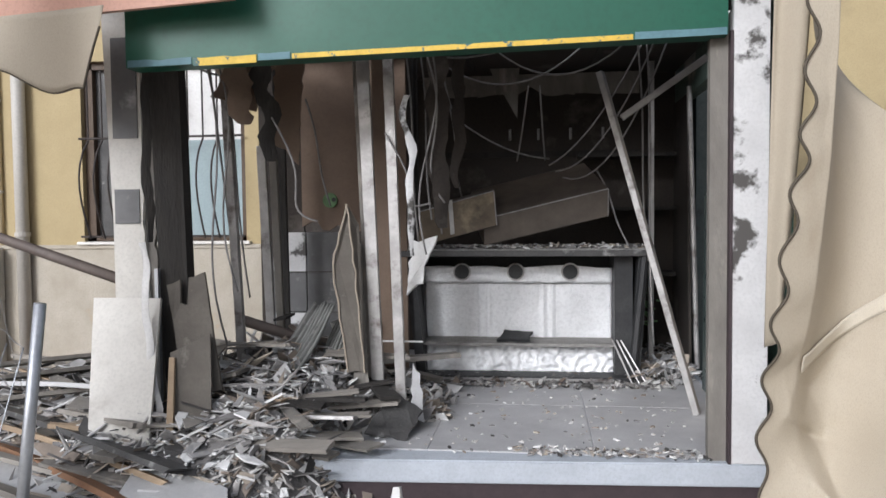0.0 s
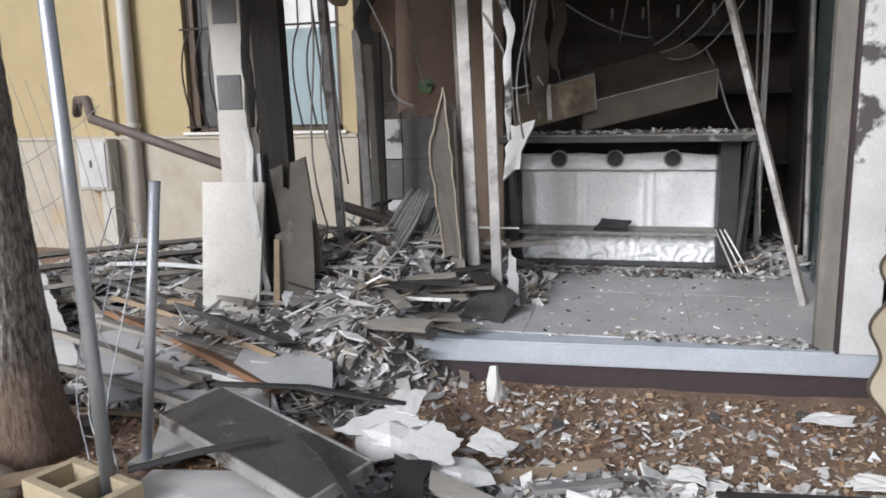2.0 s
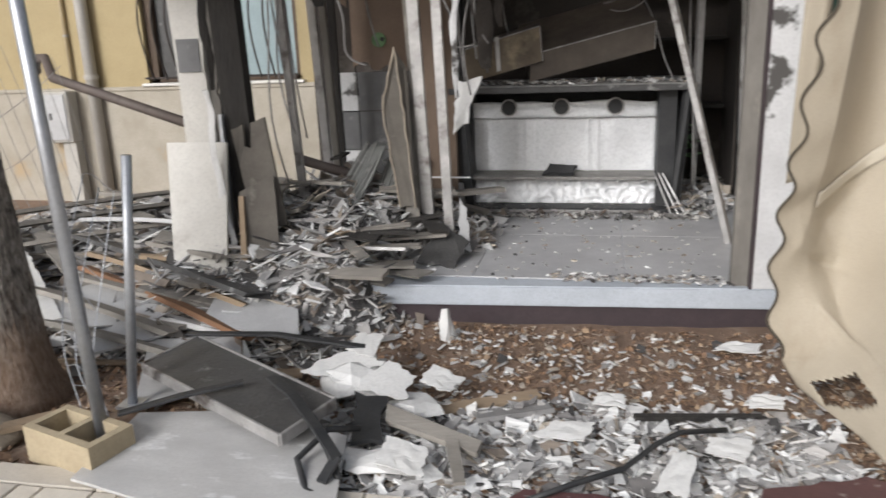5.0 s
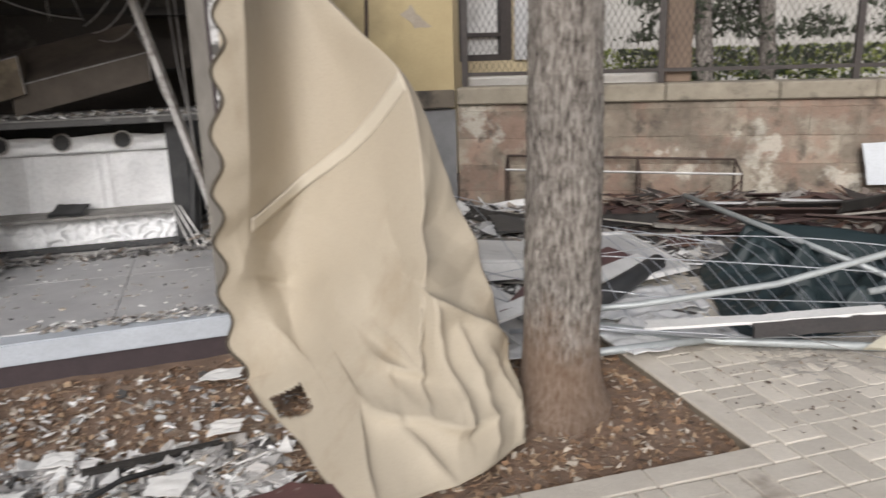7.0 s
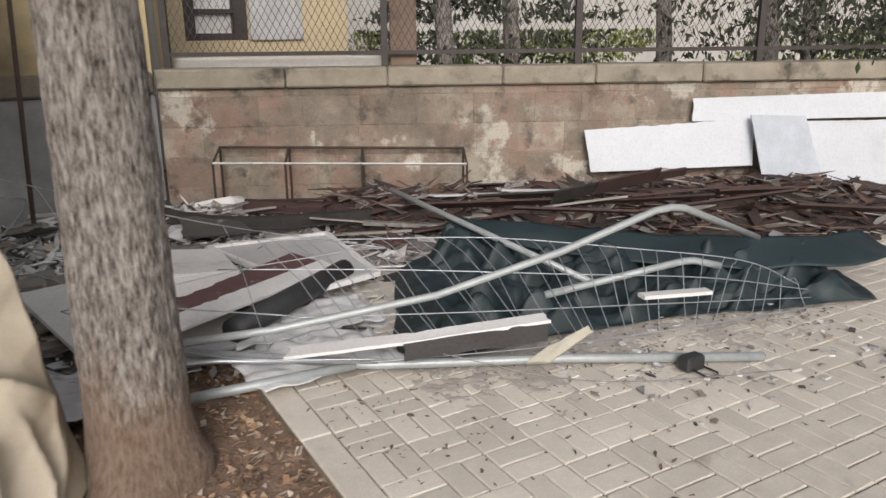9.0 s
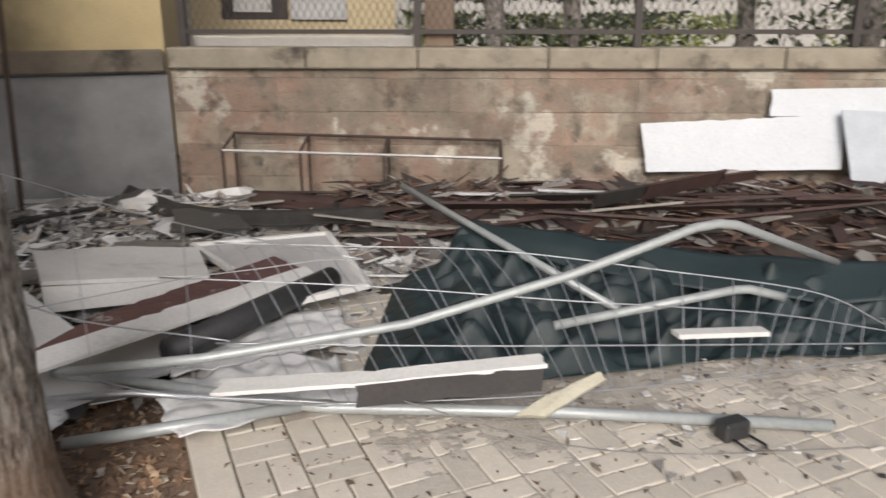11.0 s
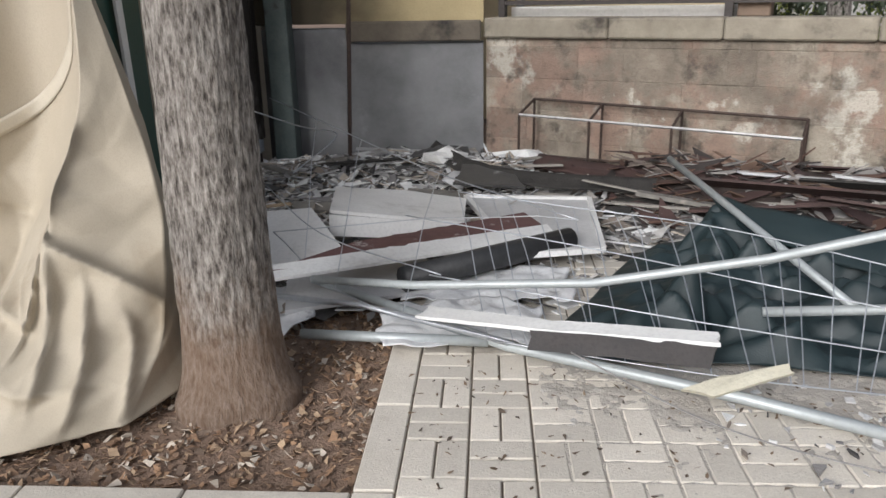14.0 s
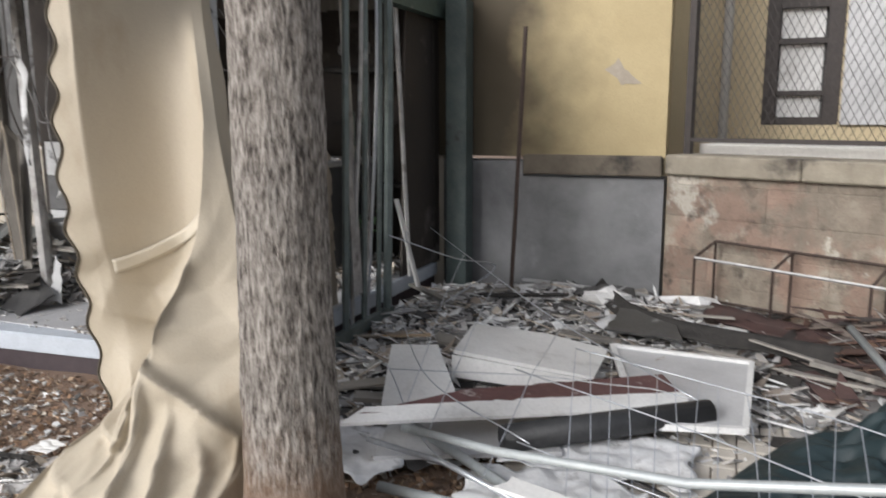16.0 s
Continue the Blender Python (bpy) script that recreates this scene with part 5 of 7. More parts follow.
def awning_left():
    a = empty("awning_valance", "scalloped beige awning flap hanging at the roof edge", "awning")

    def f(u, v):
        x = -2.39 + 1.03 * u
        bottom = 2.235 - 0.24 * u + 0.027 * math.sin(u * 16)
        if u > 0.9:
            bottom += (u - 0.9) * 3.4
        top = 2.345 + 0.058 * (x + 2.9)
        return (x, 3.52 + 0.04 * math.sin(u * 11) * v, top + (min(bottom, top - 0.01) - top) * v)
    part("canvas", sheet_mesh(f, 50, 12, 0.004), M_AWN, a, smooth=True)
    part("braid", tube(bmesh.new(), [f(k / 60, 1.0) for k in range(61)], 0.006, 5), M_AWNTRIM, a, smooth=True)


awning_left()


# ---- debris on the left of the kiosk ----
def bump2(x, y, cx, cy, sx, sy, h):
    return h * math.exp(-((x - cx) / sx) ** 2 - ((y - cy) / sy) ** 2)


def pile_left(x, y):
    z = bump2(x, y, -0.95, 4.75, 0.55, 0.7, 0.42) + bump2(x, y, -0.35, 4.85, 0.35, 0.5, 0.12) + bump2(x, y, -0.75, 3.8, 0.5, 0.4, 0.15)
    z += bump2(x, y, -2.1, 4.0, 0.9, 0.7, 0.1) + bump2(x, y, -3.2, 5.2, 1.2, 1.3, 0.3) + bump2(x, y, -2.3, 5.4, 0.7, 0.9, 0.18) + bump2(x, y, -0.2, 3.3, 0.7, 0.5, 0.05)
    z += 0.05 * abs(wob(x, y, 1, 3.0)) + 0.035 * wob(x, y, 5, 8.0)
    s = max(0.0, min(1.0, (y - front_y(x) + 0.45) / 0.5)) * max(0.0, min(1.0, (x - KX0 + 0.3) / 0.3))
    base = -0.05 + 0.22 * s * s * (3 - 2 * s)
    g = max(0.0, min(1.0, (x + 0.75) / 0.5)) * max(0.0, min(1.0, (4.65 - y) / 0.45))
    return base + z - 0.035 - 0.3 * g * g * (3 - 2 * g)


def pile_right(x, y):
    z = bump2(x, y, 3.1, 6.3, 0.9, 0.5, 0.13) + bump2(x, y, 4.0, 6.0, 0.5, 0.4, 0.14) + bump2(x, y, 2.5, 5.6, 0.6, 0.6, 0.08) + bump2(x, y, 3.2, 4.4, 0.8, 0.8, 0.05)
    z += bump2(x, y, 6.0, 4.9, 1.4, 0.4, 0.12)
    return -0.03 + z + 0.025 * wob(x, y, 4, 6.0)


def heap(name, label, f, x0, x1, y0, y1, material, n=90):
    def g(u, v):
        x, y = x0 + (x1 - x0) * u, y0 + (y1 - y0) * v
        e = min(u, 1 - u, v, 1 - v)
        return (x, y, f(x, y) - (0.3 * (0.06 - e) / 0.06 if e < 0.06 else 0))
    return single(name, sheet_mesh(g, n, n), material, label, "rubble", kind="stuff", smooth=True)


M_ASHBED = mat("ash_and_char", (0.24, 0.23, 0.22), (0.09, 0.086, 0.083), rough=1.0, scale=9, amount=0.9, fine=45, bump=1.0,
               third=(0.46, 0.445, 0.43), third_scale=7, third_lo=0.6, third_hi=0.7)
heap("ash_heap", "grey ash and charred rubble spilling out of the kiosk", pile_left, -4.8, 0.25, 3.0, 6.7, M_ASHBED, 110)
heap("ash_heap", "pale ash and broken plaster beside the kiosk", pile_right, 1.9, 7.6, 3.5, 7.0, M_ASHBED, 90)


M_PALEASH = mat("pale_wet_ash", (0.5, 0.49, 0.475), (0.3, 0.29, 0.28), rough=0.95, scale=11, amount=0.9, fine=50, bump=1.0,
                third=(0.68, 0.68, 0.67), third_scale=8, third_lo=0.56, third_hi=0.66)


def ash_layer(x, y):
    """Thin ash that shows in ragged patches where it rises over the soil."""
    edge = max(0.0, y - 2.75) * 0.05
    return soil_height(x, y) + 0.028 * wob(x, y, 12, 3.4) + 0.02 * wob(x, y, 15, 9.0) + 0.012 * wob(x, y, 17, 24.0) + 0.006 - edge


heap("ash_layer", "pale ash trodden into the soil near the street edge", ash_layer, -1.0, 1.85, 2.02, 3.75, M_PALEASH, 170)


M_DUST = mat("grey_brown_dust", (0.5, 0.46, 0.405), (0.4, 0.365, 0.32), rough=1.0, scale=9, amount=0.9, fine=70, bump=0.8, third=(0.52, 0.5, 0.47), third_scale=7, third_lo=0.58, third_hi=0.68)


def dust_layer(x, y):
    """Ash dust drifted on the pavers in ragged patches."""
    far = max(0.0, 2.75 - y) * 0.012 + max(0.0, abs(x - 5.4) - 1.0) * 0.01
    return 0.001 + 0.006 * wob(x, y, 31, 3.0) + 0.006 * wob(x, y, 35, 13.0) + 0.005 * wob(x, y, 37, 34.0) - far


heap("dust_layer", "grey ash dust drifted on the pavers by the tarpaulin", dust_layer, 3.9, 7.0, 2.0, 3.3, M_DUST, 190)


def strew(name, label, material, count, f, x0, x1, y0, y1, size, seed, **k):
    def where(r):
        x, y = r.uniform(x0, x1), r.uniform(y0, y1)
        return x, y, f(x, y), 1.0
    single(name, flakes(bmesh.new(), count, where, size, seed, **k), material, label, "rubble", kind="stuff")


on_slab = lambda x, y: 0.2
on_soil = lambda x, y: soil_height(x, y) + 0.004
on_pave = lambda x, y: 0.002
strew("rubble", "charred scraps and ash flakes heaped inside the kiosk", M_FLAKE, 1500, pile_left, -1.6, 0.1, 4.0, 5.6, (0.04, 0.2), 11, tilt=0.6, lift=0.05)
strew("rubble", "broken white and grey scraps in front of the kiosk", M_FLAKE, 1700, pile_left, -2.4, 0.1, 3.1, 4.4, (0.03, 0.16), 12, tilt=0.5, lift=0.04)
strew("rubble", "grey and white scraps round the corner post", M_FLAKE, 700, pile_left, -2.8, -0.3, 3.4, 4.9, (0.05, 0.24), 30, tilt=0.4, lift=0.05, aspect=(0.2, 0.9))
strew("rubble", "burnt boards and scraps by the facade", M_FLAKE, 1700, pile_left, -4.6, -1.5, 3.2, 6.6, (0.05, 0.3), 13, tilt=0.35, lift=0.05, aspect=(0.15, 0.7))
strew("rubble", "long splintered strips in front of the kiosk", M_FLAKE, 650, pile_left, -2.4, -0.2, 3.1, 5.0, (0.12, 0.5), 51, tilt=0.35, lift=0.08, aspect=(0.05, 0.18))
strew("rubble", "pale ash and shreds in front of the kiosk", M_WHITEFLAKE, 900, pile_left, -1.9, -0.1, 3.1, 4.5, (0.02, 0.1), 52, tilt=0.5, lift=0.05)
strew("rubble", "splintered strips beside the kiosk", M_FLAKE, 420, pile_right, 2.1, 4.8, 4.3, 6.7, (0.12, 0.5), 53, tilt=0.25, lift=0.08, aspect=(0.05, 0.2))
strew("rubble", "fine pale ash crumbs beside the kiosk", M_WHITEFLAKE, 1500, pile_right, 2.0, 4.6, 3.6, 6.8, (0.012, 0.06), 54, tilt=0.5, lift=0.03)
strew("rubble", "fine ash crumbs in front of the kiosk", M_FLAKE, 2500, pile_left, -2.2, 0.0, 3.0, 5.0, (0.01, 0.05), 55, tilt=0.5, lift=0.02)
strew("rubble", "white plaster flakes on the soil bed", M_FLAKE, 260, on_soil, -1.2, 1.9, 2.15, 3.75, (0.015, 0.1), 14, tilt=0.25, lift=0.015)
strew("rubble", "white plaster chips scattered near the street edge", M_FLAKE, 900, on_soil, -0.7, 1.7, 2.1, 2.95, (0.02, 0.15), 24, tilt=0.3, lift=0.03)
strew("rubble", "white shredded scraps near the street edge", M_WHITEFLAKE, 1500, on_soil, -0.9, 1.75, 2.1, 2.85, (0.02, 0.12), 41, tilt=0.45, lift=0.03)
strew("rubble", "pale shreds on the soil bed", M_WHITEFLAKE, 300, on_soil, -0.3, 1.8, 2.8, 3.75, (0.01, 0.07), 42, tilt=0.35, lift=0.015)
strew("leaf_litter", "dry brown leaf litter on the soil bed", M_LITTER, 6500, on_soil, -1.0, 2.0, 2.15, 3.85, (0.012, 0.05), 15, tilt=0.5, lift=0.012, thick=(0.001, 0.003))
strew("leaf_litter", "dry brown leaf litter round the tree", M_LITTER, 5500, on_soil, 1.8, 3.5, 2.15, 4.2, (0.012, 0.055), 16, tilt=0.5, lift=0.01, thick=(0.001, 0.003))
strew("leaf_litter", "dry leaves by the boulder", M_LITTER, 1800, on_soil, -2.6, -0.8, 2.12, 3.2, (0.015, 0.06), 17, tilt=0.5, lift=0.012, thick=(0.001, 0.003))
strew("rubble", "small ash flakes on the kiosk floor", M_FLAKE, 260, on_slab, -0.3, 1.5, 3.95, 5.7, (0.01, 0.045), 18, tilt=0.2, lift=0.004)
strew("rubble", "ash flakes along the slab edge", M_FLAKE, 220, on_slab, 0.55, 1.5, 3.97, 4.12, (0.01, 0.06), 19, tilt=0.25, lift=0.008)
strew("rubble", "charred flakes round the counter foot", M_DARKFLAKE, 600, on_slab, -0.4, 1.6, 5.45, 5.85, (0.015, 0.08), 20, tilt=0.4, lift=0.03)
strew("rubble", "charred scraps behind the counter end", M_FLAKE, 320, on_slab, 1.35, 1.8, 5.6, 6.8, (0.03, 0.14), 25, tilt=0.5, lift=0.1)
strew("rubble", "ash flakes on the worktop", M_FLAKE, 260, lambda x, y: 1.178, -0.33, 1.45, 5.68, 5.95, (0.01, 0.07), 26, tilt=0.4, lift=0.02)
strew("rubble", "broken white and charred pieces by the yellow wall", M_FLAKE, 1200, pile_right, 2.0, 4.7, 4.9, 6.85, (0.04, 0.22), 21, tilt=0.35, lift=0.05)
strew("rubble", "pale ash and plaster shreds beside the kiosk", M_WHITEFLAKE, 900, pile_right, 2.0, 4.3, 4.5, 6.85, (0.03, 0.16), 43, tilt=0.35, lift=0.05)
strew("rubble", "charred scraps under the boards", M_FLAKE, 900, pile_right, 2.0, 5.2, 3.4, 5.6, (0.04, 0.22), 22, tilt=0.25, lift=0.03)
strew("rubble", "dark scraps along the garden wall foot", M_DARKFLAKE, 700, pile_right, 4.2, 8.2, 4.4, 6.4, (0.05, 0.3), 23, tilt=0.25, lift=0.04, aspect=(0.15, 0.6),
      avoid=lambda x, y: (Vector((x, y, 0)) - WALL_A).dot(WALL_N) < 0.05)
strew("dry_leaves", "brown dead leaves scattered on the pavers", M_LEAFDRY, 150, on_pave, 3.55, 6.5, 1.6, 3.2, (0.018, 0.04), 27, tilt=0.25, lift=0.006, thick=(0.001, 0.002), aspect=(0.3, 0.5))
strew("dry_leaves", "brown dead leaves and chips in front of the tarpaulin", M_LEAFDRY, 260, on_pave, 3.6, 6.6, 2.2, 2.9, (0.01, 0.035), 28, tilt=0.3, lift=0.008, thick=(0.001, 0.002), aspect=(0.3, 0.5))
strew("plaster_chips", "pale plaster chips on the pavers", M_FLAKE, 160, on_pave, 4.6, 6.4, 1.9, 2.9, (0.015, 0.06), 29, tilt=0.15, lift=0.01)


def board(name, label, corners, th, material, category="board", group="", **k):
    return single(name, P(corners, th, **k), material, label, category, group)


# loose broken slats, one by one
def slats(n, f, x0, x1, y0, y1, group, seed, ang=(0, 3.14), length=(0.35, 1.1), lift=0.06, keep=None):
    r = random.Random(seed)
    kinds = [(M_OLDWOOD, "grey weathered broken timber slat"), (M_GREYBOARD, "ash-grey scorched board strip"), (M_CHAR, "charred black timber strip"),
             (M_WOOD, "splintered brown wooden slat"), (M_WHITEP, "dirty white broken panel strip"), (M_BURNSTEEL, "bent scorched metal strip")]
    for i in range(n):
        m, lab = kinds[min(5, int(abs(r.gauss(0, 2.2))))]
        x, y = r.uniform(x0, x1), r.uniform(y0, y1)
        if keep and not keep(x, y):
            continue
        a = r.uniform(*ang)
        L, Wd = r.uniform(*length), r.uniform(0.03, 0.13)
        c = Vector((x, y, f(x, y) + 0.02 + r.random() * lift))
        d = Vector((math.cos(a), math.sin(a), r.uniform(-0.12, 0.18)))
        e = Vector((-math.sin(a), math.cos(a), r.uniform(-0.25, 0.25)))
        p = [c - d * L / 2 - e * Wd / 2, c + d * L / 2 - e * Wd / 2 * r.uniform(0.5, 1), c + d * L / 2 * r.uniform(0.9, 1) + e * Wd / 2, c - d * L / 2 + e * Wd / 2]
        board("broken_slat", lab + " in the debris", p, r.uniform(0.01, 0.03), m, "broken slat", group, jag=0.012, seed=i, torn=(1, 3))


slats(34, pile_left, -3.9, -1.3, 3.2, 5.6, "broken slats by the facade", 31, ang=(2.2, 3.3), length=(0.5, 1.5))
slats(48, pile_left, -2.1, -0.45, 3.0, 4.4, "broken slats in front of the kiosk", 32, ang=(2.1, 3.5), length=(0.25, 0.85))
slats(24, pile_left, -1.4, -0.1, 4.3, 5.5, "burnt slats in the kiosk", 33, length=(0.25, 0.8), lift=0.2)
slats(30, pile_right, 2.2, 4.8, 3.8, 6.6, "broken slats beside the kiosk", 34, ang=(-0.6, 0.5), length=(0.3, 0.9))
slats(28, pile_right, 4.4, 8.0, 4.5, 5.9, "broken slats by the garden wall", 35, ang=(-0.7, -0.2), length=(0.5, 1.6), keep=lambda x, y: (Vector((x, y, 0)) - WALL_A).dot(WALL_N) > 0.12)
slats(7, on_soil, -0.7, 1.3, 2.2, 2.9, "broken slats on the soil", 36, ang=(-0.5, 0.4), length=(0.2, 0.6), lift=0.02)

# leaning boards at the corner post
board("leaning_board", "clean white board leaning on the corner post", [(-1.66, 3.74, 0.15), (-1.33, 3.74, 0.15), (-1.38, 4.03, 0.99), (-1.77, 4.03, 0.99)], 0.02, M_CREAMP)
M_FIBRE = mat("smoked_fibre_board", (0.15, 0.135, 0.115), (0.09, 0.08, 0.07), rough=0.85, scale=5, amount=0.8, fine=60, bump=0.25, third=(0.3, 0.28, 0.25), third_scale=5, third_lo=0.6, third_hi=0.75)
board("leaning_board", "smoked grey-brown fibre board leaning on the charred post", [(-1.24, 4.0, 0.45), (-1.03, 4.0, 0.5), (-1.15, 4.08, 1.13), (-1.24, 4.08, 1.1), (-1.25, 4.075, 0.95), (-1.29, 4.075, 0.96), (-1.29, 4.08, 1.09), (-1.37, 4.08, 1.06)], 0.02, M_FIBRE, jag=0.006, seed=4)
board("leaning_board", "torn smoked fibre board with splintered edges leaning on the post", [(-1.2, 3.76, 0.06), (-1.0, 3.8, 0.09), (-1.09, 4.0, 0.8), (-1.31, 3.98, 0.7)], 0.018, M_FIBRE, jag=0.006, seed=5)
board("splinter", "pale splintered wood strip beside the leaning boards", [(-1.21, 3.68, 0.06), (-1.17, 3.68, 0.06), (-1.27, 3.95, 0.68), (-1.3, 3.95, 0.68)], 0.02, M_WOOD)
for i, (dx, r_) in enumerate(((0, 0.17), (0.06, 0.14))):
    pts = [(-1.62 + dx + r_ * 1.6 * math.cos(a), 3.93 + 0.12 * math.sin(a), 0.2 + 0.03 * math.sin(2 * a) + 0.035 * i) for a in [k * 0.4 for k in range(17)]]
    single("hose", T(pts, 0.014, 7), mat("dirty_cream_hose", (0.42, 0.36, 0.26), rough=0.7), "coiled dirty cream hose at the post foot", "hose", smooth=True)

# interior of the left bay: folded sheets
for seed, c, m, lab in (                                                (3, [(-0.62, 4.7, 0.3), (-0.42, 4.6, 0.25), (-0.35, 4.85, 0.6), (-0.55, 4.9, 0.62)], M_GREYBOARD, "ash-covered board in the rubble"),
                        (4, [(-0.42, 4.5, 0.25), (-0.33, 4.5, 0.25), (-0.4, 4.65, 1.25), (-0.5, 4.65, 1.4)], M_GREYBOARD, "torn ash-grey panel leaning on a stud"),
                        (5, [(-0.12, 4.6, 0.95), (-0.02, 4.6, 1.02), (0.05, 4.75, 1.3), (-0.12, 4.75, 1.28)], M_WHITEP, "torn pale lining flap"),
                        (6, [(-0.1, 4.4, 0.22), (0.0, 4.45, 0.22), (-0.03, 4.5, 0.5), (-0.07, 4.5, 0.56)], M_GREYP, "torn white panel strip at the stud foot"),
                        (7, [(-0.3, 4.2, 0.22), (-0.05, 4.15, 0.2), (0.0, 4.4, 0.3), (-0.2, 4.45, 0.42)], M_DARKP, "charred board on the kiosk floor"),
                        (8, [(-1.0, 4.75, 1.9), (-0.82, 4.75, 1.75), (-0.78, 4.8, 2.5), (-0.98, 4.8, 2.55)], M_BROWNPANEL, "hanging burnt brown panel"),
                        (9, [(-1.28, 4.5, 2.15), (-0.98, 4.45, 2.05), (-0.85, 4.6, 2.45), (-1.2, 4.6, 2.4)], M_BROWNPANEL, "torn sagging ceiling board"),
                        (10, [(-0.95, 4.3, 2.45), (-0.3, 4.3, 2.5), (-0.3, 4.4, 2.36), (-0.9, 4.4, 2.3)], M_GREYBOARD, "torn lining under the fascia")):
    board("torn_panel", lab, c, 0.012, m, "torn panel", jag=0.03, seed=seed)



def corrugated(label, a, b, w, sag_, m, seed):
    """A ribbed sheet that slumps from a down to b."""
    a, b = Vector(a), Vector(b)
    d = b - a
    side = Vector((d.y, -d.x, 0)).normalized() if abs(d.x) + abs(d.y) > 0.01 else Vector((1, 0, 0))

    def f(u, v):
        p = a.lerp(b, v) - Vector((0, 0, sag_ * math.sin(math.pi * v)))
        ww = w * (0.65 + 0.45 * v)
        return p + side * (u - 0.5) * ww + Vector((0, -0.006, 0.008)) * math.sin(u * 44) + Vector((0, 0, 0.03 * wob(u * 2, v * 2, seed, 1.5)))
    single("ribbed_sheet", sheet_mesh(f, 56, 14, 0.004), m, label, "metal sheet", "slumped ribbed sheets", smooth=True)


M_RIBBED = mat("ashy_ribbed_sheet", (0.27, 0.275, 0.26), (0.14, 0.14, 0.132), rough=0.6, scale=6, amount=0.8, fine=60, bump=0.2, third=(0.42, 0.41, 0.39), third_scale=6, third_lo=0.6, third_hi=0.75)
corrugated("ash-grey ribbed sheet slumped over the rubble", (-0.7, 4.85, 0.86), (-0.95, 4.32, 0.4), 0.28, 0.05, M_RIBBED, 3)
corrugated("second ash-grey ribbed sheet slumped beside the basin", (-0.56, 4.9, 0.78), (-0.68, 4.4, 0.36), 0.2, 0.04, M_RIBBED, 8)

pv = empty("peeled_panel", "brown wall panel peeled open with pale torn edges beside the stud", "torn panel")
part("skin", P([(-0.54, 4.5, 1.14), (-0.45, 4.5, 1.49), (-0.4, 4.56, 1.38), (-0.36, 4.5, 0.5), (-0.46, 4.5, 0.5)], 0.012, jag=0.012, seed=6, torn=(3,)), M_FIBRE, pv, "scorched brown face")
for run in ([(-0.46, 4.49, 0.5), (-0.545, 4.485, 1.14), (-0.45, 4.485, 1.5)], [(-0.45, 4.485, 1.5), (-0.41, 4.49, 1.1), (-0.36, 4.485, 0.5)]):
    part("edge", tube(bmesh.new(), catmull_run(run), 0.006, 5), M_BEIGEPANEL, pv, "pale torn edge")


def curl(label, a, b, w, twist, m, seed):
    """A torn lining strip that hangs from a to b and curls about its length."""
    a, b = Vector(a), Vector(b)

    def f(u, v):
        p = a.lerp(b, v) + Vector((0.05 * wob(v * 2, seed, 1, 2), 0.03 * wob(v * 2, seed, 4, 2), 0))
        ang = twist * v + 0.6 * wob(v, seed, 7, 2.5)
        ww = w * (0.75 + 0.5 * wob(v * 4, seed, 2, 2.0)) * (1 if v < 0.8 else 1 - 2.2 * (v - 0.8))
        s = u - 0.5 + 0.12 * wob(v * 6, seed + u * 0.3, 3, 3)
        return p + Vector((math.cos(ang), math.sin(ang), 0.25 * s)) * s * ww + Vector((0, 0.35 * ww * s * s, 0))
    single("torn_panel", sheet_mesh(f, 8, 26, 0.006), m, label, "torn panel", "hanging torn lining")


for i, (lab, a, b, w, tw, m) in enumerate((
        ("scorched lining strip hanging under the fascia", (-1.05, 4.2, 2.5), (-0.98, 4.25, 1.95), 0.2, 1.2, M_BROWNPANEL),
        ("torn beige lining curling off the ceiling", (-1.2, 4.3, 2.45), (-1.05, 4.35, 2.1), 0.22, -1.5, M_BEIGEPANEL),
        ("charred lining strip hanging by the window", (-0.9, 4.3, 2.45), (-0.88, 4.4, 1.75), 0.14, 0.9, M_CHAR),
        ("torn white skin along the stud", (-0.06, 4.35, 2.1), (-0.04, 4.33, 1.2), 0.05, 0.8, M_PILASTER),
        ("charred strip hanging behind the stud", (0.06, 4.6, 2.4), (0.1, 4.6, 1.35), 0.16, 0.8, M_SOOT),
        ("sooty strip behind the stud", (0.18, 4.9, 2.4), (0.16, 4.9, 1.6), 0.1, -0.7, M_SOOT),
        ("torn strip at the corner post", (-1.42, 3.98, 2.3), (-1.4, 3.96, 1.3), 0.06, 0.9, M_CHAR),
        ("splintered white strip at the corner post", (-1.44, 3.95, 1.3), (-1.36, 3.9, 0.3), 0.05, 0.5, M_WHITEP))):
    curl(lab, a, b, w, tw, m, 70 + i)
for i, (a, b, d) in enumerate((((-1.15, 4.25, 2.4), (-1.05, 4.3, 1.0), 0.0), ((-1.2, 4.2, 2.45), (-1.1, 4.25, 0.7), 0.05), ((-0.85, 4.35, 2.0), (-0.6, 4.4, 1.4), 0.12),
                               ((0.0, 4.5, 2.45), (0.12, 4.6, 1.5), 0.1), ((0.05, 4.45, 2.45), (0.02, 4.5, 1.2), 0.0), ((-0.2, 4.4, 1.9), (0.05, 4.5, 1.5), 0.15))):
    single("hanging_cable", T(sag(a, b, d, 12, 0.05), 0.006, 5), M_WIRE, "ash-grey burnt cable hanging in the kiosk bay", "cable", "hanging burnt cables", smooth=True)

single("basin", sheet_mesh(lambda u, v: (-0.55 + 0.17 * math.cos(6.283 * u) * (0.35 + 0.65 * v), 5.05 + 0.15 * math.sin(6.283 * u) * (0.35 + 0.65 * v), 0.52 + 0.2 * v ** 1.5), 28, 8, 0.012),
       M_GREYP, "ash-grey washbasin in the rubble", "basin", smooth=True)


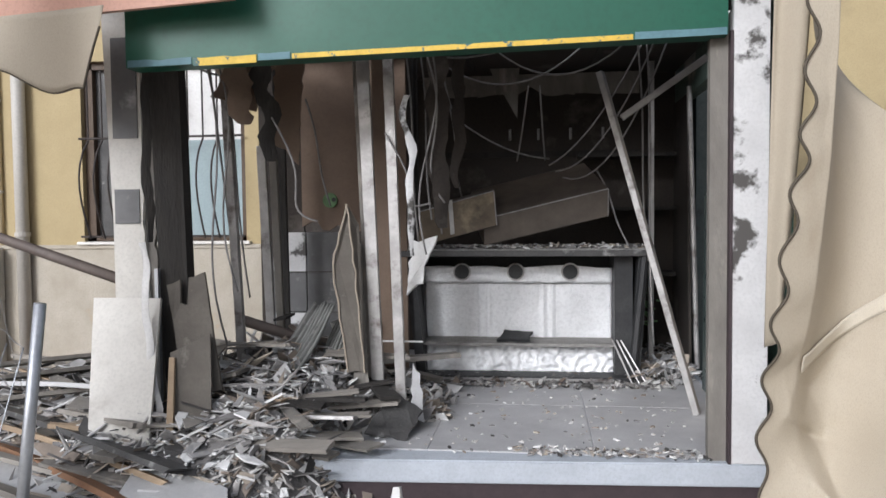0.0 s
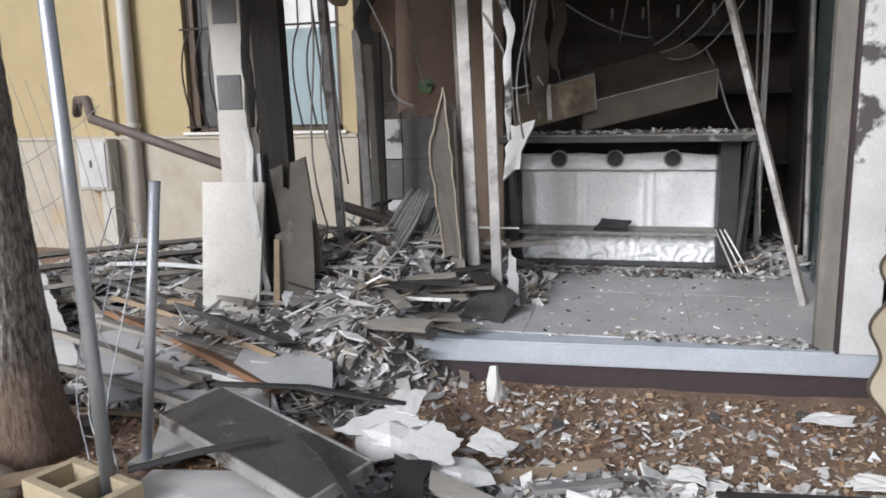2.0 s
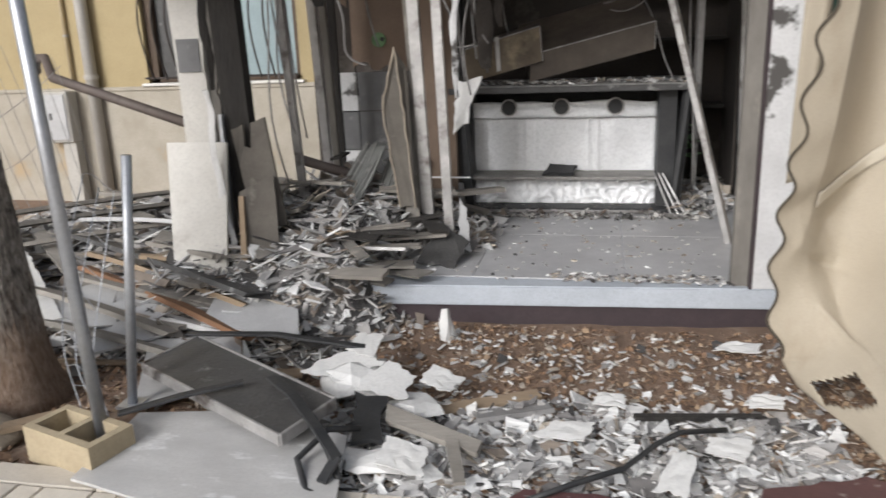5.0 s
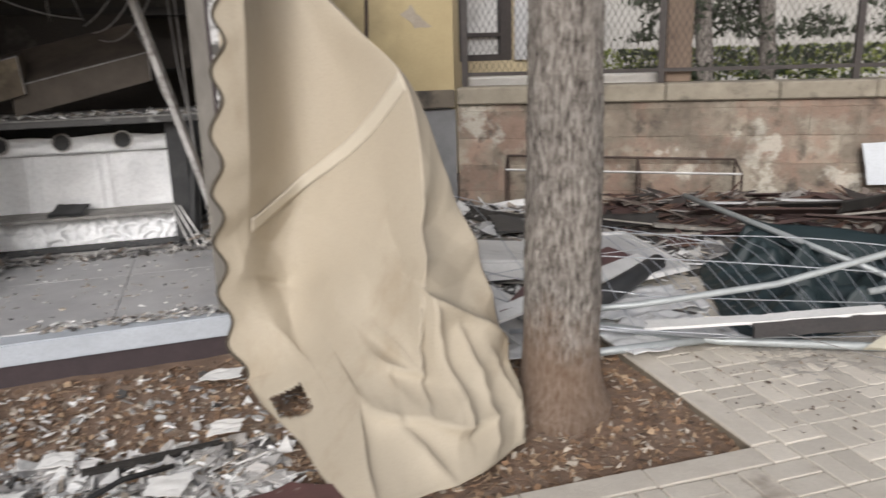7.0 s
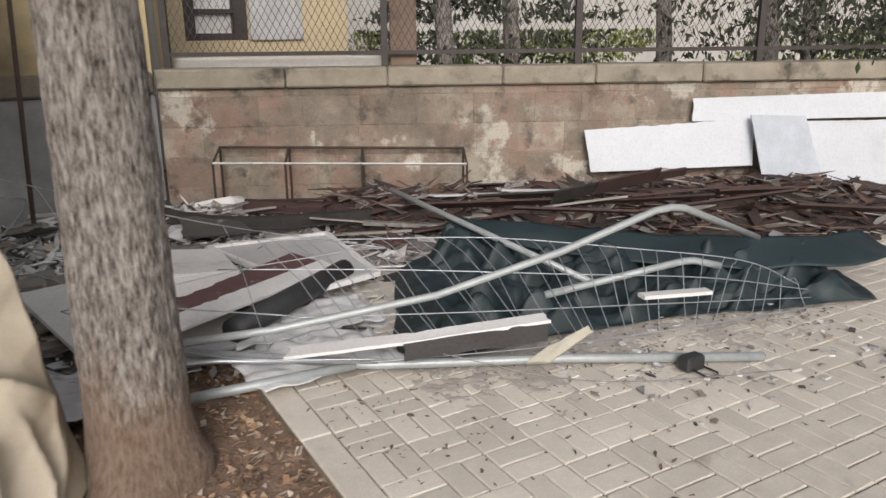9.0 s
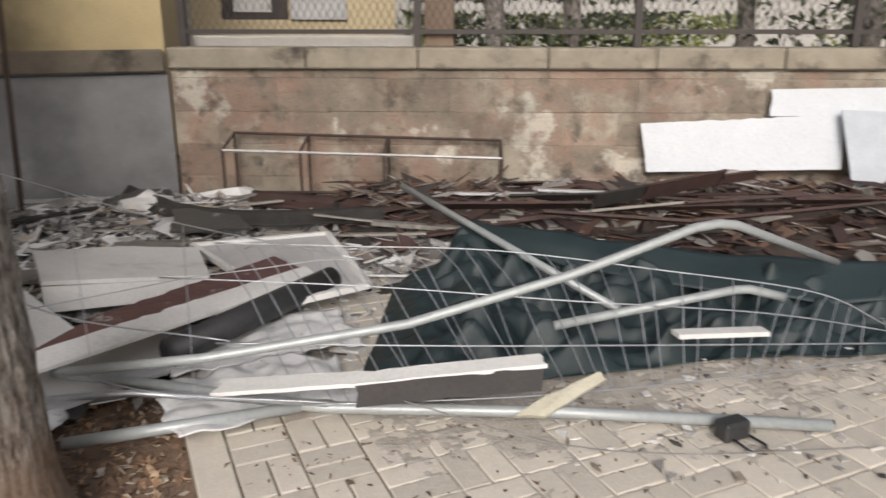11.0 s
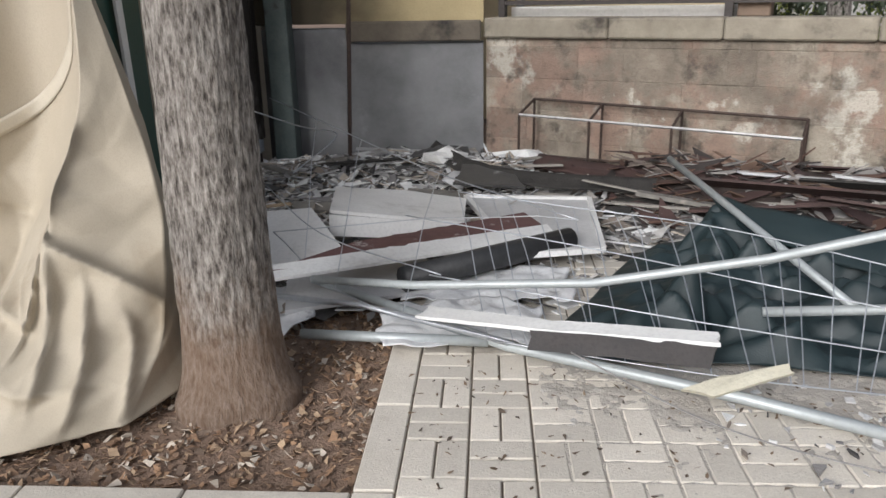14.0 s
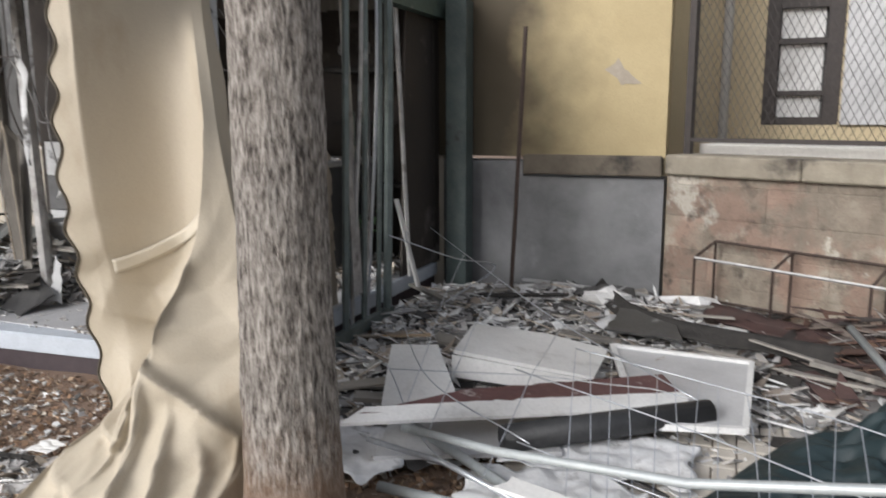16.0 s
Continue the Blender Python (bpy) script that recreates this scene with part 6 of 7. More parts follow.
# big things on the left
def framed_sheet():
    s = empty("black_door", "fallen black framed panel lying on the debris", "door")
    c = [Vector(p) for p in ((-1.27, 2.76, 0.125), (-0.36, 2.22, 0.125), (-0.25, 2.53, 0.13), (-1.15, 3.06, 0.15))]
    part("panel", P([q + Vector((0, 0, 0.006)) for q in c], 0.012), M_DARKP, s, "sooty black panel")
    part("core", P([q.lerp(sum(c, Vector()) / 4, 0.02) - Vector((0, 0, 0.018)) for q in c], 0.03), M_CHAR, s, "charred door core")
    for a, b in zip(c, c[1:] + c[:1]):
        d = b - a
        bm = obox(bmesh.new(), Matrix.Translation((a + b) / 2 - Vector((0, 0, 0.008))) @ d.to_track_quat('X', 'Z').to_matrix().to_4x4(), d.length, 0.016, 0.05, bev=0.003)
        part("frame", bm, M_BURNSTEEL, s, "thin steel edge")


framed_sheet()
board("grey_sheet", "flat scuffed grey metal sheet on the ground", [(-1.09, 1.99, 0.03), (-0.56, 1.86, 0.028), (-0.06, 1.95, 0.03), (-0.16, 2.4, 0.045), (-0.6, 2.55, 0.05), (-1.1, 2.45, 0.055)], 0.012, M_GREYSHEET, "metal sheet")
board("grey_sheet", "dusty grey board among the debris", [(-1.4, 3.88, 0.2), (-1.27, 3.3, 0.12), (-0.66, 3.16, 0.12), (-0.78, 3.46, 0.16)], 0.012, M_GREYP, "metal sheet")
board("grey_sheet", "pale dusty board under the black panel", [(-1.55, 3.25, 0.04), (-1.2, 2.55, 0.02), (-0.85, 2.9, 0.02), (-1.05, 3.3, 0.06)], 0.012, M_GREYP, "metal sheet")
board("grey_sheet", "dusty pale board half buried beside the tree", [(-2.4, 3.5, 0.16), (-1.75, 3.0, 0.05), (-1.45, 3.3, 0.06), (-2.0, 3.9, 0.2)], 0.014, M_GREYP, "metal sheet")


def lump(name, label, c, s, material, seed, category="rubble piece", jag=0.35, sub=2):
    bm = bmesh.new()
    bmesh.ops.create_icosphere(bm, subdivisions=sub, radius=1.0)
    for v in bm.verts:
        k = 1 + jag * noise.noise(v.co * 1.3 + Vector((seed, 0, 0))) + 0.5 * jag * noise.noise(v.co * 3.1 + Vector((0, seed, 0)))
        v.co = Vector((v.co.x * s[0] * k, v.co.y * s[1] * k, max(v.co.z * s[2] * k, -0.25 * s[2]))) + Vector(c)
    return single(name, bm, material, label, category, smooth=sub > 2)


lump("crumpled_paper", "crumpled white sheet on the debris", (-0.3, 2.88, 0.05), (0.17, 0.15, 0.08), M_WHITEP, 1, "paper", 0.35, 2)
for i, c in enumerate(([(-0.55, 2.85, 0.1), (-0.3, 2.72, 0.06), (-0.12, 2.95, 0.16), (-0.35, 3.15, 0.22)], [(-0.3, 2.72, 0.06), (0.0, 2.68, 0.03), (0.05, 2.9, 0.08), (-0.15, 3.0, 0.17)],
                       [(-0.42, 3.0, 0.16), (-0.18, 2.9, 0.2), (-0.22, 3.2, 0.24), (-0.4, 3.25, 0.2)], [(0.0, 2.85, 0.06), (0.2, 2.75, 0.04), (0.25, 2.95, 0.05), (0.05, 3.0, 0.09)],
                       [(-0.05, 2.2, 0.03), (0.2, 2.15, 0.02), (0.24, 2.36, 0.05), (-0.02, 2.42, 0.06)], [(0.55, 2.55, 0.0), (0.8, 2.5, 0.0), (0.82, 2.66, 0.03), (0.6, 2.7, 0.02)],
                       [(0.75, 2.85, 0.0), (0.92, 2.82, 0.0), (0.95, 2.93, 0.02), (0.8, 2.95, 0.02)], [(1.15, 2.5, 0.0), (1.35, 2.45, 0.0), (1.4, 2.6, 0.03), (1.2, 2.62, 0.03)],
                       [(1.4, 2.9, 0.0), (1.58, 2.88, 0.0), (1.6, 3.0, 0.02), (1.45, 3.02, 0.02)], [(0.95, 2.2, 0.0), (1.1, 2.18, 0.0), (1.2, 2.45, 0.06), (1.08, 2.48, 0.05)],
                       [(1.35, 3.55, -0.02), (1.6, 3.5, -0.02), (1.62, 3.62, 0.0), (1.4, 3.66, 0.0)])):
    c = [(x, y, z if i > 2 else 0.04 + 0.45 * z) for x, y, z in c]
    q4 = [Vector(q).lerp(sum((Vector(w) for w in c), Vector()) / 4, 0.1 + 0.35 * ((i * 7 + j * 3) % 5) / 5) for j, q in enumerate(c)]

    def rag(u, v, q4=q4, i=i):
        uu, vv = u + 0.14 * wob(v * 3, i, 0, 1.3), v + 0.14 * wob(u * 3, i, 5, 1.3)
        p = q4[0].lerp(q4[1], uu).lerp(q4[3].lerp(q4[2], uu), vv)
        return p + Vector((0, 0, 0.012 + 0.018 * abs(creases(u, v, 60 + i, 1.1)) * (0.4 + u * (1 - u) * 2)))
    single("white_scrap", sheet_mesh(rag, 14, 14, 0.004), M_WHITEP, "crumpled torn white sheet scrap on the debris", "scrap", "white scraps")
lump("crumpled_paper", "torn white sheet scrap on the soil", (0.02, 2.72, 0.02), (0.13, 0.1, 0.04), M_WHITEP, 2, "paper", 0.4)
lump("crumpled_paper", "crumpled white scrap near the street edge", (-0.02, 2.28, 0.02), (0.13, 0.08, 0.035), M_WHITEP, 3, "paper", 0.4)
lump("stone", "rough pale boulder at the tree foot", (-1.9, 2.3, -0.02), (0.3, 0.15, 0.12), M_ROCK, 4, "stone", 0.25, 3)
lump("stone", "pale broken stone behind the tree", (-2.35, 2.85, 0.02), (0.25, 0.2, 0.14), M_ROCK, 5, "stone", 0.3, 3)
lump("plaster_cone", "upright white plaster shard", (0.0, 3.62, -0.02), (0.045, 0.04, 0.16), M_WHITEP, 6, "plaster shard", 0.5)


def strip(label, pts, w, material, seed=0, name="metal_strip"):
    bm = bmesh.new()
    P_ = [Vector(p) for p in pts]
    for a, b in zip(P_, P_[1:]):
        obox(bm, Matrix.Translation((a + b) / 2) @ (b - a).to_track_quat('X', 'Z').to_matrix().to_4x4(), (b - a).length + 0.01, w, 0.014, bev=0.003)
    single(name, bm, material, label, "metal strip")


strip("black burnt channel strip on the grey sheet", [(-1.09, 2.31, 0.13), (-0.88, 2.44, 0.16), (-0.67, 2.56, 0.175)], 0.04, M_BLACK)
strip("black burnt channel strip behind the panel", [(-1.2, 3.06, 0.17), (-0.75, 3.1, 0.17), (-0.27, 3.06, 0.14)], 0.045, M_BLACK)
strip("black burnt strip bent over the panel edge", [(-0.57, 2.63, 0.17), (-0.4, 2.46, 0.18), (-0.22, 2.26, 0.15), (-0.12, 2.16, 0.1), (-0.15, 2.08, 0.05)], 0.045, M_BLACK)
single("black_cable", T(sag((-0.3, 2.4, 0.12), (-0.1, 2.12, 0.03), -0.03), 0.016, 7), M_BLACK, "thick black cable end on the ground", "cable", smooth=True)
single("black_cable", T([(-0.1, 2.38, 0.1), (-0.2, 2.3, 0.13), (-0.28, 2.18, 0.07), (-0.2, 2.05, 0.03), (-0.08, 2.0, 0.02)], 0.013, 7), M_BLACK, "looped black cable on the ground", "cable", smooth=True)
board("torn_panel", "black torn rubber mat on the debris", [(-0.13, 2.34, 0.05), (0.0, 2.36, 0.05), (-0.07, 2.68, 0.08), (-0.22, 2.69, 0.09)], 0.02, M_BLACK, "torn panel", jag=0.03, seed=5)
board("plank", "grey plank lying on the white scraps", [(-0.04, 2.53, 0.05), (0.36, 2.36, 0.03), (0.37, 2.43, 0.04), (-0.06, 2.63, 0.07)], 0.025, M_OLDWOOD, "plank")
board("plank", "grey lath lying toward the street edge", [(0.22, 2.44, 0.05), (0.31, 2.16, 0.03), (0.35, 2.17, 0.03), (0.27, 2.46, 0.05)], 0.014, M_OLDWOOD, "plank")
single("black_cable", T([(0.55, 2.1, 0.02), (0.72, 2.22, 0.03), (0.9, 2.34, 0.035), (1.02, 2.5, 0.05), (1.12, 2.62, 0.04), (1.3, 2.7, 0.02)], 0.011, 7), M_BLACK, "black burnt cable trailing across the soil", "cable", smooth=True)
board("maroon_sheet", "maroon panel lying flat at the street edge", [(1.3, 2.05, 0.012), (1.95, 2.05, 0.012), (1.9, 2.36, 0.012), (1.72, 2.43, 0.012), (1.36, 2.3, 0.012)], 0.016, M_MARBOARD, "panel", jag=0.02, seed=3)
board("maroon_sheet", "maroon flat strip along the bed edge", [(0.45, 2.08, 0.0), (1.25, 2.08, 0.0), (1.25, 2.22, 0.0), (0.55, 2.2, 0.0)], 0.016, M_MARBOARD, "panel", jag=0.02, seed=4)

# timbers and profiles on the left
for lab, a, b, w, m in (("dark curved gutter beam across the debris", (-3.0, 4.5, 0.3), (-1.0, 3.45, 0.24), 0.17, M_DARKP),
                        ("rust-brown scorched board across the debris", (-2.45, 3.98, 0.2), (-0.95, 3.2, 0.1), 0.09, mat("rust_brown_board", (0.28, 0.15, 0.08), (0.18, 0.1, 0.06), rough=0.85, scale=5, bump=0.3)),
                        ("pale wooden lath across the debris", (-2.5, 4.1, 0.26), (-1.1, 3.5, 0.16), 0.04, M_WOOD),
                        ("long grey profile by the facade", (-3.6, 4.3, 0.42), (-2.2, 6.3, 0.32), 0.09, M_OLDWOOD),
                        ("long grey profile stacked by the facade", (-3.4, 4.1, 0.38), (-2.0, 5.9, 0.3), 0.1, M_GREYBOARD),
                        ("grey lath in the pile by the facade", (-3.1, 4.0, 0.3), (-1.9, 5.0, 0.3), 0.06, M_OLDWOOD),
                        ("pale lath on the pile by the facade", (-2.9, 4.6, 0.36), (-1.8, 4.5, 0.36), 0.05, M_GREYP),
                        ("scorched board in the pile by the tree", (-2.6, 3.6, 0.2), (-1.4, 3.25, 0.08), 0.12, M_OLDWOOD),
                        ("grey board in the pile by the tree", (-2.4, 3.3, 0.12), (-1.3, 3.05, 0.06), 0.08, M_GREYBOARD)):
    bm = bmesh.new()
    a, b = Vector(a), Vector(b)
    n = 8
    pts = [a.lerp(b, i / n) + Vector((0, 0, 0.02 * math.sin(math.pi * i / n))) for i in range(n + 1)]
    d = (b - a).normalized()
    side = (d.cross(Vector((0, 0, 1))).normalized() + Vector((0, 0, 0.35))).normalized()
    up = side.cross(d).normalized()
    rings = []
    for i, p in enumerate(pts):
        ww = w * (1 + 0.12 * wob(p.x, p.y, 3, 4))
        rings.append([bm.verts.new(p + side * sx * ww / 2 + up * sz * 0.014 + d * (0.02 * sx * sz if i in (0, n) else 0)) for sx, sz in ((-1, -1), (1, -1), (1, 1), (-1, 1))])
    for r0, r1 in zip(rings, rings[1:]):
        for k in range(4):
            bm.faces.new((r0[k], r0[(k + 1) % 4], r1[(k + 1) % 4], r1[k]))
    bm.faces.new(rings[0][::-1]); bm.faces.new(rings[-1])
    single("timber", bm, m, lab, "timber", "fallen timbers")

M_RAILDARK = mat("scorched_brown_rail", (0.14, 0.11, 0.095), (0.07, 0.055, 0.05), rough=0.6, scale=5, bump=0.2)
lp = empty("rail_tube", "dark scorched handrail with a bent end leaning to the post", "rail")
part("tube", T([(-3.62, 5.3, 1.40), (-3.52, 5.2, 1.5), (-3.4, 5.15, 1.5), (-3.3, 5.05, 1.42), (-3.25, 5.0, 1.36), (-1.75, 4.6, 0.98)], 0.036, 10), M_RAILDARK, lp, smooth=True)
part("tube", T([(-1.2, 4.7, 0.78), (-0.75, 4.8, 0.62)], 0.034, 10), M_RAILDARK, lp, smooth=True)


def hollow_body(xs, ys, holes, z0, z1):
    """One walled body over a grid of cells, open through the cells named in holes."""
    bm = bmesh.new()
    nx, ny = len(xs) - 1, len(ys) - 1
    lo = [[bm.verts.new((x, y, z0)) for y in ys] for x in xs]
    hi = [[bm.verts.new((x, y, z1)) for y in ys] for x in xs]
    solid = {(i, j) for i in range(nx) for j in range(ny)} - holes
    for i, j in solid:
        bm.faces.new((hi[i][j], hi[i + 1][j], hi[i + 1][j + 1], hi[i][j + 1]))
        bm.faces.new((lo[i][j + 1], lo[i + 1][j + 1], lo[i + 1][j], lo[i][j]))
        for di, dj, a, b in ((-1, 0, (i, j + 1), (i, j)), (1, 0, (i + 1, j), (i + 1, j + 1)), (0, -1, (i, j), (i + 1, j)), (0, 1, (i + 1, j + 1), (i, j + 1))):
            if (i + di, j + dj) not in solid:
                bm.faces.new((lo[a[0]][a[1]], lo[b[0]][b[1]], hi[b[0]][b[1]], hi[a[0]][a[1]]))
    return bm


def pole_in_block():
    b = empty("hollow_block", "yellowish hollow concrete block used as a pole foot", "concrete block")
    m = pose(-1.2, 2.2, 0.055, 0, 0, -18)
    bm = hollow_body((-0.2, -0.165, -0.016, 0.016, 0.165, 0.2), (-0.1, -0.068, 0.068, 0.1), {(1, 1), (3, 1)}, -0.08, 0.075)
    bmesh.ops.transform(bm, matrix=m, verts=bm.verts)
    part("shell", bm, M_TUFF, b)
    p = empty("steel_pole", "galvanised steel pole standing in a concrete block", "pole", "steel poles")
    part("tube", T([(-1.13, 2.25, -0.03), (-1.34, 2.42, 2.6)], 0.026, 14), M_STEEL, p, smooth=True)
    p = empty("steel_pole", "short galvanised steel pole standing in the debris", "pole", "steel poles")
    part("tube", T([(-1.22, 2.58, 0.03), (-1.05, 2.55, 1.14)], 0.021, 12), M_STEEL, p, smooth=True)
    part("plate", B(-1.27, -1.17, 2.53, 2.63, 0.02, 0.035), M_STEEL, p)
    p = empty("steel_post", "grey angle iron post with a foot brace beside the tree", "post")
    part("upright", P([(-1.78, 2.05, -0.02), (-1.73, 2.05, -0.02), (-1.60, 2.1, 0.79), (-1.65, 2.1, 0.79)], 0.03), M_BURNSTEEL, p)
    part("brace", P([(-2.05, 2.1, 0.12), (-2.05, 2.1, 0.08), (-1.75, 2.04, 0.0), (-1.75, 2.04, 0.04)], 0.02), M_STEEL, p)
    part("arm", P([(-1.85, 2.14, 0.80), (-1.85, 2.14, 0.77), (-1.62, 2.1, 0.76), (-1.62, 2.1, 0.79)], 0.02), M_STEEL, p)
    board("plank", "pale plank lying from the post to the block", [(-1.9, 2.14, 0.02), (-1.88, 2.08, 0.02), (-1.38, 2.42, 0.05), (-1.42, 2.48, 0.05)], 0.025, M_WOOD, "plank")


pole_in_block()
board("leaning_board", "dirty white panel lying behind the tree", [(-4.2, 4.2, 0.35), (-2.5, 2.9, 0.1), (-2.1, 3.3, 0.12), (-3.6, 4.7, 0.42)], 0.02, M_WHITEP, jag=0.02, seed=7)
lump("green_sack", "dark green crumpled tarpaulin bundle behind the post", (-2.75, 2.75, 0.08), (0.3, 0.3, 0.2), M_TARP, 8, "tarpaulin", 0.5, 3)


def wire_panel(name, label, rows, r, cross, seed, bulge):
    """Bent welded mesh: long wires run through rows, cross wires tie the outer two."""
    w = empty(name, label, "wire mesh")
    for row in rows:
        part("wire", tube(bmesh.new(), catmull(row, 8), r, 5), M_STEEL, w, smooth=True)
    rr = random.Random(seed)
    top, bot = catmull(rows[0], 16), catmull(rows[-1], 16)
    for i in range(cross):
        t = (i + rr.uniform(-0.2, 0.2)) / cross
        a, b = top[int(t * (len(top) - 1))], bot[max(0, min(len(bot) - 1, int((t + rr.uniform(-0.02, 0.02)) * (len(bot) - 1))))]
        pts = [a.lerp(b, s) + Vector((0, 0, bulge * math.sin(math.pi * min(1, s * 1.3)) * (0.6 + 0.8 * rr.random()))) for s in (0, 0.12, 0.25, 0.45, 0.7, 1)]
        part("tie", tube(bmesh.new(), pts, r * 0.8, 4), M_STEEL, w)
    return w


def catmull(pts, k):
    p = [Vector(q) for q in pts]
    p = [p[0] * 2 - p[1]] + p + [p[-1] * 2 - p[-2]]
    out = []
    for i in range(1, len(p) - 2):
        for j in range(k):
            t = j / k
            out.append(0.5 * ((2 * p[i]) + (-p[i - 1] + p[i + 1]) * t + (2 * p[i - 1] - 5 * p[i] + 4 * p[i + 1] - p[i + 2]) * t * t + (-p[i - 1] + 3 * p[i] - 3 * p[i + 1] + p[i + 2]) * t ** 3))
    out.append(p[-2])
    return out


wire_panel("wire_mesh", "bent welded wire mesh beside the steel pole", [[(-1.75, 3.2, 0.95), (-1.72, 2.95, 0.6), (-1.62, 2.7, 0.25), (-1.42, 2.5, 0.03)],
                                                                       [(-1.6, 3.1, 0.9), (-1.57, 2.85, 0.55), (-1.5, 2.62, 0.22), (-1.32, 2.48, 0.02)],
                                                                       [(-1.45, 3.0, 0.9), (-1.45, 2.8, 0.5), (-1.4, 2.6, 0.2), (-1.25, 2.45, 0.02)]], 0.003, 9, 5, 0.02)


lw = empty("slack_wires", "thin slack fence wires hanging in front of the facade", "wire mesh")
for k in range(9):
    part("wire", T(sag((-3.95 + 0.13 * k, 4.6, 1.75 - 0.03 * k), (-3.35 + 0.1 * k, 4.5, 0.3), 0.03, 8, 0.01), 0.002, 4), M_WIRE, lw)
for a_, b_ in (((-3.6, 4.59, 1.02), (-2.85, 4.59, 1.45)), ((-3.55, 4.59, 0.7), (-3.15, 4.59, 0.9))):
    part("wire", T(sag(a_, b_, 0.03, 8), 0.003, 4), M_WIRE, lw)


# ---- debris on the right of the kiosk ----
board("white_board", "white trapezoid board with a cut corner lying on the debris", [(2.84, 3.70, 0.09), (3.22, 3.84, 0.09), (2.90, 4.33, 0.25), (2.62, 4.32, 0.23)], 0.025, M_WHITEP)
board("white_board", "long white board with folded edge on the debris", [(3.02, 4.25, 0.26), (3.76, 4.36, 0.16), (3.76, 4.85, 0.17), (3.35, 4.95, 0.2), (2.95, 4.8, 0.26)], 0.02, M_WHITEP, jag=0.012, seed=3, torn=(2, 3))
board("white_board", "front edge of a white box panel in the debris", [(3.02, 4.22, 0.13), (3.76, 4.33, 0.07), (3.76, 4.34, 0.16), (3.02, 4.23, 0.25)], 0.02, M_WHITEP)
board("maroon_plank", "maroon plank with a torn white laminate edge", [(2.9, 3.36, 0.22), (4.24, 4.18, 0.16), (4.1, 4.42, 0.2), (3.25, 3.82, 0.22)], 0.02, M_MARBOARD, "plank", jag=0.02, seed=11, torn=(2,))
board("white_board", "torn white laminate along the maroon plank", [(2.86, 3.26, 0.21), (4.26, 4.1, 0.165), (4.22, 4.24, 0.185), (3.55, 3.82, 0.215), (2.9, 3.42, 0.23)], 0.016, M_WHITEP, jag=0.03, seed=12, torn=(2, 3))
board("grey_board", "grey board under the maroon plank", [(3.0, 3.3, 0.06), (3.75, 3.65, 0.05), (3.55, 4.0, 0.08), (2.9, 3.75, 0.1)], 0.02, M_GREYP)
rl = empty("black_roll", "rolled black bitumen sheet on the debris", "roll")
part("roll", T([(3.5, 3.56, 0.12), (3.95, 3.88, 0.13), (4.34, 4.17, 0.13)], 0.062, 12), M_BLACK, rl, smooth=True)
fr = empty("framed_panel", "grey panel in a white metal frame lying flat", "panel")
_c = [Vector(p) for p in ((3.75, 5.08, 0.12), (4.05, 3.95, 0.1), (4.5, 4.05, 0.1), (4.54, 4.98, 0.13))]
part("panel", P(_c, 0.016), M_GREYP, fr, "dusty grey panel")
for _a, _b in zip(_c, _c[1:] + _c[:1]):
    part("frame", tube(bmesh.new(), [_a + Vector((0, 0, 0.01)), _b + Vector((0, 0, 0.01))], 0.022, 4), M_WHITEP, fr, "white metal edge")
M_FOILW = mat("dirty_white_film", (0.76, 0.76, 0.76), (0.56, 0.56, 0.56), rough=0.45, scale=4, fine=30, bump=0.5, third=(0.2, 0.19, 0.18), third_scale=6, third_lo=0.6, third_hi=0.72)


def film(label, x0, x1, y0, y1, z, seed, amp=0.03):
    def f(u, v):
        x, y = x0 + (x1 - x0) * u + 0.06 * wob(v * 2, seed, 0, 1.7), y0 + (y1 - y0) * v + 0.1 * wob(u * 2, seed, 3, 1.9)
        return (x, y, z + amp * abs(wob(x, y, seed, 5)) + 0.5 * amp * wob(x, y, seed, 13))
    single("plastic_film", sheet_mesh(f, 40, 30, 0.003), M_FOILW, label, "sheet", smooth=True)


film("crumpled dirty white film under the planks", 3.45, 4.15, 3.0, 3.45, 0.05, 1)
film("crumpled grey-white film beside the tarpaulin", 3.5, 4.3, 3.5, 3.95, 0.04, 2)
film("crumpled white film behind the tree", 2.6, 3.1, 3.2, 3.7, 0.02, 3, 0.04)
board("low_plank", "brown plank with torn white edge at the paving", [(4.05, 2.825, 0.12), (4.66, 2.62, 0.155), (4.69, 2.65, 0.235), (4.06, 2.86, 0.185)], 0.03, mat("dark_brown_plank", (0.022, 0.02, 0.02), (0.05, 0.042, 0.04), rough=0.7, scale=8, bump=0.2), "plank", jag=0.01, seed=2)
board("white_board", "torn white laminate strip on the low plank", [(3.6, 3.1, 0.13), (4.06, 2.85, 0.19), (4.69, 2.63, 0.24), (4.7, 2.7, 0.25), (4.1, 2.92, 0.2), (3.65, 3.18, 0.14)], 0.014, M_WHITEP, jag=0.02, seed=21)
board("foam_strip", "cream foam insulation strip on the pavers", [(4.58, 2.66, 0.05), (4.68, 2.62, 0.045), (4.95, 2.64, 0.13), (4.94, 2.67, 0.15), (4.72, 2.69, 0.09)], 0.02, mat("cream_foam", (0.55, 0.52, 0.42), (0.46, 0.43, 0.34), rough=0.9, scale=8, bump=0.3), "foam", jag=0.01)
board("white_board", "small white profile on the tarpaulin", [(5.35, 2.72, 0.2), (5.7, 2.6, 0.2), (5.71, 2.66, 0.2), (5.36, 2.78, 0.2)], 0.02, M_WHITEP)


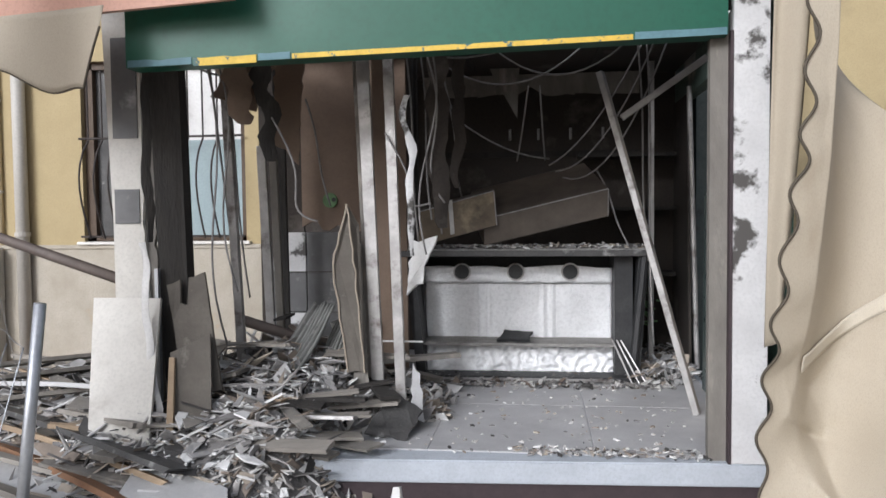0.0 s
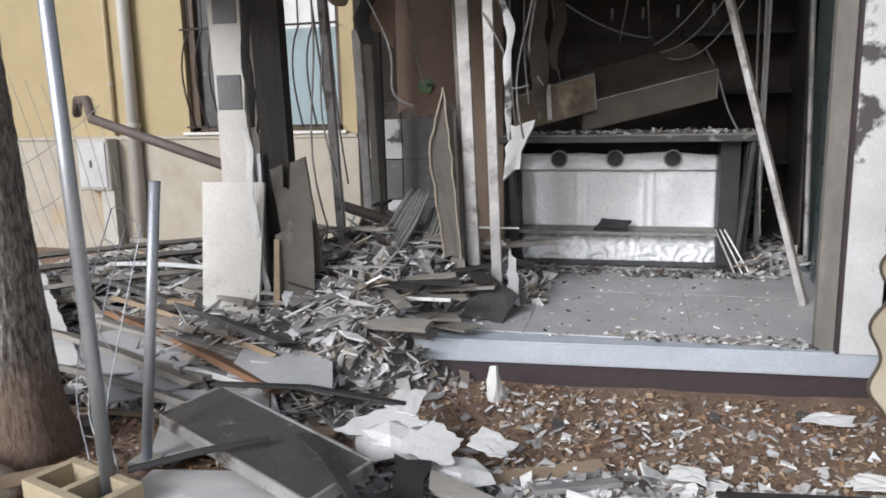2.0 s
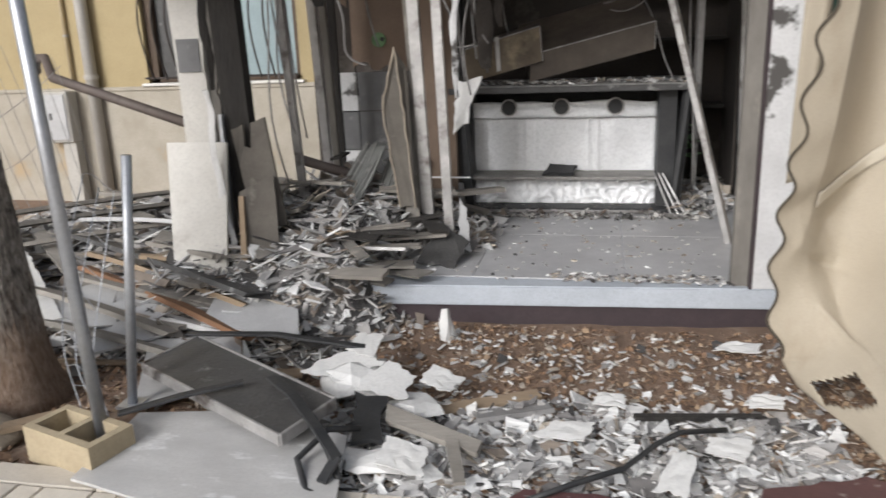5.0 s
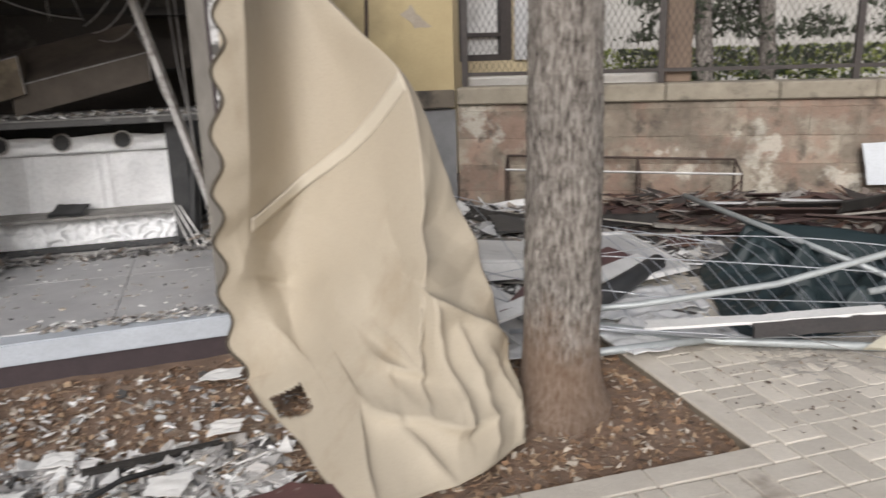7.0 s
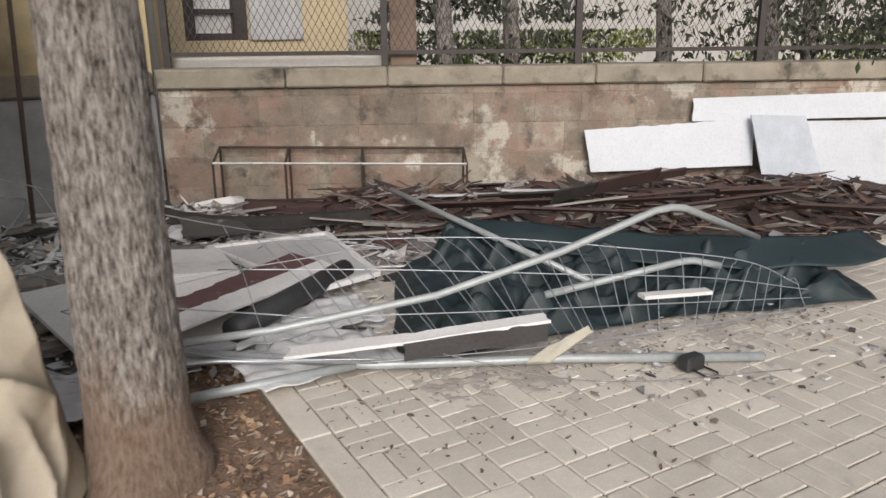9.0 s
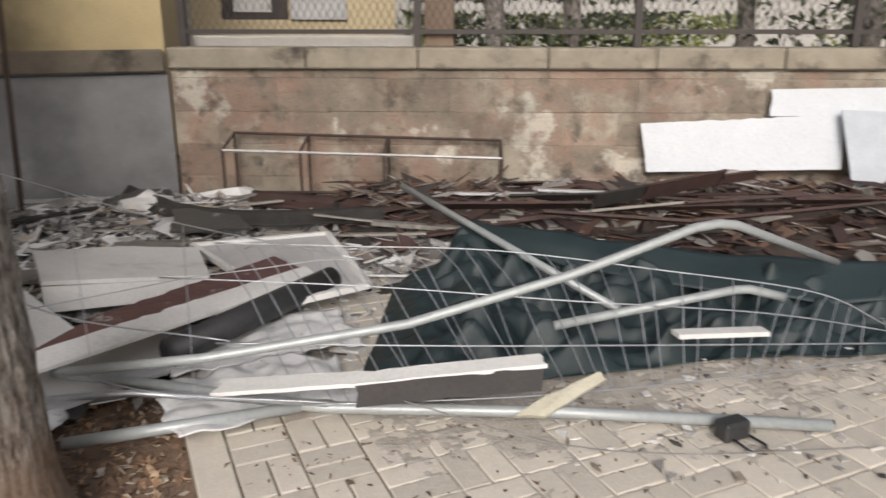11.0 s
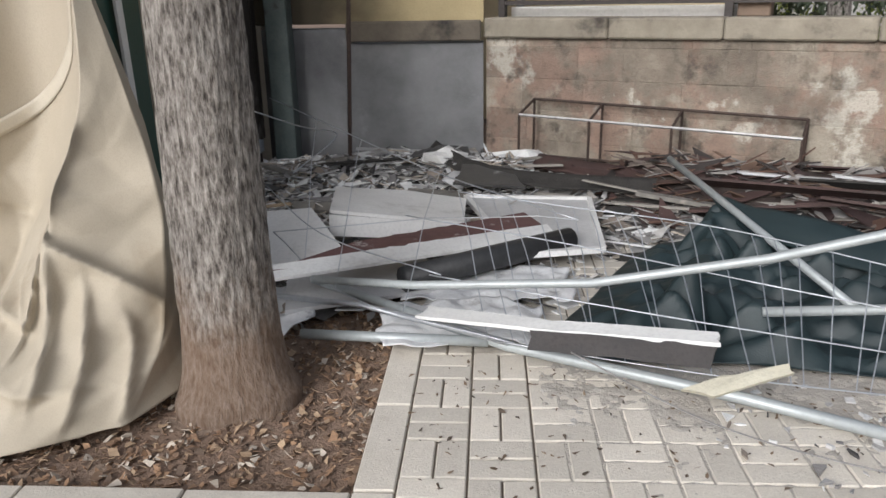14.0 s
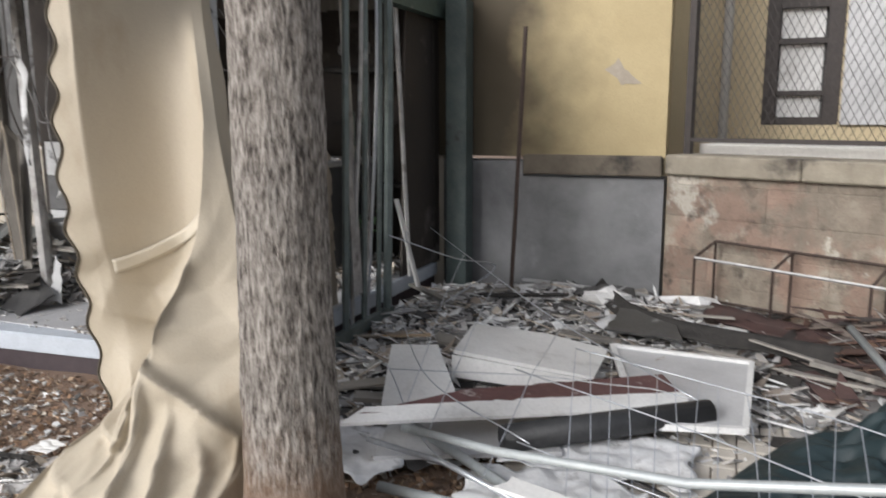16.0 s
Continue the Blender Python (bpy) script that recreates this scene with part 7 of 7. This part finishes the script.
def steel_tube(label, pts, r, m=None):
    t = empty("steel_tube", label, "metal tube", "fallen awning tubes")
    part("tube", T(pts, r, 12), m or M_STEEL, t, smooth=True)


M_PAINTTUBE = mat("pale_grey_painted_tube", (0.42, 0.45, 0.45), (0.34, 0.36, 0.37), rough=0.45, metal=0.25, scale=6, fine=50, bump=0.05)
steel_tube("long bent pale grey awning tube across the pile", [(3.12, 3.35, 0.2), (3.6, 3.18, 0.24), (4.3, 2.98, 0.33), (4.9, 2.84, 0.48), (5.38, 2.72, 0.645), (5.47, 2.7, 0.655), (5.56, 2.7, 0.64), (6.35, 2.86, 0.34)], 0.018, M_PAINTTUBE)
steel_tube("straight pale grey tube leaning on the tarpaulin", [(5.0, 4.87, 0.42), (5.39, 3.17, 0.15)], 0.02, M_PAINTTUBE)
steel_tube("short bent pale grey tube on the tarpaulin", [(4.97, 3.04, 0.19), (5.8, 2.91, 0.27), (5.87, 2.89, 0.27), (6.0, 2.81, 0.24)], 0.02, M_PAINTTUBE)
steel_tube("long galvanised tube lying on the pavers", [(3.08, 3.56, 0.12), (3.98, 2.98, 0.06), (4.78, 2.63, 0.04), (5.59, 2.19, 0.03)], 0.022, M_PAINTTUBE)
steel_tube("galvanised tube lying beside the tree", [(3.12, 3.1, 0.05), (3.9, 3.02, 0.06)], 0.022, M_PAINTTUBE)
steel_tube("thin galvanised tube lying by the tree", [(2.95, 3.35, 0.12), (3.35, 3.25, 0.12), (3.98, 2.95, 0.09)], 0.013, M_STEEL)


def tarp():
    def back_edge(u):
        return 4.4 - 1.6 * (1 - (1 - min(1.0, max(0.0, u))) ** 2.2)

    def f(u, v):
        x0, x1 = 4.12 + 0.5 * v + 0.25 * v * v, 6.8 + 0.3 * v
        y0 = 2.97 - 0.05 * u - 0.55 * u * u
        y1 = back_edge(u * 1.25 - 0.25)
        x, y = x0 + (x1 - x0) * u, y0 + (y1 - y0) * v
        e = min(1.0, 6 * min(u, 1 - u, 1.4 * v, 1.0))
        h = 0.025 + e * (0.03 + 0.17 * v * v)
        x += 0.05 * wob(x, y, 21, 2.2)
        y += 0.05 * wob(x, y, 23, 2.2)
        h += e * (0.06 * abs(wob(x * 1.2, y * 2.6, 2, 1.9)) + (0.3 - 0.12 * v) * creases(x, 1.6 * y, 12, 1.3) + 0.22 * creases(x, y, 15, 2.9) + 0.17 * creases(x, y, 17, 6.5))
        if v > 0.93:
            h -= (v - 0.93) / 0.07 * 0.16
        return (x, y, max(h, 0.01))
    t = empty("tarpaulin", "crumpled dark green awning canvas under the wire mesh", "tarpaulin")
    part("canvas", sheet_mesh(f, 170, 120, 0.004), M_TARP, t, smooth=True)
    # flat strip of the same canvas behind

    def g(u, v):
        x = 5.12 + 2.1 * u + 0.1 * v + 0.04 * wob(u * 3, v, 4, 1.5)
        y = back_edge(u) - (0.4 - 0.16 * u) * v - 0.04 * wob(u * 4, v, 8, 1.3)
        return (x, y, 0.33 - 0.13 * v - 0.04 * u + 0.02 * wob(x, y, 9, 3) + 0.03 * creases(x, y, 19, 2.4))
    part("flap", sheet_mesh(g, 50, 10, 0.004), M_TARP, t, "smooth stretched green flap", smooth=True)


tarp()

wire_panel("wire_mesh", "bent welded wire fence panel sprawled over the debris",
           [[(3.75, 3.9, 0.46), (4.3, 3.75, 0.42), (4.9, 3.45, 0.41), (5.5, 3.05, 0.36), (6.1, 2.75, 0.27), (6.4, 2.6, 0.12)],
            [(3.5, 3.75, 0.38), (4.3, 3.4, 0.34), (5.0, 3.0, 0.31), (5.8, 2.72, 0.23), (6.42, 2.56, 0.1)],
            [(3.65, 3.25, 0.26), (4.5, 2.95, 0.22), (5.2, 2.75, 0.18), (6.4, 2.52, 0.07)],
            [(3.9, 2.95, 0.1), (4.7, 2.72, 0.08), (5.4, 2.6, 0.06), (6.38, 2.48, 0.03)]], 0.0034, 30, 6, 0.05)
wire_panel("wire_mesh", "loose welded wire stretched from the kiosk over the boards",
           [[(2.35, 5.6, 0.72), (2.95, 4.9, 0.62), (3.6, 4.2, 0.5), (4.3, 3.5, 0.43)],
            [(2.6, 4.5, 0.35), (3.1, 3.7, 0.3), (3.7, 3.25, 0.26)],
            [(2.8, 3.9, 0.25), (3.3, 3.25, 0.16), (4.0, 2.88, 0.12)]], 0.0034, 4, 8, 0.05)
single("loose_wire", T(catmull([(4.2, 2.75, 0.15), (4.6, 2.45, 0.06), (5.0, 2.25, 0.03), (5.6, 2.05, 0.02)], 6), 0.003, 5), M_WIRE, "loose steel wire end on the pavers", "wire", smooth=True)
single("loose_wire", T(catmull([(2.3, 5.0, 0.75), (2.6, 5.4, 0.55), (2.75, 5.9, 0.4), (2.5, 5.5, 0.2)], 6), 0.005, 5), M_STEEL, "curled wire end near the kiosk", "wire", smooth=True)


def iron_rack():
    r = empty("iron_rack", "rusty thin iron rack frame leaning on the garden wall", "rack")

    def w(a, n, z):
        return wpt(a, n, z)
    c = {(i, j, k): w(a, n, z) for i, a in enumerate((0.50, 2.62)) for j, (n, dz) in enumerate(((-0.40, 0.0), (-0.08, 0.09))) for k, z in enumerate((0.02, 0.46))}
    for key, v in list(c.items()):
        i, j, k = key
        v.z += 0.09 * j if k else 0.05 * j
        v.z -= 0.05 * i * k
    for j in (0, 1):
        for k in (0, 1):
            part("long_bar", T([c[0, j, k], c[1, j, k]], 0.012, 5), M_RUST if (j, k) != (0, 1) else M_BURNSTEEL, r)
    for s in (0, 0.28, 0.58, 1.0):
        for j in (0, 1):
            part("upright", T([c[0, j, 0].lerp(c[1, j, 0], s), c[0, j, 1].lerp(c[1, j, 1], s)], 0.011, 5), M_RUST, r)
        for k in (0, 1):
            part("cross_bar", T([c[0, 0, k].lerp(c[1, 0, k], s), c[0, 1, k].lerp(c[1, 1, k], s)], 0.011, 5), M_RUST, r)


iron_rack()


def wall_sheet(label, pts, seed, torn, off=-0.1, m=None):
    return board("white_sheet", label, [wpt(a, n, z) for a, n, z in pts], 0.012, m or M_WSHEET, "sheet", "white sheets on the wall", jag=0.012, seed=seed, torn=torn)


M_WSHEET = mat("white_painted_sheet", (0.6, 0.63, 0.665), (0.52, 0.55, 0.58), rough=0.45, scale=2, fine=60, bump=0.05, third=(0.42, 0.44, 0.45), third_lo=0.62, third_hi=0.8)
wall_sheet("white sheet with a broken end leaning on the wall", [(3.76, -0.16, 0.27), (5.25, -0.16, 0.30), (5.25, -0.1, 0.72), (3.70, -0.1, 0.64)], 1, (2, 3))
wall_sheet("long white sheet leaning high on the wall", [(4.68, -0.1, 0.70), (8.5, -0.1, 0.72), (8.5, -0.07, 0.97), (4.68, -0.07, 0.90)], 2, (3,))
# white sheet coloured greyer than its neighbours to stand in for its shading
wall_sheet("upright white sheet standing against the wall, its shading put in as grey", [(5.32, -0.36, -0.02), (5.9, -0.36, -0.03), (5.68, -0.2, 0.74), (5.17, -0.2, 0.76)], 3, (1,), m=M_SLAB_SHEETSHADE)
wall_sheet("white sheet standing behind the upright one", [(5.5, -0.22, 0.0), (8.5, -0.22, 0.0), (8.5, -0.15, 0.69), (5.4, -0.15, 0.69)], 4, ())

# rust-brown scrap behind the tarpaulin
def pile_scrap(x, y):
    d = (Vector((x, y, 0)) - WALL_A).dot(WALL_N)
    k = max(0.0, min(1.0, (x - 4.4) / 0.6))
    return -0.05 + k * 0.24 * math.exp(-((d - 0.6) / 0.8) ** 2) + 0.03 * wob(x, y, 2, 5)


M_SCRAPBED = mat("dark_rust_scrap_bed", (0.08, 0.055, 0.045), (0.035, 0.028, 0.025), rough=0.95, scale=8, amount=0.9, fine=40, bump=1.0, third=(0.17, 0.15, 0.13), third_scale=6, third_lo=0.6, third_hi=0.7)
M_SCRAPFLAKE = speckled("rusty_scrap", [(0.1, 0.055, 0.04), (0.04, 0.033, 0.03), (0.16, 0.13, 0.11), (0.07, 0.04, 0.035), (0.3, 0.28, 0.26), (0.05, 0.03, 0.028), (0.13, 0.08, 0.055)])
heap("scrap_heap", "dark rusty scrap heaped along the garden wall", pile_scrap, 4.3, 9.6, 2.4, 6.2, M_SCRAPBED, 100)
front_of_wall = lambda x, y: not 0.06 < (Vector((x, y, 0)) - WALL_A).dot(WALL_N) < 1.7
strew("rubble", "rusty brown strips and scraps along the garden wall", M_SCRAPFLAKE, 1900, pile_scrap, 4.6, 9.0, 2.6, 6.0, (0.08, 0.5), 61, tilt=0.25, lift=0.06, aspect=(0.08, 0.35), avoid=front_of_wall)
M_BROWNSCRAP = mat("rust_brown_sheet", (0.065, 0.033, 0.028), (0.035, 0.023, 0.02), rough=0.75, scale=5, fine=60, bump=0.2, third=(0.04, 0.035, 0.03), third_scale=3, third_lo=0.58, third_hi=0.7)
for lab, a, b, w, tilt in (("rust-brown folded sheet behind the tarpaulin", (5.2, 5.05, 0.2), (8.0, 3.75, 0.32), 0.12, 0.5),
                           ("rust-brown profile along the wall foot", (4.35, 5.8, 0.12), (6.2, 5.0, 0.16), 0.14, 0.2),
                           ("dark brown sheet end sticking up", (6.2, 4.55, 0.3), (7.3, 4.3, 0.4), 0.12, 1.0),
                           ("rust-brown slatted shutter piece", (5.7, 4.35, 0.3), (8.2, 3.2, 0.28), 0.13, 0.4),
                           ("maroon edge strip behind the tarpaulin", (4.7, 5.0, 0.12), (5.9, 4.6, 0.2), 0.11, 0.15),
                           ("pale grey sheet strip at the wall foot", (5.6, 5.35, 0.2), (6.8, 4.85, 0.22), 0.1, 0.1),
                           ("brown slat in the scrap behind the tarpaulin", (5.4, 4.75, 0.22), (7.4, 4.0, 0.3), 0.07, 0.3),
                           ("dark brown broken slat by the wall", (5.9, 5.1, 0.2), (7.8, 4.3, 0.26), 0.08, 0.6),
                           ("black charred slat by the wall", (6.4, 4.6, 0.28), (8.3, 3.9, 0.24), 0.09, 0.2),
                           ("dark red gutter piece by the rack", (4.2, 6.0, 0.14), (5.3, 5.55, 0.1), 0.1, 0.6)):
    a, b = Vector(a), Vector(b)
    rs = random.Random(lab)
    s0 = 0.0
    while s0 < 0.85:
        s1 = min(1.0, s0 + rs.uniform(0.3, 0.55))
        d = (b - a).normalized()
        turn = Matrix.Rotation(rs.uniform(-0.22, 0.22), 3, 'Z')
        c = a.lerp(b, (s0 + s1) / 2) + Vector((0, 0, rs.uniform(-0.05, 0.03)))
        d = turn @ d
        d.z += rs.uniform(-0.08, 0.08)
        hl = (b - a).length * (s1 - s0) * 0.55
        e = (d.cross(Vector((0, 0, 1))).normalized() * math.cos(tilt) + Vector((0, 0, math.sin(tilt)))) * w / 2 * rs.uniform(0.6, 1.2)
        board("scrap_profile", lab, [c - d * hl - e, c + d * hl - e * 0.8, c + d * hl * rs.uniform(0.85, 1) + e, c - d * hl * rs.uniform(0.85, 1) + e], 0.016,
              M_GREYP if "pale" in lab else rs.choice((M_BROWNSCRAP, M_BROWNSCRAP, M_CHAR, M_OLDWOOD)), "metal profile", "brown metal scrap", jag=0.02, seed=rs.randint(1, 99), torn=(1, 3))
        s0 = s1

def bent_strip(label, pts, w, lean, m):
    """A long thin sheet-metal strip bent along a run of points and leaning on edge."""
    run = catmull(pts, 8)

    def f(u, v):
        k = min(len(run) - 2, int(u * (len(run) - 1)))
        p = run[k].lerp(run[k + 1], u * (len(run) - 1) - k)
        d = (run[k + 1] - run[k]).normalized()
        side = Vector((-d.y, d.x, 0)).normalized()
        s_ = v - 0.5
        return p + (side * math.cos(lean) + Vector((0, 0, math.sin(lean)))) * s_ * w + Vector((0, 0, 0.3 * w * s_ * s_ + 0.01 * wob(u * 5, v, 3, 2)))
    single("bent_sheet", sheet_mesh(f, 48, 5, 0.005), m, label, "metal sheet", "bent dark sheets", smooth=True)


bent_strip("dark curved gutter sheet lying in the rubble", [(3.42, 6.45, 0.2), (3.6, 6.0, 0.19), (3.9, 5.62, 0.16), (4.35, 5.45, 0.14), (5.0, 5.2, 0.16)], 0.13, 0.7, M_CHAR)
bent_strip("rust-brown bent gutter beside the iron rack", [(4.25, 6.05, 0.16), (4.6, 5.8, 0.15), (5.0, 5.55, 0.14), (5.35, 5.35, 0.15)], 0.16, 0.5, M_BROWNSCRAP)
bent_strip("charred curled sheet end in the rubble", [(3.25, 6.3, 0.14), (3.5, 6.15, 0.22), (3.75, 6.2, 0.2)], 0.16, 0.3, M_DARKP)


rod = empty("iron_rod", "upright dark iron rod standing in the rubble", "rod")
part("rod", T([(2.77, 6.26, 0.0), (2.865, 6.26, 2.18)], 0.017, 7), M_RUST, rod)
bg = empty("black_box", "small black plastic fitting with a cable loop on the pavers", "fitting")
part("body", B(5.19, 5.3, 2.27, 2.34, 0.003, 0.075, bev=0.01), M_BLACK, bg)
part("loop", T([(5.22, 2.28, 0.02), (5.23, 2.2, 0.01), (5.27, 2.17, 0.01), (5.31, 2.21, 0.01), (5.29, 2.28, 0.02)], 0.005, 6), M_BLACK, bg, smooth=True)
for c, s, sd, lab in (((3.55, 6.1, 0.16), (0.16, 0.12, 0.1), 31, "white broken plaster lump by the wall"), ((3.75, 5.65, 0.1), (0.2, 0.16, 0.06), 32, "grey broken slab piece in the rubble"),
                      ((4.15, 6.25, 0.14), (0.2, 0.1, 0.08), 33, "pale plaster lump by the rack"), ((2.9, 6.4, 0.1), (0.18, 0.12, 0.06), 34, "pale plaster piece by the iron rod")):
    lump("plaster_lump", lab, c, s, M_WHITEP if "grey" not in lab else M_GREYP, sd, "plaster piece", 0.6)
board("dark_panel", "dark grey panel pieces in the rubble", [(3.65, 5.4, 0.14), (4.15, 5.35, 0.12), (4.05, 5.7, 0.2), (3.7, 5.75, 0.2)], 0.016, M_DARKP, jag=0.02, seed=4)
board("pale_rail", "pale metal rail lying along the rubble", [(2.1, 5.9, 0.06), (2.75, 6.55, 0.12), (2.73, 6.6, 0.12), (2.08, 5.95, 0.06)], 0.02, M_GREYP, "rail")
board("pale_rail", "pale metal rail along the facade foot", [(2.75, 6.7, 0.14), (3.6, 6.6, 0.12), (3.6, 6.65, 0.12), (2.75, 6.75, 0.14)], 0.02, M_GREYP, "rail")


def hanging_frame():
    """Torn-out metal door frame hanging along the open side of the kiosk."""
    f = empty("door_frame", "torn-out scorched metal door frame hanging on the kiosk side", "door frame")
    mg = mat("smoked_green_metal", (0.19, 0.225, 0.215), (0.09, 0.105, 0.1), rough=0.45, metal=0.4, scale=6, fine=40, bump=0.15, third=(0.4, 0.41, 0.4), third_scale=5, third_lo=0.6, third_hi=0.75)
    for y, lo, hi, wdt, m in ((4.95, 0.0, 2.5, 0.05, mg), (5.1, 0.02, 2.5, 0.03, M_BURNSTEEL), (5.22, 0.0, 2.5, 0.045, mg), (5.33, 0.0, 2.5, 0.025, M_STEEL), (5.45, 0.0, 2.45, 0.04, mg), (5.6, 0.0, 2.5, 0.07, mg)):
        bow = 0.05 if wdt < 0.04 else 0.015
        pts = [(2.0 + bow * math.sin(3 * s + y), y + 0.06 * s, lo + (hi - lo) * s) for s in [k / 8 for k in range(9)]]
        part("stile", tube(bmesh.new(), pts, wdt / 2, 6), m, f)
    part("rail", P([(2.0, 4.7, 0.02), (2.0, 5.65, 0.02), (2.0, 5.65, 0.1), (2.0, 4.7, 0.1)], 0.05), mg, f)
    part("sheet", P([(2.0, 5.05, 0.3), (2.0, 5.18, 0.3), (1.97, 5.1, 2.2), (1.97, 5.0, 2.3)], 0.008, jag=0.02, seed=3), M_BURNSTEEL, f, "twisted metal skin")
    part("lath", P([(2.0, 5.75, 0.9), (2.0, 5.8, 0.9), (2.05, 6.1, 0.15), (2.05, 6.05, 0.15)], 0.02), M_WHITEP, f, "pale splintered lath")
    g = empty("side_door", "dark green metal door leaf at the front side of the kiosk", "door")
    part("leaf", B(1.9, 1.93, 4.1, 4.62, 0.15, 2.36, bev=0.004), mat("dark_green_door", (0.02, 0.06, 0.045), (0.03, 0.08, 0.06), rough=0.45, scale=4, bump=0.08), g)
    part("edge_strip", P([(1.96, 4.32, 0.3), (1.96, 4.38, 0.3), (1.96, 4.3, 2.3), (1.96, 4.22, 2.3)], 0.015), M_WHITEP, g, "pale edge strip")
    part("side_wall", P([(1.84, 6.2, 0.2), (1.84, 6.95, 0.2), (1.84, 6.95, 2.36), (1.84, 6.35, 2.36)], 0.02), M_SOOT, kiosk)
    for z in (0.9, 1.45, 1.9):
        part("shelf", B(1.0, 1.8, 6.6, 6.9, z, z + 0.03), M_CHAR, kiosk)
    part("stud", T([(1.9, 6.25, 0.2), (1.82, 6.2, 2.4)], 0.02, 6), M_BURNSTEEL, kiosk)


hanging_frame()


# ---- paving stones ----
def pavers():
    S, g = 0.21, 0.0035
    shapes = {}

    def mesh(kind):
        if kind not in shapes:
            w, h = {"h": (S, S / 2), "v": (S / 2, S), "b": (0.13, 0.5), "c": (0.5, 0.13), "s": (0.13, 0.13)}[kind]
            bm = B(g, w - g, g, h - g, -0.05, 0.0, bev=0.004)
            shapes[kind] = finish("paver", bm, M_PAVER)
        return shapes[kind]
    near, rest = [], []
    r = random.Random(5)
    nx, ny = 24, 34
    for i in range(nx):
        for j in range(ny):
            x, y = 3.63 + i * S, 6.6 - (j + 1) * S
            if (Vector((x + S, y + S, 0)) - WALL_A).dot(WALL_N) < 0.1 or y > 5.2 and x < 4.5:
                continue
            for q in ((("h", x, y), ("h", x, y + S / 2)) if (i + j) % 2 else (("v", x, y), ("v", x + S / 2, y))):
                (near if 3.6 < x < 5.6 and 1.75 < y < 3.0 else rest).append(q)
    for i in range(-28, 26):
        for j in range(14):
            x, y = 3.63 + i * S, 1.98 - (j + 1) * S
            if i >= 0 and y > 6.6 - ny * S - 0.01:
                continue
            for q in ((("h", x, y), ("h", x, y + S / 2)) if (i + j) % 2 else (("v", x, y), ("v", x + S / 2, y))):
                (near if -2.3 < x < -0.7 and j < 1 else rest).append(q)
    for j in range(9):
        near.append(("b", 3.5, 2.12 + j * 0.5))
    for i in range(14):
        near.append(("c", -3.5 + i * 0.5, 1.985))
    near.insert(0, ("s", 3.5, 1.985))
    for k, x, y in near[:300]:
        ob = new("paver", mesh(k))
        ob.parent = pave
        ob.matrix_basis = pose(x, y, r.uniform(-0.002, 0.001), r.uniform(-0.3, 0.3), r.uniform(-0.3, 0.3), 0)
    tv = {k: [v.co.copy() for v in mesh(k).vertices] for k in ("h", "v", "b", "c", "s")}
    tf = {k: [tuple(p.vertices) for p in mesh(k).polygons] for k in tv}
    verts, faces = [], []
    for k, x, y in near[300:] + rest:
        m, b0 = pose(x, y, r.uniform(-0.002, 0.001), r.uniform(-0.3, 0.3), r.uniform(-0.3, 0.3), 0), len(verts)
        verts += [m @ v for v in tv[k]]
        faces += [tuple(i + b0 for i in p) for p in tf[k]]
    me = bpy.data.meshes.new("paver_field")
    me.from_pydata(verts, [], faces)
    me.materials.append(M_PAVER)
    ob = new("paver_field", me)
    ob.parent = pave
    ob["kind"] = "stuff"


pavers()
